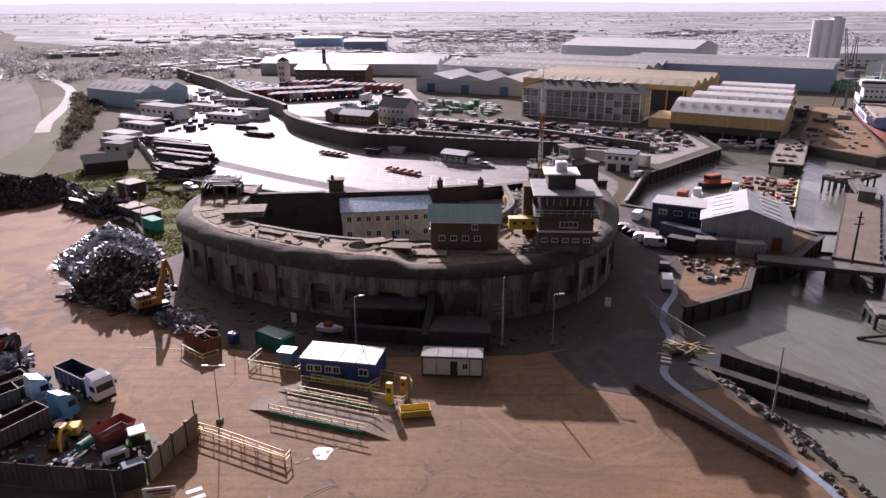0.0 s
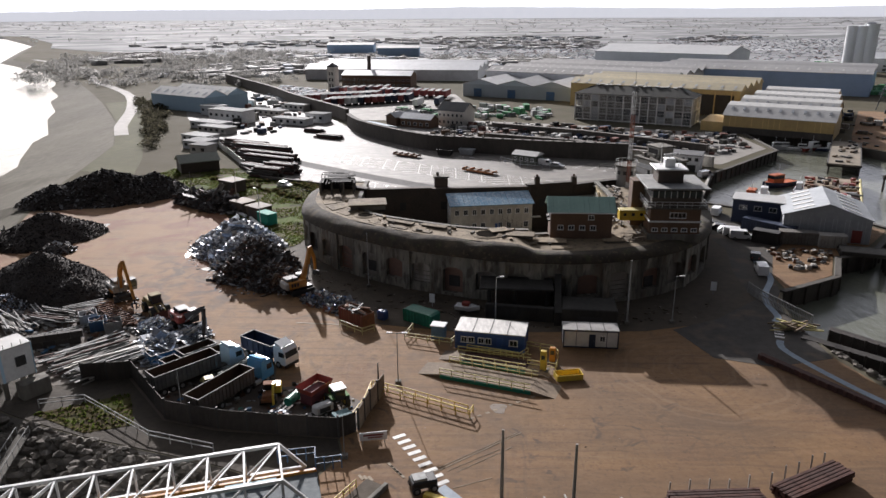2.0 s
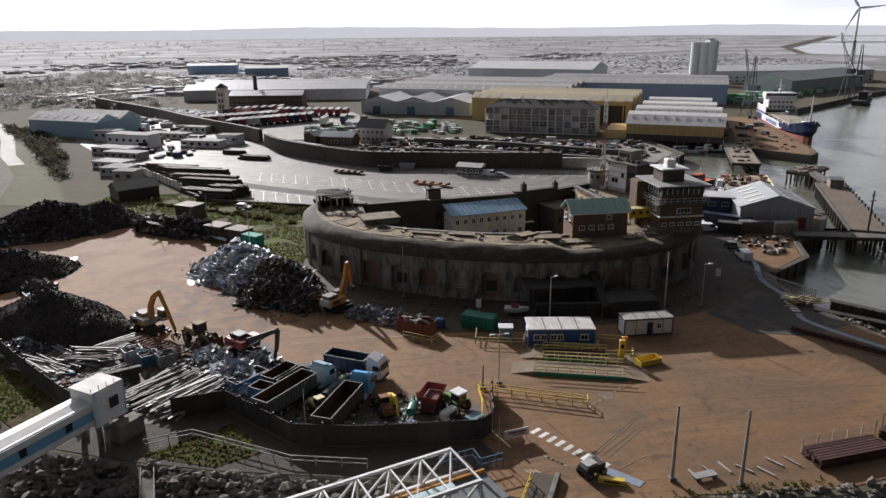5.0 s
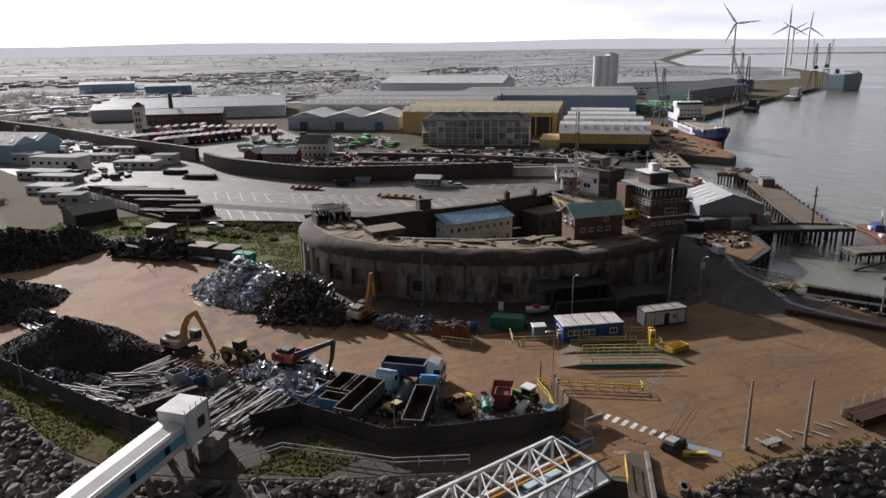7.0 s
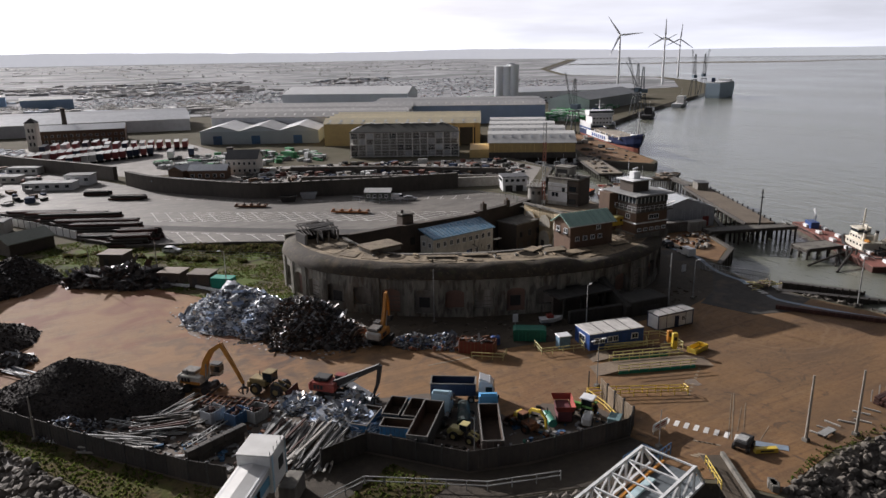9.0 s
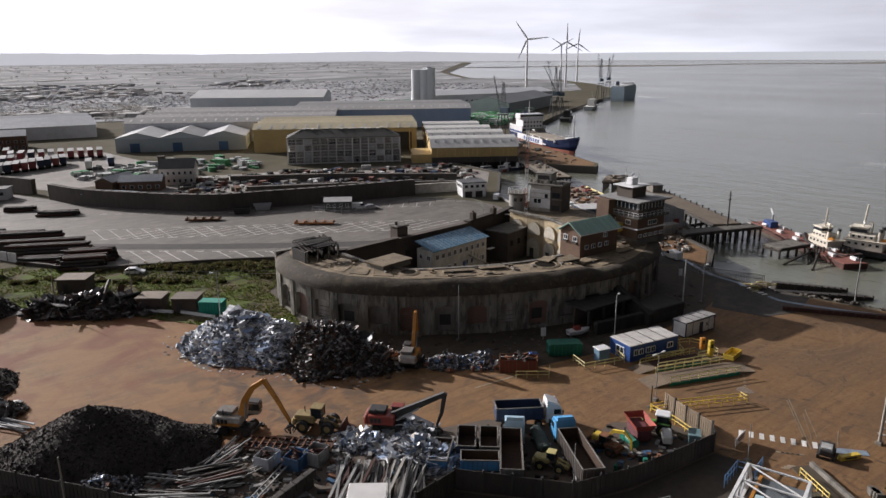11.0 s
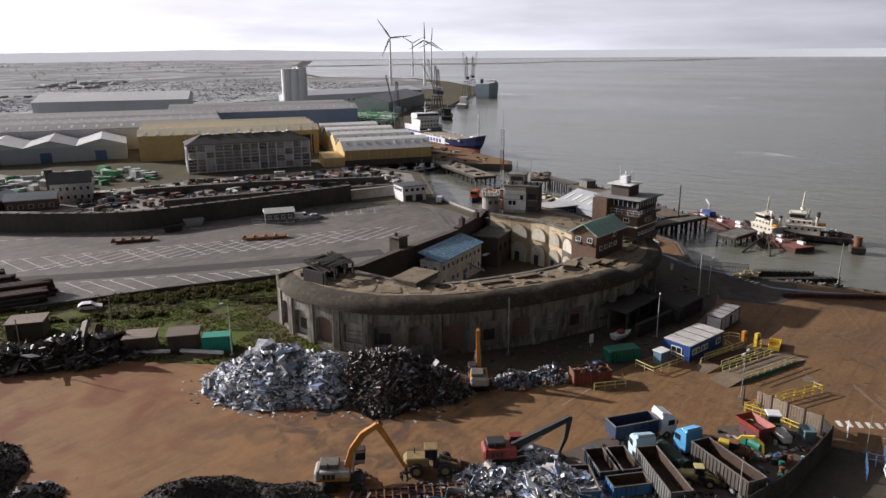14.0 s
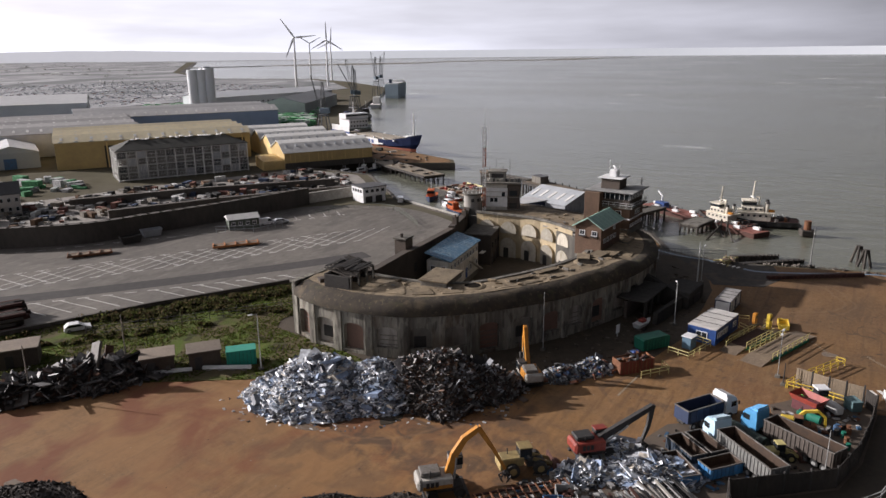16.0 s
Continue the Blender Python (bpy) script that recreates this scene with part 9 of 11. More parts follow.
ORANGE_B = mat("lifeboat_orange", (0.6, 0.14, 0.035), (0.45, 0.11, 0.04), s1=0.4, s2=2)
work_boat(73, 190.5, 205, "orange lifeboat with a blue hull on its mooring", NAVY, ORANGE_B, 12)
work_boat(58.5, 173.0, 60, "orange lifeboat alongside the quay wall", NAVY, ORANGE_B, 11)
work_boat(64, 178, 65, "white cabin cruiser alongside the pontoon", CLEAN_WHITE, CLEAN_WHITE, 9)
work_boat(69, 172, 62, "small white work boat moored by the scrap barge", CLEAN_WHITE, WHITE, 8)
work_boat(76, 184, 62, "red and white pilot boat by the scrap barge", RED, CLEAN_WHITE, 8.5)
random.seed(81)
for i in range(7):
    work_boat(90 + i * 4.6 + random.uniform(-1, 1), 250 - i * 0.9 + random.uniform(-3, 1), random.uniform(-30, 30), ("blue", "white", "dark", "white", "red", "blue", "white")[i] + " fishing boat moored below the sheds", (BLUE, CLEAN_WHITE, DARK, WHITE, RED, NAVY, WHITE)[i], WHITE, random.uniform(6, 10))

brg = thing("scrap_barge", "flat mooring barge covered in fenders and machinery", "barge", 82.0, 178.0, SEA, 63)
part("hull", B().box((0, 0, 0.6), (33, 14, 2.4), 0, 0.15), DARK_WOOD, brg)
part("deck", B().box((0, 0, 1.85), (32.6, 13.6, 0.12)), mat("barge_deck", (0.32, 0.26, 0.19), (0.2, 0.15, 0.11), s1=0.2, s2=1.2), brg)
for i in range(60):
    part("deck_gear", B().box((random.uniform(-15, 15), random.uniform(-6, 6), 2.2), (random.uniform(0.6, 3), random.uniform(0.5, 1.4), random.uniform(0.4, 1.4)), random.uniform(0, 180), 0.06), (RUST, DARK, RED, STEEL, WOOD, DARK_RUST)[i % 6], brg)
part("pipe", B().tube((-15, -6.6, 2.2), (15, -6.6, 2.2), 0.35), PALE_YELLOW, brg)
for z_ in (0, 1):
    boom = thing("floating_boom", "long dark floating boom across the dock", "boom", 0, 0, 0, 0, "floating booms")
    boom.matrix_basis = Matrix.Identity(4)
    part("float", B().tube((76 - z_ * 4, 150 - z_ * 14, SEA + 0.2), (93 - z_ * 6, 147 - z_ * 14, SEA + 0.2), 0.3, n=7), RUBBER, boom)

SHED_ROOF = mat("weathered_white_roof", (0.5, 0.52, 0.54), (0.36, 0.38, 0.4), rough=0.75, spec=0.2, s1=0.2, s2=1.2)
gs = thing("grey_shed", "pale grey steel workshop with a shallow gable", "shed", 59.4, 137.6, G0, -20)
part("wall", B().slab([(-8, 0), (8, 0), (8, 4.9), (0, 7.6), (-8, 4.9)], -8, 8), GREY_METAL, gs)
for sx in (-1, 1):
    vs = [(sx * 8.4, -8.3, 4.85), (sx * 8.4, 8.3, 4.85), (0, 8.3, 7.7), (0, -8.3, 7.7)]
    rf = part("roof_slope", B().add(vs + [(x, y, z + 0.15) for x, y, z in vs], [(0, 1, 2, 3), (4, 5, 6, 7), (0, 1, 5, 4), (1, 2, 6, 5), (2, 3, 7, 6), (3, 0, 4, 7)]), SHED_ROOF, gs)
    for k in range(5):
        part("rooflight", B().bar((sx * 6.2, -6.4 + k * 3.2, 5.8), (sx * 2.6, -6.4 + k * 3.2, 7.02), 0.9, 0.1), PALE_ROOF, rf)
for k in range(22):
    part("wall_rib", B().box((-7.8 + k * 0.74, -8.03, 2.4), (0.1, 0.06, 4.8)), GREY_METAL, gs)
part("door", B().box((5.6, -8.05, 1.5), (1.8, 0.1, 2.6), 0, 0.02), mat("dark_red_door", (0.22, 0.05, 0.04), (0.14, 0.04, 0.035)), gs, "dark red roller door")
ns = thing("navy_shed", "navy two-storey steel office with a white roof", "shed", 49.6, 144.4, G0, -26)
part("wall", B().box((0, 0, 2.6), (12, 6.5, 5.2), 0, 0.06), NAVY, ns)
part("roof", B().box((0, 0, 5.3), (12.6, 7.1, 0.22), 0, 0.05), mat("white_flat_roof", (0.52, 0.52, 0.51), (0.38, 0.38, 0.38), rough=0.85, spec=0.2), ns)
for k in range(3):
    window_in(ns, -3.8 + k * 3.0, -3.28, 3.6, 1.5, 1.0)
    window_in(ns, -6.03, -1.8 + k * 1.8, 3.6, 1.0, 1.0, 90)
for x, y, rz, L, m, lab in ((47.4, 135.2, -50, 11, NAVY, "long navy shipping container on the quay"), (50.6, 128.6, -12, 7, GRIMY, "grey shipping container on the quay"), (44.4, 129.0, -35, 5, DARK, "dark steel store on the quay"), (56.2, 126.4, -10, 5, DUSTY_WHITE, "white shipping container on the quay")):
    c = thing("quay_container", lab, "container", x, y, G0, rz, "quay containers")
    part("body", B().box((0, 0, 1.3), (L, 2.4, 2.5), 0, 0.05), m, c)
    part("roof", B().box((0, 0, 2.58), (L, 2.4, 0.08)), m, c)
    for k in range(int(L / 0.6)):
        part("rib", B().box((-L / 2 + 0.3 + k * 0.6, -1.22, 1.3), (0.18, 0.07, 2.3)), m, c)
random.seed(85)
for i in range(60):
    x, y = random.uniform(42, 54), random.uniform(113, 124)
    if y < 0.9 * (x - 36) + 104:
        continue
    p = thing("quay_crate", "assorted crate or coil stored on the quay", "crate", x, y, G0, random.uniform(0, 90), "quay stores")
    q_ = random.uniform(0.3, 0.8)
    part("crate", B().box((0, 0, q_ / 2), (random.uniform(0.6, 1.6), random.uniform(0.5, 1.0), q_), 0, 0.05), (DUSTY_WHITE, DARK, WOOD, STEEL, RUST)[i % 5], p)
    part("lid", B().box((0, 0, q_ + 0.04), (0.8, 0.6, 0.08), 0, 0.03), (DARK, DUSTY_WHITE, WOOD)[i % 3], p)
b = B()
qline = [(36.5, 102), (49, 109), (54, 119), (62, 122), (75, 137), (70, 147), (52, 153), (41, 161), (55, 193), (62, 200), (88, 228), (90, 262), (117, 253)]
for a, c in zip(qline, qline[1:]):
    ang = math.degrees(math.atan2(c[1] - a[1], c[0] - a[0]))
    L = math.dist(a, c)
    m = ((a[0] + c[0]) / 2, (a[1] + c[1]) / 2)
    b.box((*m, -4.8), (L, 0.7, 7.8), ang).box((*m, G0 + 0.15), (L + 0.4, 1.1, 0.4), ang, 0.06)
    for k in range(int(L / 3.0)):
        w = (k + 0.5) / int(L / 3.0)
        b.box((a[0] + (c[0] - a[0]) * w + math.sin(radians(ang)) * 0.5, a[1] + (c[1] - a[1]) * w - math.cos(radians(ang)) * 0.5, -4.0), (0.35, 0.35, 6.5), ang)
structure("quay_wall", b, mat("slimy_quay_wall", (0.10, 0.085, 0.07), (0.06, 0.055, 0.045), s1=0.2, s2=1.5, stretch=(1, 1, 0.4)), "dark slimy quay wall with timber fenders", "wall")
PALE_PALE = mat("pale_galvanised_fence", (0.30, 0.30, 0.29), (0.22, 0.22, 0.215), rough=0.7)
rails("palisade_fence", spline([(30.6, 102), (31.0, 99), (32.4, 94.6), (34.8, 88.2)], 10), "pale grey palisade fence beside the quay road", PALE_PALE, G0, 1.9, 0.35)
random.seed(87)
for a, c in (((31.8, 84.6), (51.5, 74.2)), ((37.0, 87.2), (52.6, 79.8))):
    s = thing("slipway_wall", "dark timber slipway wall running into the water", "slipway", 0, 0, 0, 0, "slipway walls")
    s.matrix_basis = Matrix.Identity(4)
    u = Vector((c[0] - a[0], c[1] - a[1])).normalized()
    w = Vector((-u.y, u.x)) * 0.8
    vs = [(p[0] + k * w.x, p[1] + k * w.y, z) for p, z in ((a, G0 + 0.3), (c, SEA + 0.5)) for k in (-1, 1)]
    part("wall", B().add(vs + [(x, y, -9) for x, y, z in vs], [(0, 1, 3, 2), (0, 1, 5, 4), (0, 2, 6, 4), (1, 3, 7, 5), (2, 3, 7, 6)]), DARK_WOOD, s)
    L = math.dist(a, c)
    for k in range(12):
        x, y = a[0] + u.x * L * k / 11 + w.x * -1.1, a[1] + u.y * L * k / 11 + w.y * -1.1
        part("pile", B().tube((x, y, -9), (x, y, G0 + 0.4 + (SEA + 0.5 - G0) * k / 11), 0.2, n=7), DARK_WOOD, s)
tw = thing("driftwood_pile", "heap of broken yellowed timbers by the slipway", "timber", 31.6, 87.6, G0, 0)
for i in range(26):
    part("timber", B().box((random.uniform(-2.5, 3.0), random.uniform(-1.2, 1.2), 0.2 + i * 0.03), (random.uniform(1.5, 4), 0.25, 0.2), random.uniform(-50, 40), 0, random.uniform(-12, 12)), WOOD if i % 3 else PALE_YELLOW, tw)
for x, y, h in ((78.2, 75.0, 3.0),):
    d = thing("dolphin", "brown steel mooring dolphin on a dark fendered base", "dolphin", x, y, SEA, 0)
    part("pile", B().tube((0, 0, -5), (0, 0, 4.2), 0.9, n=14), RUST, d)
    part("collar", B().box((0, 0, 1.0), (3.4, 3.4, 1.6), 20, 0.15), DARK_WOOD, d)
for x, y in ((53.3, 61.0), (56.5, 62.5)):
    d = thing("timber_dolphin", "ruined tripod of dark timber piles", "dolphin", x, y, SEA, 0, "timber dolphins")
    for k in range(4):
        a = k * math.pi / 2
        part("pile", B().tube((2.2 * math.cos(a), 2.2 * math.sin(a), -4), (0.4 * math.cos(a), 0.4 * math.sin(a), 4.2), 0.3), DARK_WOOD, d)
    part("brace", B().bar((-1.4, 0, 1.0), (1.4, 0, 1.4), 0.3), DARK_WOOD, d)
wr = thing("wrecked_stage", "collapsed dark timber staging standing in the water", "wreck", 0, 0, 0)
wr.matrix_basis = Matrix.Identity(4)
for a, c in (((61, 97.5, -3.9), (72, 96, -2.0)), ((62, 91, -3.9), (74, 95, -1.4)), ((66, 94, -4), (74, 98, -2.2)), ((70, 94, -8), (70, 94, -1.0)), ((73, 96, -8), (73, 96, -0.6)), ((74.5, 94.5, -8), (74.5, 94.5, -1.2)), ((68, 93.5, -5), (71, 97, -1.6))):
    part("timber", B().tube(a, c, 0.24, n=7), DARK_WOOD, wr)

# buildings behind the fort
PALE_CONC = mat("pale_stained_concrete", (0.46, 0.44, 0.39), (0.27, 0.25, 0.22), s1=0.2, s2=1.2, stretch=(1, 1, 0.3))
cb = thing("concrete_lookout", "stained concrete lookout block with a white storey and a dark wing", "tower", 25.0, 139.8, G0, -67)
part("body", B().box((-1.5, 0, 7.4), (5.2, 6.0, 15.2), 0, 0.08), PALE_CONC, cb)
part("white_storey", B().box((-1.5, -0.1, 11.6), (5.4, 6.1, 4.6), 0, 0.06), WHITE, cb, "peeling white upper storey")
part("dark_wing", B().box((2.6, 0.2, 7.2), (3.0, 6.2, 15.0), 0, 0.06), BRICK_DARK, cb, "dark brick wing")
part("top_deck", B().box((-0.2, 0, 15.1), (9.2, 7.0, 0.4), 0, 0.06), CONC, cb)
for z_ in (8.6, 11.8, 13.0):
    part("band", B().box((-1.5, -3.16, z_), (5.5, 0.14, 0.16)), PALE_CONC, cb)
for k, (x_, z_) in enumerate(((-2.6, 11.0), (-1.6, 11.0), (0.2, 12.4), (-3.2, 6.4), (-0.4, 6.4), (-2.2, 2.8))):
    part("window", B().box((x_, -3.18, z_), (0.8, 0.1, 1.0)), GLASS, cb)
for k in range(4):
    part("wing_window", B().box((2.6, -2.96, 3.4 + k * 3.1), (1.9, 0.1, 1.2)), GLASS, cb)
    part("wing_ledge", B().box((2.7, -2.98, 2.4 + k * 3.1), (3.1, 0.3, 0.2)), CONC, cb)
part("roof_room", B().box((-1.4, 0.6, 16.4), (4.0, 3.6, 2.2), 0, 0.06), PALE_CONC, cb, "open concrete roof room")
part("roof_room_slot", B().box((-1.4, -1.22, 16.6), (3.0, 0.1, 1.0)), DARK, cb)
part("roof_cap", B().box((-1.4, 0.6, 17.6), (4.6, 4.2, 0.25), 0, 0.05), CONC, cb)
random.seed(83)
for k in range(9):
    part("roof_vent", B().box((-4.2 + k * 1.0, random.uniform(-2.6, -1.6), 15.6 + random.uniform(-0.1, 0.2)), (0.5, 0.5, random.uniform(0.6, 1.3)), 0, 0.04), (CONC, PALE_CONC, DARK)[k % 3], cb)
for k in range(4):
    part("aerial", B().tube((-3.6 + k * 1.7, 1.5, 15.2), (-3.6 + k * 1.7, 1.5, 18.6 + (k % 2) * 2), 0.06, n=5), DARK, cb)
rt = thing("round_tower", "round pale concrete range-finder tower with a railing", "tower", 19.0, 145.2, G0, 0)
part("shaft", B().tube((0, 0, 0), (0, 0, 12.6), 2.1, n=20), mat("pale_round_concrete", (0.44, 0.42, 0.38), (0.3, 0.28, 0.25), s1=0.2, s2=1.2, stretch=(1, 1, 0.3)), rt)
part("ledge", B().tube((0, 0, 12.4), (0, 0, 12.8), 2.5, n=20), CONC, rt)
for k in range(4):
    a = -2.6 + k * 0.7
    part("slot", B().box((2.08 * math.cos(a), 2.08 * math.sin(a), 11.2), (0.2, 0.7, 0.8), math.degrees(a)), DARK, rt)
rl = B()
for k in range(14):
    a = 2 * math.pi * k / 14
    a2 = 2 * math.pi * (k + 1) / 14
    rl.bar((2.3 * math.cos(a), 2.3 * math.sin(a), 12.8), (2.3 * math.cos(a), 2.3 * math.sin(a), 13.8), 0.06).bar((2.3 * math.cos(a), 2.3 * math.sin(a), 13.8), (2.3 * math.cos(a2), 2.3 * math.sin(a2), 13.8), 0.06)
part("railing", rl, WHITE, rt)
MAST_RED = mat("faded_mast_red", (0.36, 0.13, 0.09), (0.3, 0.14, 0.1))
lm = thing("lattice_mast", "tall thin red and white lattice radio mast", "mast", 18.8, 141.8, G0, 15)
for k in range(3):
    a, a2 = 2 * math.pi * k / 3, 2 * math.pi * (k + 1) / 3
    for q in range(6):
        col = (MAST_RED, WHITE)[q % 2]
        part("leg", B().bar((0.42 * math.cos(a), 0.42 * math.sin(a), q * 4.8), (0.42 * math.cos(a), 0.42 * math.sin(a), q * 4.8 + 4.8), 0.13), col, lm)
        ln = B()
        for z in range(4):
            ln.bar((0.42 * math.cos(a), 0.42 * math.sin(a), q * 4.8 + z * 1.2), (0.42 * math.cos(a2), 0.42 * math.sin(a2), q * 4.8 + z * 1.2 + 1.2), 0.07)
        part("lacing", ln, col, lm)
part("whip", B().tube((0, 0, 29), (0, 0, 33), 0.04), STEEL, lm)
wq = thing("quay_office", "white flat-roofed harbour office on the quay", "office", 49.6, 199.6, G0, -24)
part("ground_floor", B().box((0, 0, 1.2), (8.0, 7.0, 2.4), 0, 0.05), WHITE, wq)
part("upper_floor", B().box((0, 0, 3.6), (8.4, 7.4, 2.4), 0, 0.05), CLEAN_WHITE, wq)
part("roof", B().box((0, 0, 4.9), (8.8, 7.8, 0.25), 0, 0.05), SLATE, wq)
for k in range(4):
    window_in(wq, -2.8 + k * 1.9, -3.73, 3.7, 0.9, 0.8, 0, DARK)
    window_in(wq, -4.23, -2.4 + k * 1.6, 3.7, 0.8, 0.8, 90, DARK)
part("garage_door", B().box((-2.0, -3.53, 1.0), (2.4, 0.08, 2.0)), DARK, wq)
part("garage_door", B().box((1.6, -3.53, 1.0), (2.4, 0.08, 2.0)), DARK, wq)
long_wall("wall_quay", [(42, 162.5), (46, 172), (54.2, 192)], 0.6, 0.4, DUSTY_WHITE, "white parapet along the harbour quay")
PALISADE = mat("dull_green_steel", (0.16, 0.18, 0.14), (0.11, 0.12, 0.1))
rails("quay_fence", spline([(26, 166), (33, 174), (40, 184), (38, 194), (24, 200)], 12), "green-grey palisade fence round the quay turning", PALISADE, G0, 1.7, 2.2)

# ---- the docks and the town beyond ----
def gabled(name, label, x, y, rz, L, W, eave, ridge, spans, wall_m, roof_m, cat="warehouse", ribs=True, doors=0, square=False, win=0):
    """A shed L long with so many gable spans side by side over its width W; its long side faces -y."""
    t = thing(name, label, cat, x, y, G0, rz)
    part("wall", B().box((0, 0, eave / 2), (L, W, eave), 0, 0.05), wall_m, t)
    w = W / spans
    if square:
        for sx in (-1, 1):
            part("end_wall", B().box((sx * (L / 2 + 0.25), 0, ridge / 2), (0.4, W + 0.6, ridge + 0.3), 0, 0.05), wall_m, t)
    for k in range(spans):
        y0 = -W / 2 + k * w
        for sx in (-1, 1):
            part("gable", B().add([(sx * L / 2, y0 + q, z) for q, z in ((0, eave), (w, eave), (w / 2, ridge))], [(0, 1, 2)]), wall_m, t)
        for a, c in (((y0 - 0.2, eave), (y0 + w / 2, ridge)), ((y0 + w / 2, ridge), (y0 + w + 0.2, eave))):
            vs = [(-L / 2 - 0.4, a[0], a[1]), (L / 2 + 0.4, a[0], a[1]), (L / 2 + 0.4, c[0], c[1]), (-L / 2 - 0.4, c[0], c[1])]
            sl = part("roof_slope", B().add(vs + [(p, q, z + 0.25) for p, q, z in vs], [(0, 1, 2, 3), (4, 5, 6, 7), (0, 1, 5, 4), (1, 2, 6, 5), (2, 3, 7, 6), (3, 0, 4, 7)]), roof_m, t)
            if ribs:
                n = max(6, int(L / 5.5))
                for j in range(n):
                    xx = -L / 2 + (j + 0.5) * L / n
                    f0, f1 = 0.28, 0.62
                    p0 = (xx, a[0] + (c[0] - a[0]) * f0, a[1] + (c[1] - a[1]) * f0 + 0.3)
                    p1 = (xx, a[0] + (c[0] - a[0]) * f1, a[1] + (c[1] - a[1]) * f1 + 0.3)
                    part("rooflight", B().bar(p0, p1, 1.1, 0.12), PALE_ROOF if roof_m is not PALE_ROOF else GREY_METAL, sl)
    for k in range(win):
        for z in ((1.6,) if eave < 5 else (1.6, 4.4)):
            wd = part("window", B().box((-L / 2 + (k + 0.5) * L / win, -W / 2 - 0.04, z), (L / win * 0.5, 0.1, 1.3), 0, 0.02), WHITE, t)
            part("pane", B().box((-L / 2 + (k + 0.5) * L / win, -W / 2 - 0.08, z), (L / win * 0.4, 0.06, 1.1)), GLASS, wd)
    for k in range(doors):
        part("door", B().box((-L / 2 + (k + 0.5) * L / doors, -W / 2 - 0.06, 2.0), (4.5, 0.12, 4.0), 0, 0.03), DARK if k % 2 else SKIP_BLUE, t)
    return t


qs = thing("yellow_quay_shed", "low ochre quay shed under four stepped pale ridged roofs", "warehouse", 102.4, 260.6, G0, -32.5)
for k, (l0, l1) in enumerate(((-19.5, 18.4), (-19, 16.3), (-18.5, 13.6), (-18, 11))):
    y0, w, zt = k * 22.0 - 5.0, 22.0, 6.4 + (k > 0) * 0.3
    part("wall", B().slab([(y0, 0), (y0 + w, 0), (y0 + w, zt), (y0 + w / 2, zt + 4.0), (y0, zt)], -l0, -l1), YELLOW_WALL, qs).data.transform(Matrix.Rotation(radians(90), 4, "Z"))
    for a, c in (((y0 - 0.3, zt), (y0 + w * 0.3, zt + 3.2)), ((y0 + w * 0.3, zt + 3.2), (y0 + w / 2, zt + 4.1)), ((y0 + w / 2, zt + 4.1), (y0 + w + 0.1, zt))):
        vs = [(l0 - 0.5, a[0], a[1]), (l1 + 0.5, a[0], a[1]), (l1 + 0.5, c[0], c[1]), (l0 - 0.5, c[0], c[1])]
        sl = part("roof_slope", B().add(vs + [(p, q, z + 0.22) for p, q, z in vs], [(0, 1, 2, 3), (4, 5, 6, 7), (0, 1, 5, 4), (1, 2, 6, 5), (2, 3, 7, 6), (3, 0, 4, 7)]), PALE_ROOF, qs)
        if c[0] - a[0] > 6 and c[1] > a[1]:
            for j in range(9):
                xx = l0 + (j + 0.5) * (l1 - l0) / 9
                part("rooflight", B().bar((xx, a[0] + 3.8, a[1] + 2.1), (xx, a[0] + 5.6, a[1] + 2.95), 0.9, 0.12), GREY_METAL, sl)
for k in range(20):
    part("cladding_rib", B().box((-19 + k * 1.95, -5.06, 3.1), (0.2, 0.12, 6.2)), YELLOW_WALL, qs)
# darker band over the lowest part of the front wall
part("plinth", B().box((-0.5, -5.2, 1.2), (37.9, 0.3, 2.4)), DARK_WALL, qs, "dark band along the foot of the wall")
part("side_lean_to", B().slab([(-4, 0), (10, 0), (10, 4.6), (-4, 3.6)], 19.6, 28), YELLOW_WALL, qs).data.transform(Matrix.Rotation(radians(90), 4, "Z"))
yw = gabled("yellow_warehouse", "great ochre warehouse under a yellowed ridged roof", 83.4, 348.5, -32, 79, 49, 11.0, 13.4, 4, YELLOW_WALL, CREAM_ROOF)
# flat panel whose dark colour stands for the shade of the open side
part("dark_bay", B().box((8, -24.6, 4.6), (58, 0.3, 9.0), 0, 0.05), mat("painted_bay_shadow", (0.05, 0.043, 0.035), (0.03, 0.027, 0.023)), yw, "flat dark panel painted as shade under the eaves")
for k in range(9):
    part("bay_post", B().box((-20 + k * 7.0, -24.9, 5.2), (0.5, 0.4, 10.4), 0, 0.04), YELLOW_WALL, yw)
for k in range(5):
    for j in range(14):
        part("roof_vent", B().box((-37 + j * 5.7, -24.5 + k * 12.25, 11.4 if k in (0, 4) else 11.3), (1.6, 0.7, 0.5), 0, 0.05), PALE_ROOF, yw)
gw_ = gabled("grey_warehouse", "pale blue-grey warehouse with three shallow gables", 25.5, 405.5, 63, 60, 62, 6.6, 9.4, 3, mat("pale_blue_sheet", (0.56, 0.62, 0.66), (0.47, 0.53, 0.57)), mat("mid_grey_sheet_roof", (0.5, 0.5, 0.5), (0.4, 0.4, 0.405), rough=0.8, spec=0.15, s1=0.05, s2=0.4, bump=0.02), ribs=False)
for y_ in (22, 2, -20):
    part("door", B().box((-30.1, y_, 2.2), (0.2, 4.6, 4.4), 0, 0.03), SKIP_BLUE, gw_, "blue roller door")
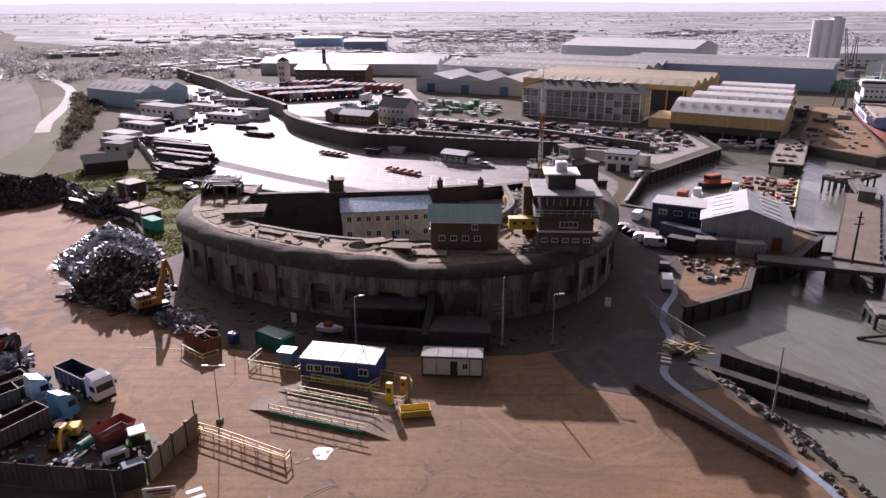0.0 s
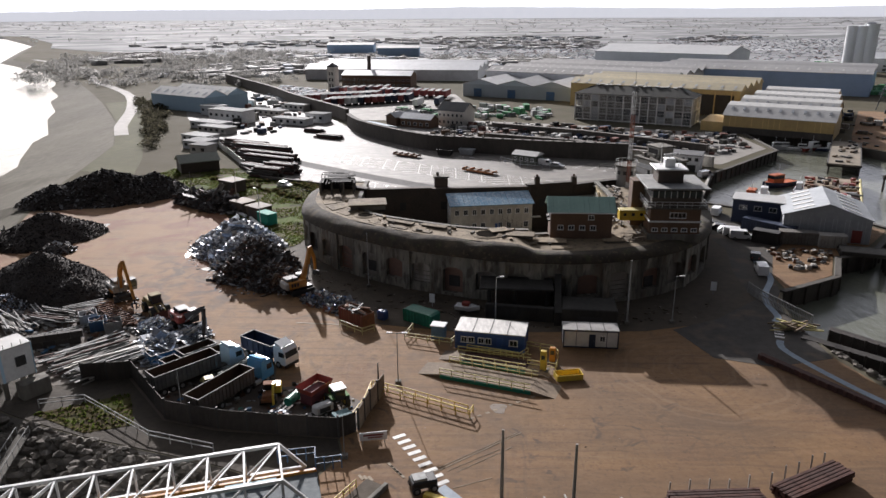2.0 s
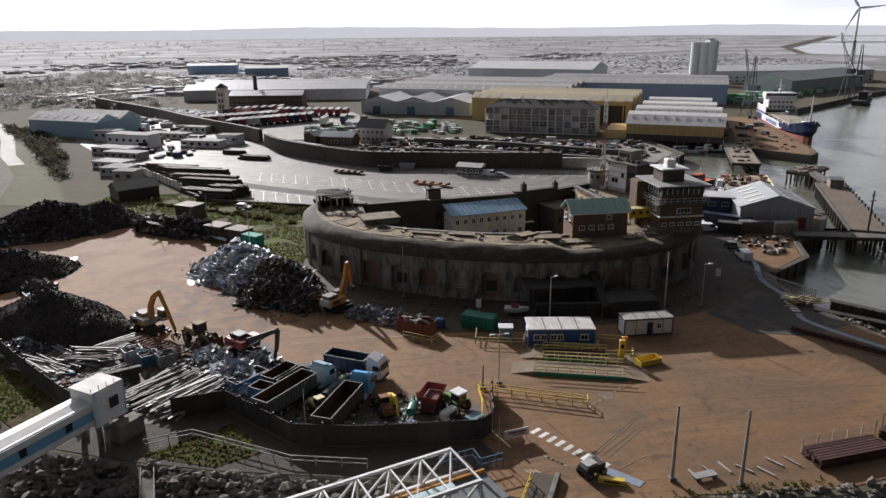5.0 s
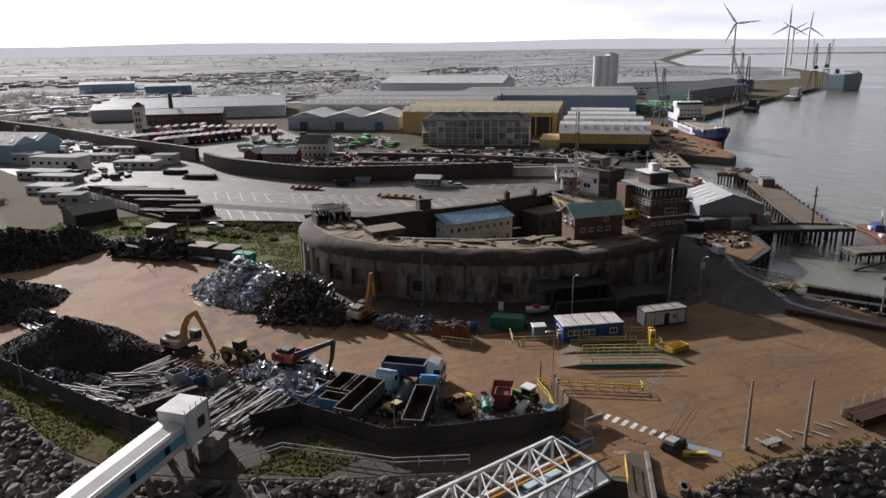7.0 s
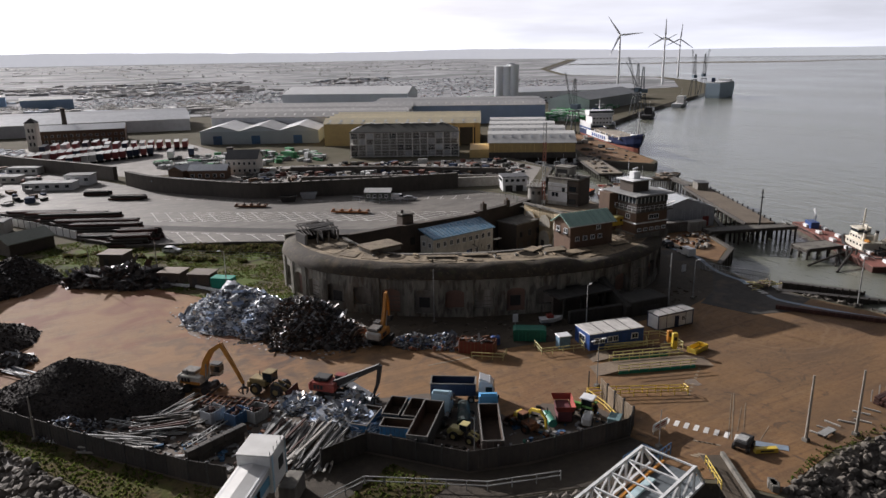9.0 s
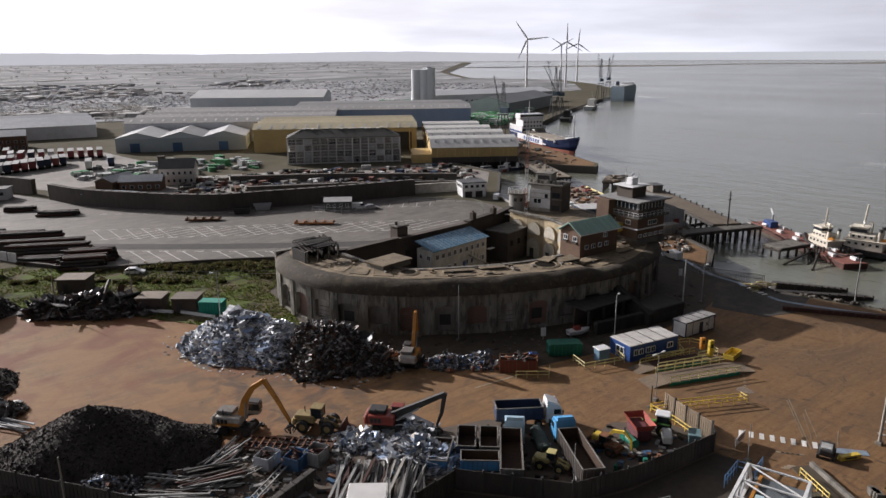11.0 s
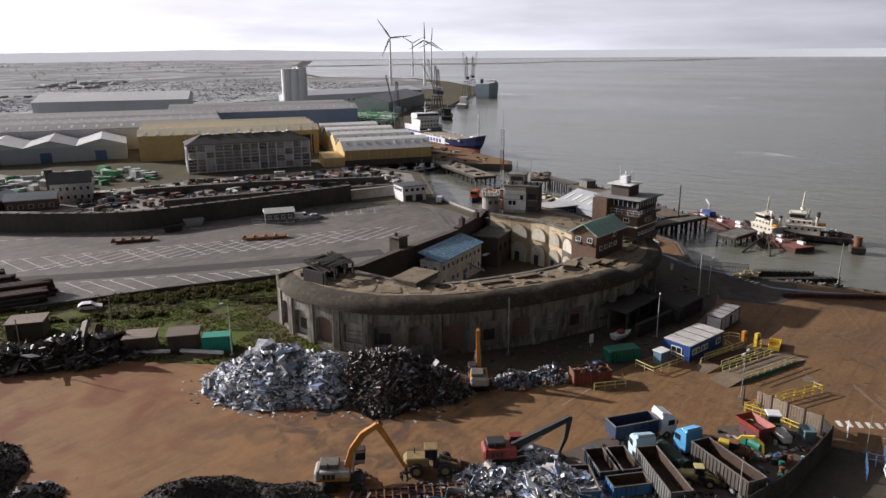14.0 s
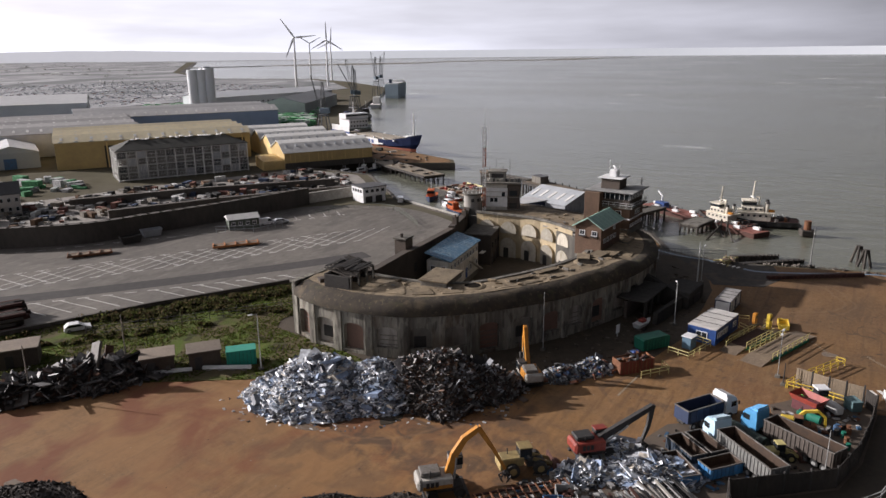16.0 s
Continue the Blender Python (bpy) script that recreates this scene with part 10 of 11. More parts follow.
gabled("blue_warehouse", "long blue-walled warehouse under pale ridged roofs", 165, 431, -31, 112, 52, 11.6, 14.4, 3, mat("dull_blue_sheet", (0.30, 0.40, 0.58), (0.24, 0.33, 0.49)), mat("grey_brown_sheet_roof", (0.56, 0.55, 0.54), (0.44, 0.43, 0.43), rough=0.75, spec=0.2, s1=0.06, s2=0.5, bump=0.03))
gabled("timber_shed", "wide grey-roofed timber shed behind the warehouses", 70, 440, -31, 112, 92, 10.5, 13.0, 5, SHED_GREY, mat("dull_grey_sheet_roof", (0.52, 0.50, 0.49), (0.42, 0.41, 0.40), rough=0.8, spec=0.15, s1=0.05, s2=0.4, bump=0.02))
gabled("long_store", "long grey dockside store", 158, 606, -35, 108, 62, 12, 17, 1, mat("weathered_grey_wall", (0.62, 0.64, 0.66), (0.52, 0.54, 0.56)), mat("far_grey_roof", (0.56, 0.56, 0.56), (0.46, 0.46, 0.465), rough=0.85, spec=0.1, s1=0.03, s2=0.3, bump=0.01), ribs=False)
gabled("quay_store", "long grey store along the deep-water quay", 356, 548, -8, 136, 40, 9.5, 13, 1, mat("white_grey_wall", (0.78, 0.80, 0.82), (0.68, 0.70, 0.73)), mat("far_grey_roof_b", (0.55, 0.56, 0.58), (0.46, 0.47, 0.49), rough=0.85, spec=0.1, s1=0.03, s2=0.3, bump=0.01), ribs=False, win=24)
gabled("quay_store_near", "low dark grey store beside the timber stacks", 318, 466, 27, 112, 34, 9, 13.5, 1, mat("green_grey_sheet", (0.44, 0.47, 0.46), (0.36, 0.38, 0.38)), mat("dark_sheet_roof", (0.34, 0.35, 0.36), (0.27, 0.28, 0.29), rough=0.85, spec=0.1, s1=0.05, s2=0.4), ribs=False)
gabled("far_blue_store", "far blue steel store", -140, 826, 0, 52, 22, 9, 11, 1, mat("mid_blue_sheet", (0.34, 0.46, 0.62), (0.28, 0.4, 0.55)), PALE_ROOF, ribs=False)
gabled("far_blue_store", "far blue steel store", -80, 748, 0, 42, 22, 9, 11, 1, mat("mid_blue_sheet", (0.34, 0.46, 0.62), (0.28, 0.4, 0.55)), PALE_ROOF, ribs=False)
gabled("works_hall", "wide pale works hall beyond the trailers", -60, 520, -8, 120, 70, 7, 10, 3, SHED_GREY, SHED_GREY, ribs=False)
gabled("blue_gable_hall", "blue-walled hall with a pale roof near the beach", -146, 345, -32, 40, 26, 7, 10, 2, mat("pale_blue_hall", (0.4, 0.54, 0.64), (0.34, 0.46, 0.56)), PALE_ROOF)
gabled("bungalow", "low hipped-roof bungalow on the grass", -96, 199, 30, 11, 8, 3.0, 4.8, 1, BRICK_DARK, mat("grey_green_roof", (0.24, 0.25, 0.21), (0.18, 0.19, 0.16)), "house", False)
gabled("yard_house", "white-faced boat yard house with a slate roof", -19, 288, -28, 12, 10, 6, 9, 1, mat("pale_render", (0.5, 0.48, 0.44), (0.38, 0.36, 0.33)), SLATE, "house", False, win=6)
gabled("yard_store", "old slate-roofed boat yard store", -34, 282, -28, 14, 7, 3.4, 5.2, 1, BRICK, GREY_METAL, "store", False, win=5)
gabled("yard_store", "low grey-roofed boat yard store", -41, 290, 40, 13, 7, 3.4, 5.0, 1, BRICK, GREY_METAL, "store", False)
gabled("yard_shelter", "open blue-roofed boat shelter by the wall", -49, 262, -52, 16, 8, 3.4, 4.2, 1, NAVY, mat("pale_blue_roof", (0.3, 0.38, 0.43), (0.24, 0.3, 0.35)), "shelter", False)
chm = thing("yard_chimney", "tall square dark brick chimney in the boat yard", "chimney", -22.8, 295.2, G0, -28)
part("shaft", B().box((0, 0, 4.6), (2.2, 2.2, 9.6), 0, 0.1), BRICK_DARK, chm)
part("cap", B().box((0, 0, 9.4), (2.6, 2.6, 0.5), 0, 0.1), BRICK_DARK, chm)

BLACK_SLATE = mat("black_mossy_slate", (0.035, 0.036, 0.03), (0.055, 0.052, 0.045), rough=0.8, s1=0.3, s2=1.5, bump=0.1)
# derelict framed boat store with an open iron grid front
dr = thing("derelict_boat_store", "derelict four-storey boat store with a white iron grid of broken windows", "building", 57.2, 297.4, G0, -28)
L, W, H = 48.5, 16.0, 11.2
part("core", B().box((0, 0.5, H / 2), (L - 1.5, W - 2.0, H), 0, 0.05), mat("grimy_store_core", (0.3, 0.28, 0.25), (0.14, 0.13, 0.12), s1=0.3, s2=1.5), dr)
for z in (0.4, 3.1, 5.7, 8.3, 11.0):
    part("floor_band", B().box((0, 0, z), (L, W, 0.3), 0, 0.03), mat("peeling_white_iron", (0.78, 0.77, 0.74), (0.58, 0.57, 0.54), s1=0.3, s2=2), dr)
grid_m = mat("white_iron_frame", (0.82, 0.81, 0.78), (0.62, 0.61, 0.58), s1=0.3, s2=2)
for k in range(15):
    x = -L / 2 + k * L / 14
    for sy in (-W / 2, W / 2):
        part("column", B().box((x, sy, H / 2), (0.45, 0.4, H), 0, 0.03), grid_m, dr)
for k in range(6):
    y = -W / 2 + k * W / 5
    for sx in (-L / 2, L / 2):
        part("column", B().box((sx, y, H / 2), (0.4, 0.45, H), 0, 0.03), grid_m, dr)
random.seed(91)
for st in range(4):
    z = 1.75 + st * 2.62
    for k in range(14):
        x = -L / 2 + (k + 0.5) * L / 14
        bb = B()
        bb.box((x, -W / 2, z + 0.1), (L / 14, 0.12, 0.09))
        wi = part("window", bb, grid_m, dr)
        for q in range(1, 6):
            part("glazing_bar", B().box((x - L / 28 + q * L / 84, -W / 2 - 0.01, z), (0.09, 0.12, 2.4)), grid_m, wi)
        if random.random() < 0.45:
            part("pane", B().box((x, -W / 2 + 0.1, z), (L / 14 - 0.5, 0.05, 2.3)), GLASS if random.random() < 0.6 else GREY_METAL, wi)
for sgn in (-1, 1):
    vs = [(-L / 2 - 0.5, sgn * (W / 2 + 0.5), H), (L / 2 + 0.5, sgn * (W / 2 + 0.5), H), (L / 2 - 6, sgn * 1.2, H + 2.8), (-L / 2 + 6, sgn * 1.2, H + 2.8)]
    part("roof_slope", B().add(vs + [(x, y, z + 0.2) for x, y, z in vs], [(0, 1, 2, 3), (4, 5, 6, 7), (0, 1, 5, 4), (1, 2, 6, 5), (2, 3, 7, 6), (3, 0, 4, 7)]), BLACK_SLATE, dr)
    part("hip", B().add([(sgn * (L / 2 + 0.5), -W / 2 - 0.5, H), (sgn * (L / 2 + 0.5), W / 2 + 0.5, H), (sgn * (L / 2 - 6), 1.2, H + 3.2), (sgn * (L / 2 - 6), -1.2, H + 3.2)], [(0, 1, 2, 3)]), BLACK_SLATE, dr)
for k in range(20):
    if random.random() < 0.7:
        part("ridge_light", B().box((-17 + k * 1.8, 0, H + 3.3 + random.uniform(-0.2, 0.3)), (1.3, 2.6, 0.3), 0, 0.04), PALE_ROOF, dr)

# grain silos, turbines, cranes
si = thing("grain_silos", "tall white concrete grain silos", "silo", 268, 525, G0, -36)
for k, (x, y, h) in enumerate(((-6.2, 0, 33), (0.4, 0, 33), (6.2, 0, 34.4), (-3.2, 6.5, 33), (3.6, 6.5, 34.4))):
    part("silo", B().tube((x, y, 0), (x, y, h), 4.1, n=20), mat("silo_white", (0.86, 0.87, 0.88), (0.76, 0.78, 0.80), s1=0.1, s2=0.6, stretch=(1, 1, 0.3)), si, smooth=False)
part("head_house", B().box((4.6, 2.6, 34.6), (5, 6, 1.6), 0, 0.2), mat("silo_cap", (0.45, 0.47, 0.5), (0.4, 0.42, 0.45)), si)


def turbine(x, y, hub, r, spin, yaw):
    t = thing("wind_turbine", "white three-bladed wind turbine by the estuary", "wind turbine", x, y, G0, yaw, "wind turbines")
    part("tower", B().tube((0, 0, 0), (0, 0, hub + 1), 1.5, 0.8, n=14), CLEAN_WHITE, t)
    part("nacelle", B().box((0, 0.6, hub + 1.2), (2.2, 5.5, 2.4), 0, 0.4), CLEAN_WHITE, t)
    part("hub", B().blob((0, -2.8, hub + 1.2), (1.1, 1.3, 1.1), n=10, k=6, rough=0.0), CLEAN_WHITE, t)
    for k in range(3):
        a = radians(spin + k * 120)
        d = Vector((math.sin(a), 0, math.cos(a)))
        s = Vector((math.cos(a), 0, -math.sin(a)))
        o = Vector((0, -3.0, hub + 1.2))
        rows = []
        for q, wd in ((0.02, 0.6), (0.15, 1.3), (0.5, 0.85), (0.85, 0.5), (1.0, 0.12)):
            c = o + d * r * q
            rows.append([c - s * wd * 0.7, c + Vector((0, 0.18, 0)), c + s * wd, c - Vector((0, 0.18, 0))])
        part("blade", B().loft(rows, True), CLEAN_WHITE, t)


turbine(481, 618, 59.5, 24.5, 85, -42)
turbine(637, 703, 58.8, 24.5, 0, -44)
turbine(807.5, 836, 58.8, 24.5, 5, -44)
turbine(931, 988, 59, 24.5, 62, -44)


CRANE = mat("grey_crane_steel", (0.12, 0.125, 0.13), (0.08, 0.085, 0.09))


def crane(x, y, rz, h, jib, label):
    c = thing("dock_crane", label, "crane", x, y, G0, rz, "dock cranes")
    for sx in (-3.5, 3.5):
        for sy in (-3.5, 3.5):
            part("leg", B().bar((sx, sy, 0), (sx * 0.5, sy * 0.5, h * 0.4), 0.45), CRANE, c)
    part("platform", B().box((0, 0, h * 0.4), (5, 5, 0.6), 0, 0.1), CRANE, c)
    part("machine_house", B().box((-1, 0, h * 0.48), (5, 3.6, 3), 0, 0.2), mat("blue_grey_crane", (0.12, 0.16, 0.2), (0.09, 0.12, 0.15)), c)
    for sx in (-1, 1):
        part("tower_leg", B().bar((sx * 1.2, -1.2, h * 0.5), (sx * 0.4, -0.4, h), 0.28).bar((sx * 1.2, 1.2, h * 0.5), (sx * 0.4, 0.4, h), 0.28), CRANE, c)
    b = B()
    for k in range(10):
        w0, w1 = k / 10, (k + 1) / 10
        p0, p1 = Vector((2 + jib * 0.55 * w0, -0.9, h * 0.5 + h * 0.62 * w0)), Vector((2 + jib * 0.55 * w1, 0.9, h * 0.5 + h * 0.62 * w1))
        b.bar(p0, p1, 0.12)
    b.bar((2, -0.9, h * 0.5), (2 + jib * 0.55, -0.4, h * 1.12), 0.22).bar((2, 0.9, h * 0.5), (2 + jib * 0.55, 0.4, h * 1.12), 0.22)
    part("jib", b, CRANE, c)
    part("stay", B().bar((0, 0, h), (2 + jib * 0.55, 0, h * 1.12), 0.1), CRANE, c)


crane(290, 391, 200, 36, 24, "dark dockside crane with raised jib")
crane(304, 400, 150, 33, 20, "dark dockside crane with raised jib")
crane(180, 327, 110, 30, 8, "slim dark dockside crane")
crane(476, 506, 60, 40, 16, "dark dockside crane on the far quay")
crane(510, 524, 240, 40, 16, "dark dockside crane on the far quay")

# ships
def ship(x, y, rz, L, W, label, hull_m, boot, house_m):
    """A small cargo ship: flared raked bow, white raised stern, accommodation aft and an open main deck."""
    t = thing("cargo_ship", label, "ship", x, y, SEA, rz, "berthed ships")
    H = 6.6
    rows = []
    for i in range(15):
        u = i / 14
        full = 1.0 if u < 0.66 else max(0.02, 1 - ((u - 0.66) / 0.34) ** 2.2)
        low = 0.94 if u < 0.5 else max(0.02, 0.94 * (1 - ((u - 0.5) / 0.5) ** 1.9))
        top = H + 4.0 * max(0.0, (u - 0.72) / 0.28) ** 1.3
        xx = -L / 2 + L * u
        rake = 5.5 * max(0.0, (u - 0.8) / 0.2) ** 2
        h = W / 2
        rows.append([(xx, -h * full, top), (xx - rake * 0.5, -h * (full + low) / 2, top * 0.55), (xx - rake, -h * low, 3.2), (xx - rake * 1.1, -h * low * 0.9, -1.0),
                     (xx - rake * 1.1, h * low * 0.9, -1.0), (xx - rake, h * low, 3.2), (xx - rake * 0.5, h * (full + low) / 2, top * 0.55), (xx, h * full, top)])
    part("hull", B().loft([r[:3] for r in rows]).loft([r[5:] for r in rows]).add(rows[0], [tuple(range(8))]), hull_m, t)
    part("boot_topping", B().loft([r[2:4] for r in rows]).loft([r[4:6] for r in rows]), boot, t, "faded red boot topping")
    part("deck", B().loft([[(r[0][0], r[0][1] * 0.97, r[0][2] - 1.0), (r[7][0], r[7][1] * 0.97, r[7][2] - 1.0)] for r in rows]), mat("ship_deck", (0.34, 0.29, 0.23), (0.26, 0.22, 0.18)), t)
    for sy in (-1, 1):
        part("white_band", B().box((-L * 0.1, sy * (W / 2 + 0.03), 5.1), (L * 0.46, 0.12, 3.0)), CLEAN_WHITE, t, "white strake along the side")
        for k in range(7):
            part("name_mark", B().box((-L * 0.19 + k * L * 0.042, sy * (W / 2 + 0.12), 4.9), (L * 0.028, 0.06, 1.7)), BLUE, t)
        part("stripe", B().box((L * 0.14, sy * (W / 2 + 0.02), 4.4), (L * 0.1, 0.1, 0.5)), CLEAN_WHITE, t)
        part("poop_side", B().box((-L * 0.37, sy * (W / 2 - 0.2), 8.2), (L * 0.25, 0.4, 4.4), 0, 0.15), CLEAN_WHITE, t, "white raised stern plating")
        part("blue_strake", B().box((-L * 0.37, sy * (W / 2 + 0.05), 7.0), (L * 0.26, 0.1, 0.9)), BLUE, t)
    part("poop_deck", B().box((-L * 0.37, 0, 8.6), (L * 0.25, W - 0.9, 0.3)), mat("poop_green", (0.16, 0.2, 0.17), (0.12, 0.15, 0.13)), t)
    hs = part("accommodation", B().box((-L * 0.34, 0, 11.2), (L * 0.15, W * 0.82, 5.2), 0, 0.3), house_m, t)
    part("bridge", B().box((-L * 0.335, 0, 15.2), (L * 0.1, W * 1.0, 2.8), 0, 0.3), house_m, hs)
    part("bridge_glazing", B().box((-L * 0.335, 0, 15.7), (L * 0.102, W * 0.96, 0.9), 0, 0.05), GLASS, hs)
    for k in range(2):
        for j in range(6):
            part("window", B().box((-L * 0.34 + L * 0.0755, -W * 0.33 + j * W * 0.13, 10.2 + k * 2.2), (0.1, 0.9, 0.8)), GLASS, hs)
        for j in range(4):
            part("side_window", B().box((-L * 0.39 + j * 2.6, W * 0.412, 10.2 + k * 2.2), (0.9, 0.1, 0.8)), GLASS, hs)
    part("funnel", B().box((-L * 0.42, 0, 14.4), (3.0, 3.4, 5.4), 0, 0.4), hull_m, hs)
    part("mast", B().tube((-L * 0.34, 0, 16.5), (-L * 0.34, 0, 23), 0.4, 0.15).bar((-L * 0.34, -2.4, 19.6), (-L * 0.34, 2.4, 19.6), 0.3), house_m, hs)
    part("radar", B().box((-L * 0.32, 0, 18.2), (0.4, 3.0, 0.4), 20), CLEAN_WHITE, hs)
    part("fore_mast", B().tube((L * 0.41, 0, H + 2), (L * 0.41, 0, H + 13.5), 0.45, 0.2).bar((L * 0.41, -1.2, H + 10), (L * 0.41, 1.2, H + 10), 0.25), CLEAN_WHITE, t)
    part("windlass", B().box((L * 0.37, 0, H + 1.8), (3.0, 4.4, 1.6), 0, 0.2), CLEAN_WHITE, t)
    part("hatch", B().box((0.02 * L, 0, H + 0.1), (L * 0.46, W * 0.7, 0.9), 0, 0.1), mat("hatch_cover", (0.4, 0.35, 0.28), (0.3, 0.26, 0.21)), t)
    for k in range(5):
        for sy in (-1, 1):
            part("vent", B().box((L * 0.3 - k * L * 0.12, sy * W * 0.43, H + 0.2), (1.2, 0.9, 0.9), 0, 0.1), CLEAN_WHITE, t)
    for k in range(10):
        part("bow_rail", B().tube((L * 0.3 + k * 1.3, -W * 0.4 * max(0.1, 1 - (k / 10) ** 2), H + 1.4 + k * 0.22), (L * 0.3 + k * 1.3, -W * 0.4 * max(0.1, 1 - (k / 10) ** 2), H + 2.6 + k * 0.22), 0.12, n=5), CLEAN_WHITE, t)
    return t


ship(171.6, 283.2, -113.2, 79, 14.0, "navy and white cargo ship with red boot topping", mat("ship_navy", (0.015, 0.027, 0.08), (0.012, 0.02, 0.06), rough=0.55, spec=0.2), mat("boot_red", (0.42, 0.12, 0.07), (0.3, 0.1, 0.06)), CLEAN_WHITE)
cc = thing("car_carrier", "slab-sided blue grey car carrier ship", "ship", 526, 516, SEA, 24, "berthed ships")
part("hull", B().slab([(-24, -1), (21, -1), (26, 9), (25, 14.5), (-25, 14.5), (-25, 3)], -7, 7), mat("carrier_blue", (0.48, 0.58, 0.66), (0.42, 0.51, 0.59)), cc)
part("upper_deck", B().box((0, 0, 15.0), (47, 13.4, 1.0), 0, 0.2), WHITE, cc)
part("bridge", B().box((16, 0, 16.6), (5, 12.5, 2.2), 0, 0.2), CLEAN_WHITE, cc)
part("funnel", B().box((-16, 2.5, 17.6), (3.6, 3.0, 4.2), 0, 0.3), NAVY, cc)
work_boat(399, 450, 30, "grey coaster alongside the far quay", GREY_METAL, PALE_ROOF, 30)
work_boat(300, 388, 35, "dark barge alongside the far quay", DARK, DARK, 26)

# clock tower, works and trailers in the far yard
tw_ = thing("clock_tower", "white painted square tower with dark openings", "tower", -92, 418, G0, -20)
part("shaft", B().box((0, 0, 7), (5, 5, 14), 0, 0.15), CREAM, tw_)
part("cap", B().add([(-2.8, -2.8, 14), (2.8, -2.8, 14), (2.8, 2.8, 14), (-2.8, 2.8, 14), (0, 0, 16.5)], [(0, 1, 4), (1, 2, 4), (2, 3, 4), (3, 0, 4), (0, 1, 2, 3)]), DARK, tw_)
for k in range(3):
    part("opening", B().box((-0.9, -2.53, 3.5 + k * 3.4), (0.9, 0.1, 1.8)).box((0.9, -2.53, 3.5 + k * 3.4), (0.9, 0.1, 1.8)), DARK, tw_)
gabled("brick_works", "long dark brick works with a chimney", -68, 448, -10, 44, 16, 7, 9.5, 1, BRICK, GREY_METAL, "works", False, win=14)
c9 = thing("works_chimney", "tall dark brick factory chimney", "chimney", -76, 462, G0, 0)
part("shaft", B().tube((0, 0, 0), (0, 0, 17.5), 1.5, 1.1, n=12), BRICK_DARK, c9)
part("cap", B().tube((0, 0, 17.2), (0, 0, 17.9), 1.4, 1.4, n=12), BRICK_DARK, c9)
random.seed(95)
def trailer_box(x, y, rz, label, m, L=12.0):
    t = thing("box_trailer", label, "trailer", x, y, G0, rz, "box trailers")
    part("box", B().box((0, 0, 2.6), (L, 2.5, 2.8), 0, 0.05), m, t)
    part("roof", B().box((0, 0, 4.05), (L, 2.5, 0.1)), FLAT_ROOF, t)
    part("chassis", B().box((0, 0, 0.9), (L * 0.9, 1.2, 0.3)), DARK, t)
    for wx in (-L * 0.35, -L * 0.22):
        part("wheel", B().tube((wx, -1.1, 0.5), (wx, 1.1, 0.5), 0.5, n=8), RUBBER, t)


FLAT_ROOF = mat("weathered_flat_roof", (0.5, 0.5, 0.49), (0.34, 0.335, 0.33), rough=1.0, spec=0.03, s1=0.1, s2=0.8, bump=0.03)
TR_RED = mat("trailer_red", (0.32, 0.08, 0.075), (0.25, 0.08, 0.08))
for a, c, n in (((-97, 366), (-62, 380), 12), ((-82, 349), (-44, 367), 13), ((-60, 396), (-25, 384), 10), ((-88, 402), (-60, 410), 7), ((-38, 346), (-28, 352), 2)):
    for k in range(n):
        w = k / max(1, n - 1)
        trailer_box(a[0] + (c[0] - a[0]) * w, a[1] + (c[1] - a[1]) * w, 80 + random.uniform(-3, 3), "red or white box trailer in a parked row", (TR_RED, TR_RED, WHITE, NAVY)[random.randrange(4)])
for i, (x, y, sx, sy, h, rz) in enumerate(((-116, 298, 26, 9, 7, -30), (-119, 280, 22, 8, 3.5, -30), (-113, 269, 20, 7, 3.2, -30), (-113, 250, 16, 8, 3, -30), (-108, 236, 12, 9, 3.5, -25), (-103, 224, 9, 6, 4.5, -20), (-88, 290, 22, 7, 3.5, -25), (-78, 296, 12, 7, 5, -25), (-106, 320, 26, 7, 3, -30), (-96, 336, 16, 6, 3.5, -30), (-130, 318, 14, 8, 6, -30))):
    sx, sy, h = sx * 0.78, sy * 0.85, h * 0.72
    o = thing("flat_office", "white flat-roofed office or store in the storage yard", "office", x, y, G0, rz, "white offices")
    part("wall", B().box((0, 0, h / 2), (sx, sy, h), 0, 0.06), (WHITE, GREY_METAL, mat("pale_beige_wall", (0.5, 0.48, 0.44), (0.4, 0.38, 0.35)))[i % 3], o)
    part("roof", B().box((0, 0, h + 0.15), (sx + 0.5, sy + 0.5, 0.3), 0, 0.05), FLAT_ROOF, o)
    n = int(sx / 3)
    for k in range(n):
        part("window", B().box((-sx / 2 + (k + 0.5) * sx / n, -sy / 2 - 0.03, h * 0.6), (1.4, 0.06, min(1.1, h * 0.4))), GLASS, o)

# boat yard walls and clutter
long_wall("wall_boat_pier", [(-8, 250), (20, 236), (50, 216.5), (56, 212)], 2.4, 1.6, DARK_WALL, "dark stone pier in the boat yard")
long_wall("wall_boat_pier_far", [(-4, 275), (28, 256), (57, 232), (64, 226)], 2.4, 1.6, DARK_WALL, "dark stone pier in the boat yard")
YARD_COL = [(0.09, 0.085, 0.08), (0.35, 0.34, 0.33), (0.05, 0.05, 0.05), (0.6, 0.6, 0.58), (0.14, 0.09, 0.06), (0.07, 0.09, 0.14), (0.22, 0.2, 0.17), (0.2, 0.1, 0.08), (0.1, 0.1, 0.09), (0.18, 0.17, 0.15)]
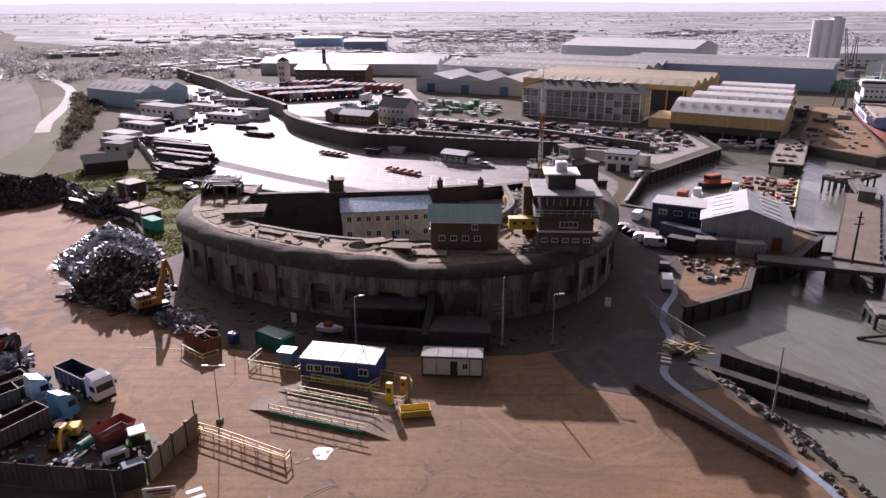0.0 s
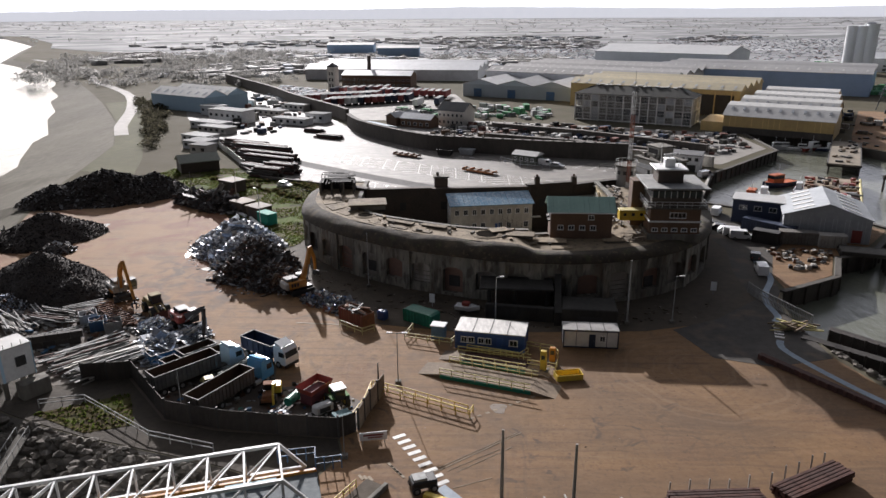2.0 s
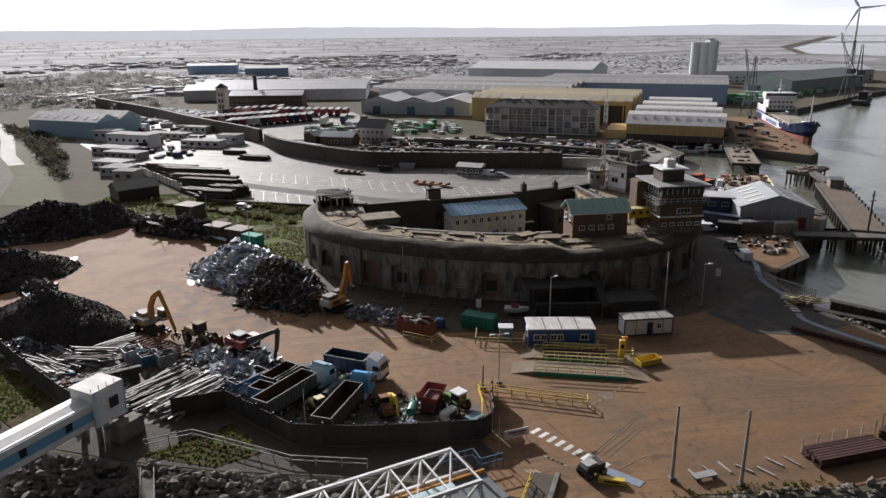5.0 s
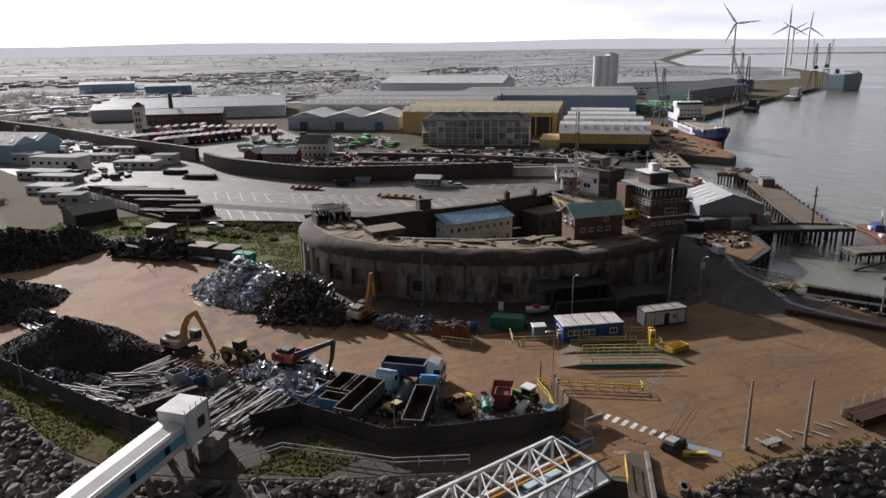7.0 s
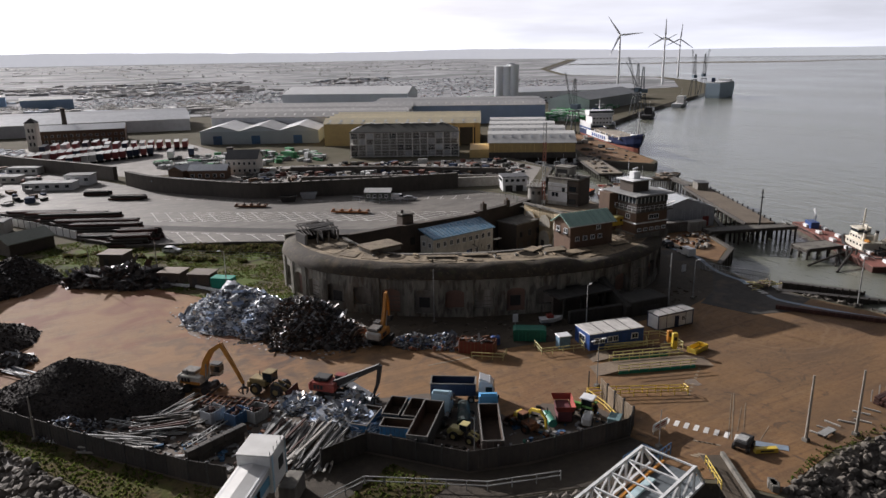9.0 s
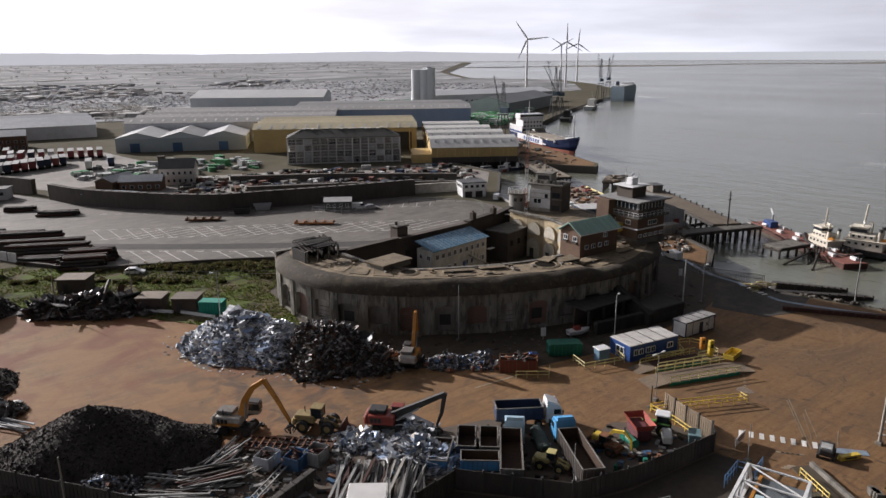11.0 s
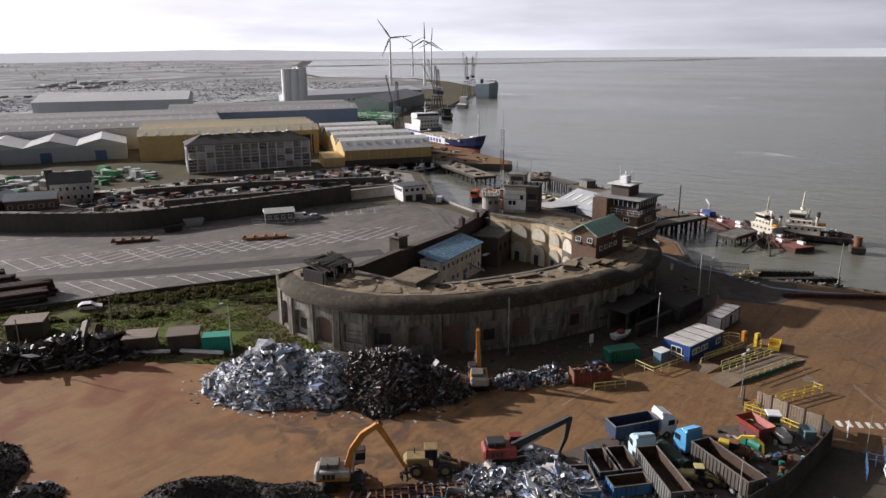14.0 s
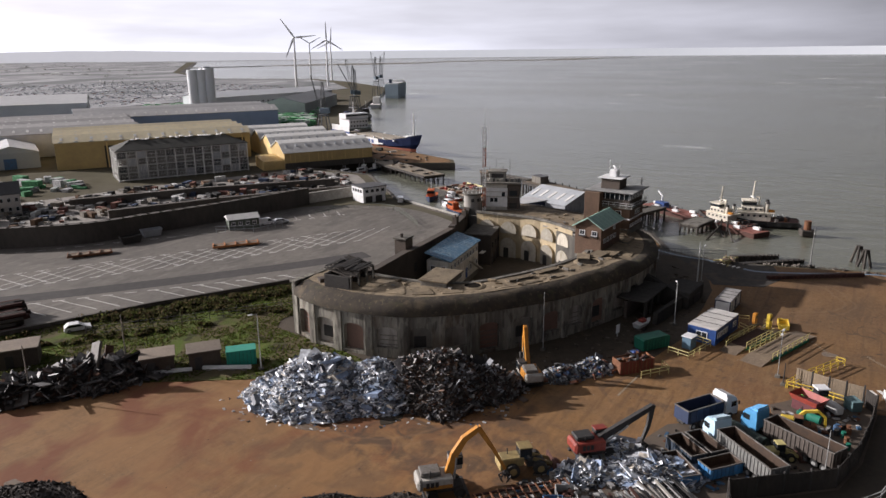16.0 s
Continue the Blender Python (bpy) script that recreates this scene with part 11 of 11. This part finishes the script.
def scatter(name, label, category, polys, n, sizes, cols, seed, tall=0.6, z=G0, rough=0.6, turn=None, keep=None):
    """Uncounted small boxes over areas of ground."""
    rnd = random.Random(seed)
    b = B()
    for poly, share in polys:
        xs, ys = [p[0] for p in poly], [p[1] for p in poly]
        k = 0
        while k < n * share:
            x, y = rnd.uniform(min(xs), max(xs)), rnd.uniform(min(ys), max(ys))
            if not inside(x, y, poly) or (keep and not keep(x, y)):
                k += 0.05
                continue
            k += 1
            s = rnd.uniform(*sizes)
            h = s * tall * rnd.uniform(0.5, 1.4)
            b.box((x, y, z + h / 2), (s * rnd.uniform(0.7, 2.0), s * rnd.uniform(0.5, 1.0), h), rnd.uniform(0, 180) if turn is None else turn + rnd.choice((0, 90)) + rnd.uniform(-4, 4))
    return stuff(name, b, island_mat(name + "_colours", cols, max(rough, 0.85), spec=0.12), label, category)


scatter("boat_yard_clutter", "boats, cars and gear crowded in the boat yard", "boat yard", [([(-30, 262), (0, 252), (60, 218), (84, 232), (84, 258), (30, 280), (-14, 296)], 0.8), ([(-30, 244), (-10, 236), (40, 220), (46, 214), (10, 226)], 0.2)], 620, (0.8, 2.4), YARD_COL, 101)
scatter("timber_packs", "green and white wrapped timber packs", "timber packs", [([(205, 395), (222, 372), (285, 425), (330, 452), (300, 470), (232, 425)], 0.5), ([(255, 585), (300, 560), (318, 592), (280, 615)], 0.3), ([(62, 470), (110, 455), (150, 500), (80, 520)], 0.2)], 1700, (1.8, 4.2), [(0.16, 0.42, 0.2), (0.55, 0.62, 0.55), (0.24, 0.52, 0.28), (0.14, 0.36, 0.18), (0.66, 0.7, 0.66)], 103, 0.6, turn=30)
scatter("yard_packs", "green and grey wrapped packs and cars by the grey warehouse", "timber packs", [([(-48, 318), (-10, 305), (20, 300), (26, 330), (-24, 350), (-50, 335)], 1)], 110, (1.5, 3.6), [(0.1, 0.28, 0.14), (0.45, 0.48, 0.45), (0.2, 0.2, 0.2), (0.5, 0.5, 0.5)], 104, 0.6)
CARS = [(0.6, 0.62, 0.66), (0.42, 0.44, 0.48), (0.78, 0.78, 0.78), (0.25, 0.27, 0.3), (0.52, 0.54, 0.57), (0.34, 0.24, 0.22), (0.7, 0.72, 0.75)]
scatter("parked_car_field", "fields of parked import cars beyond the docks", "parked cars", [([(-60, 700), (160, 690), (240, 760), (250, 900), (0, 900), (-80, 800)], 0.35), ([(250, 660), (520, 640), (640, 800), (640, 1100), (300, 1200), (200, 800)], 0.55), ([(-125, 380), (-100, 365), (-96, 420), (-130, 450)], 0.1)], 4800, (1.5, 2.2), CARS, 105, 0.4, turn=20)
scatter("quay_scrap", "cars and stores scattered on the apron and dockside", "stores", [([(122, 256), (150, 252), (176, 318), (160, 330), (136, 290)], 1)], 26, (1.2, 3.4), YARD_COL, 106, 0.6)
# roof colours raised towards pale grey in place of distance haze
ROOFS = [(0.46, 0.44, 0.42), (0.4, 0.385, 0.37), (0.52, 0.5, 0.49), (0.36, 0.35, 0.34), (0.62, 0.61, 0.6), (0.46, 0.42, 0.39), (0.7, 0.69, 0.68), (0.42, 0.41, 0.4), (0.44, 0.47, 0.52)]
town_ok = lambda x, y: noise.noise(Vector((x * 0.006, y * 0.006, 2))) > -0.12
scatter("near_town", "crowded roofs of the town behind the docks", "town", [([(-330, 540), (-180, 500), (-120, 540), (-40, 580), (60, 600), (90, 680), (-60, 690), (-260, 800), (-400, 800)], 0.5), ([(-300, 820), (-90, 860), (260, 920), (500, 1250), (-200, 1300), (-480, 1000)], 0.5)], 1400, (5, 12), ROOFS, 107, 0.26, keep=town_ok)
scatter("far_town", "distant roofs and sheds of the flat country", "town", [([(-900, 1250), (600, 1250), (1100, 1900), (2000, 3600), (-3500, 3600), (-3000, 2000), (-1300, 1650)], 1)], 620, (7, 24), ROOFS, 109, 0.06, keep=town_ok)
def woods(name, label, poly, n, r, seed, keep=None, flecks=80, cols=None, fleck=0.16):
    rnd = random.Random(seed)
    random.seed(seed)
    b = B()
    xs, ys = [p[0] for p in poly], [p[1] for p in poly]
    k = 0
    while k < n:
        x, y = rnd.uniform(min(xs), max(xs)), rnd.uniform(min(ys), max(ys))
        if not inside(x, y, poly) or (keep and not keep(x, y)):
            k += 0.05
            continue
        k += 1
        q = rnd.uniform(0.6, 1.4) * r
        wide = rnd.uniform(0.8, 1.5)
        for _ in range(flecks):
            d = Vector((rnd.gauss(0, 0.4 * wide), rnd.gauss(0, 0.4 * wide), 0.5 + rnd.gauss(0, 0.24))) * q
            e, f = (Vector((rnd.uniform(-1, 1), rnd.uniform(-1, 1), rnd.uniform(-1, 1))) * q * fleck for _ in range(2))
            c = Vector((x, y, G0)) + d
            c.z = max(c.z, G0 + 0.3)
            b.add([c - e, c + f, c + e, c - f * 0.6], [(0, 1, 2, 3)])
    # the default greys are lightened to put distance haze into the leaf colour
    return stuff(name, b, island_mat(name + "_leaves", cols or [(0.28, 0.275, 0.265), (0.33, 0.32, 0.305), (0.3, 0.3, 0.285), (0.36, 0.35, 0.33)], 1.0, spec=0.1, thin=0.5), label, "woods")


woods("town_trees", "bare trees among the town roofs, paled for haze", [(-330, 480), (-170, 420), (-140, 470), (-60, 560), (80, 590), (90, 700), (-60, 700), (-280, 860), (-430, 760)], 560, 4.6, 111, lambda x, y: noise.noise(Vector((x * 0.012, y * 0.012, 7))) > -0.1)
# paler still, as haze over the distant belts
woods("far_woods", "belts of distant trees, paled for haze", [(-500, 900), (600, 960), (1100, 1700), (2000, 3500), (-3500, 3500), (-2800, 1900), (-900, 1350)], 800, 5.0, 113, lambda x, y: noise.noise(Vector((x * 0.003, y * 0.008, 9))) > 0.05, 10, [(0.36, 0.36, 0.355), (0.42, 0.415, 0.41), (0.38, 0.385, 0.375), (0.3, 0.3, 0.29)], 0.36)
woods("shore_trees", "dark thicket behind the beach meadow", [(-190, 372), (-160, 310), (-139, 262), (-120, 220), (-128, 250), (-145, 300), (-172, 365)], 190, 2.0, 115, None, 60, [(0.06, 0.058, 0.04), (0.08, 0.075, 0.05), (0.07, 0.066, 0.05), (0.1, 0.09, 0.065)], 0.2)
scatter("storage_yard_clutter", "pipes, cars and stores in the pale storage yard", "stores", [([(-140, 330), (-112, 262), (-90, 262), (-84, 300), (-112, 380), (-140, 390)], 1)], 90, (1.2, 3.6), YARD_COL + [(0.6, 0.6, 0.6)], 117, 0.6)

# loose litter on the yard
LITTER = [(0.05, 0.045, 0.04), (0.09, 0.075, 0.06), (0.16, 0.08, 0.05), (0.3, 0.29, 0.28), (0.04, 0.036, 0.034), (0.12, 0.1, 0.085), (0.06, 0.12, 0.2), (0.45, 0.44, 0.42)]
scatter("compound_litter", "small machine parts and scrap lying in the compound", "litter", [([(-60, 73), (-52, 63), (-45, 60.5), (-31, 59.5), (-30, 66), (-36, 70), (-41, 70), (-47, 80), (-55, 83)], 1)], 420, (0.15, 0.6), LITTER, 121, 0.6)
scatter("bay_litter", "bent offcuts and small scrap strewn through the bays", "litter", [([(-96, 104), (-88, 90), (-79, 78), (-70, 71), (-61, 74), (-56, 83), (-64, 91), (-75, 94.5), (-84, 96)], 1)], 900, (0.15, 0.8), LITTER + [(0.2, 0.2, 0.2), (0.05, 0.05, 0.05)], 122, 0.5)
scatter("heap_litter", "bright flakes and offcuts shed round the heaps", "litter", [([(-74, 128), (-70, 117), (-64, 110), (-58, 100), (-48, 98), (-42, 103), (-52, 110), (-62, 118), (-66, 136), (-72, 136)], 1)], 700, (0.1, 0.36), LITTER + [(0.6, 0.61, 0.63), (0.5, 0.5, 0.5)], 123, 0.3)
scatter("fort_rubble", "rubble and dark debris along the foot of the fort", "rubble", [([(-46, 100), (-36, 96), (-18, 87), (2, 86.5), (18, 90), (24, 97), (12, 96), (0, 93), (-16, 96.5), (-34, 106), (-46, 114), (-52, 116)], 1)], 420, (0.12, 0.5), [(0.09, 0.073, 0.055), (0.12, 0.1, 0.08), (0.075, 0.06, 0.046), (0.1, 0.08, 0.06), (0.16, 0.14, 0.115)], 124, 0.5)
scatter("yard_stones", "small stones and clods strewn on the dirt yard", "litter", [([(-100, 110), (-78, 100), (-44, 84), (-26, 60), (30, 52), (36, 60), (24, 88), (-20, 84), (-60, 100), (-92, 150)], 1)], 700, (0.04, 0.13), [(0.12, 0.08, 0.05), (0.2, 0.15, 0.1), (0.08, 0.055, 0.035), (0.28, 0.24, 0.19)], 125, 0.5)
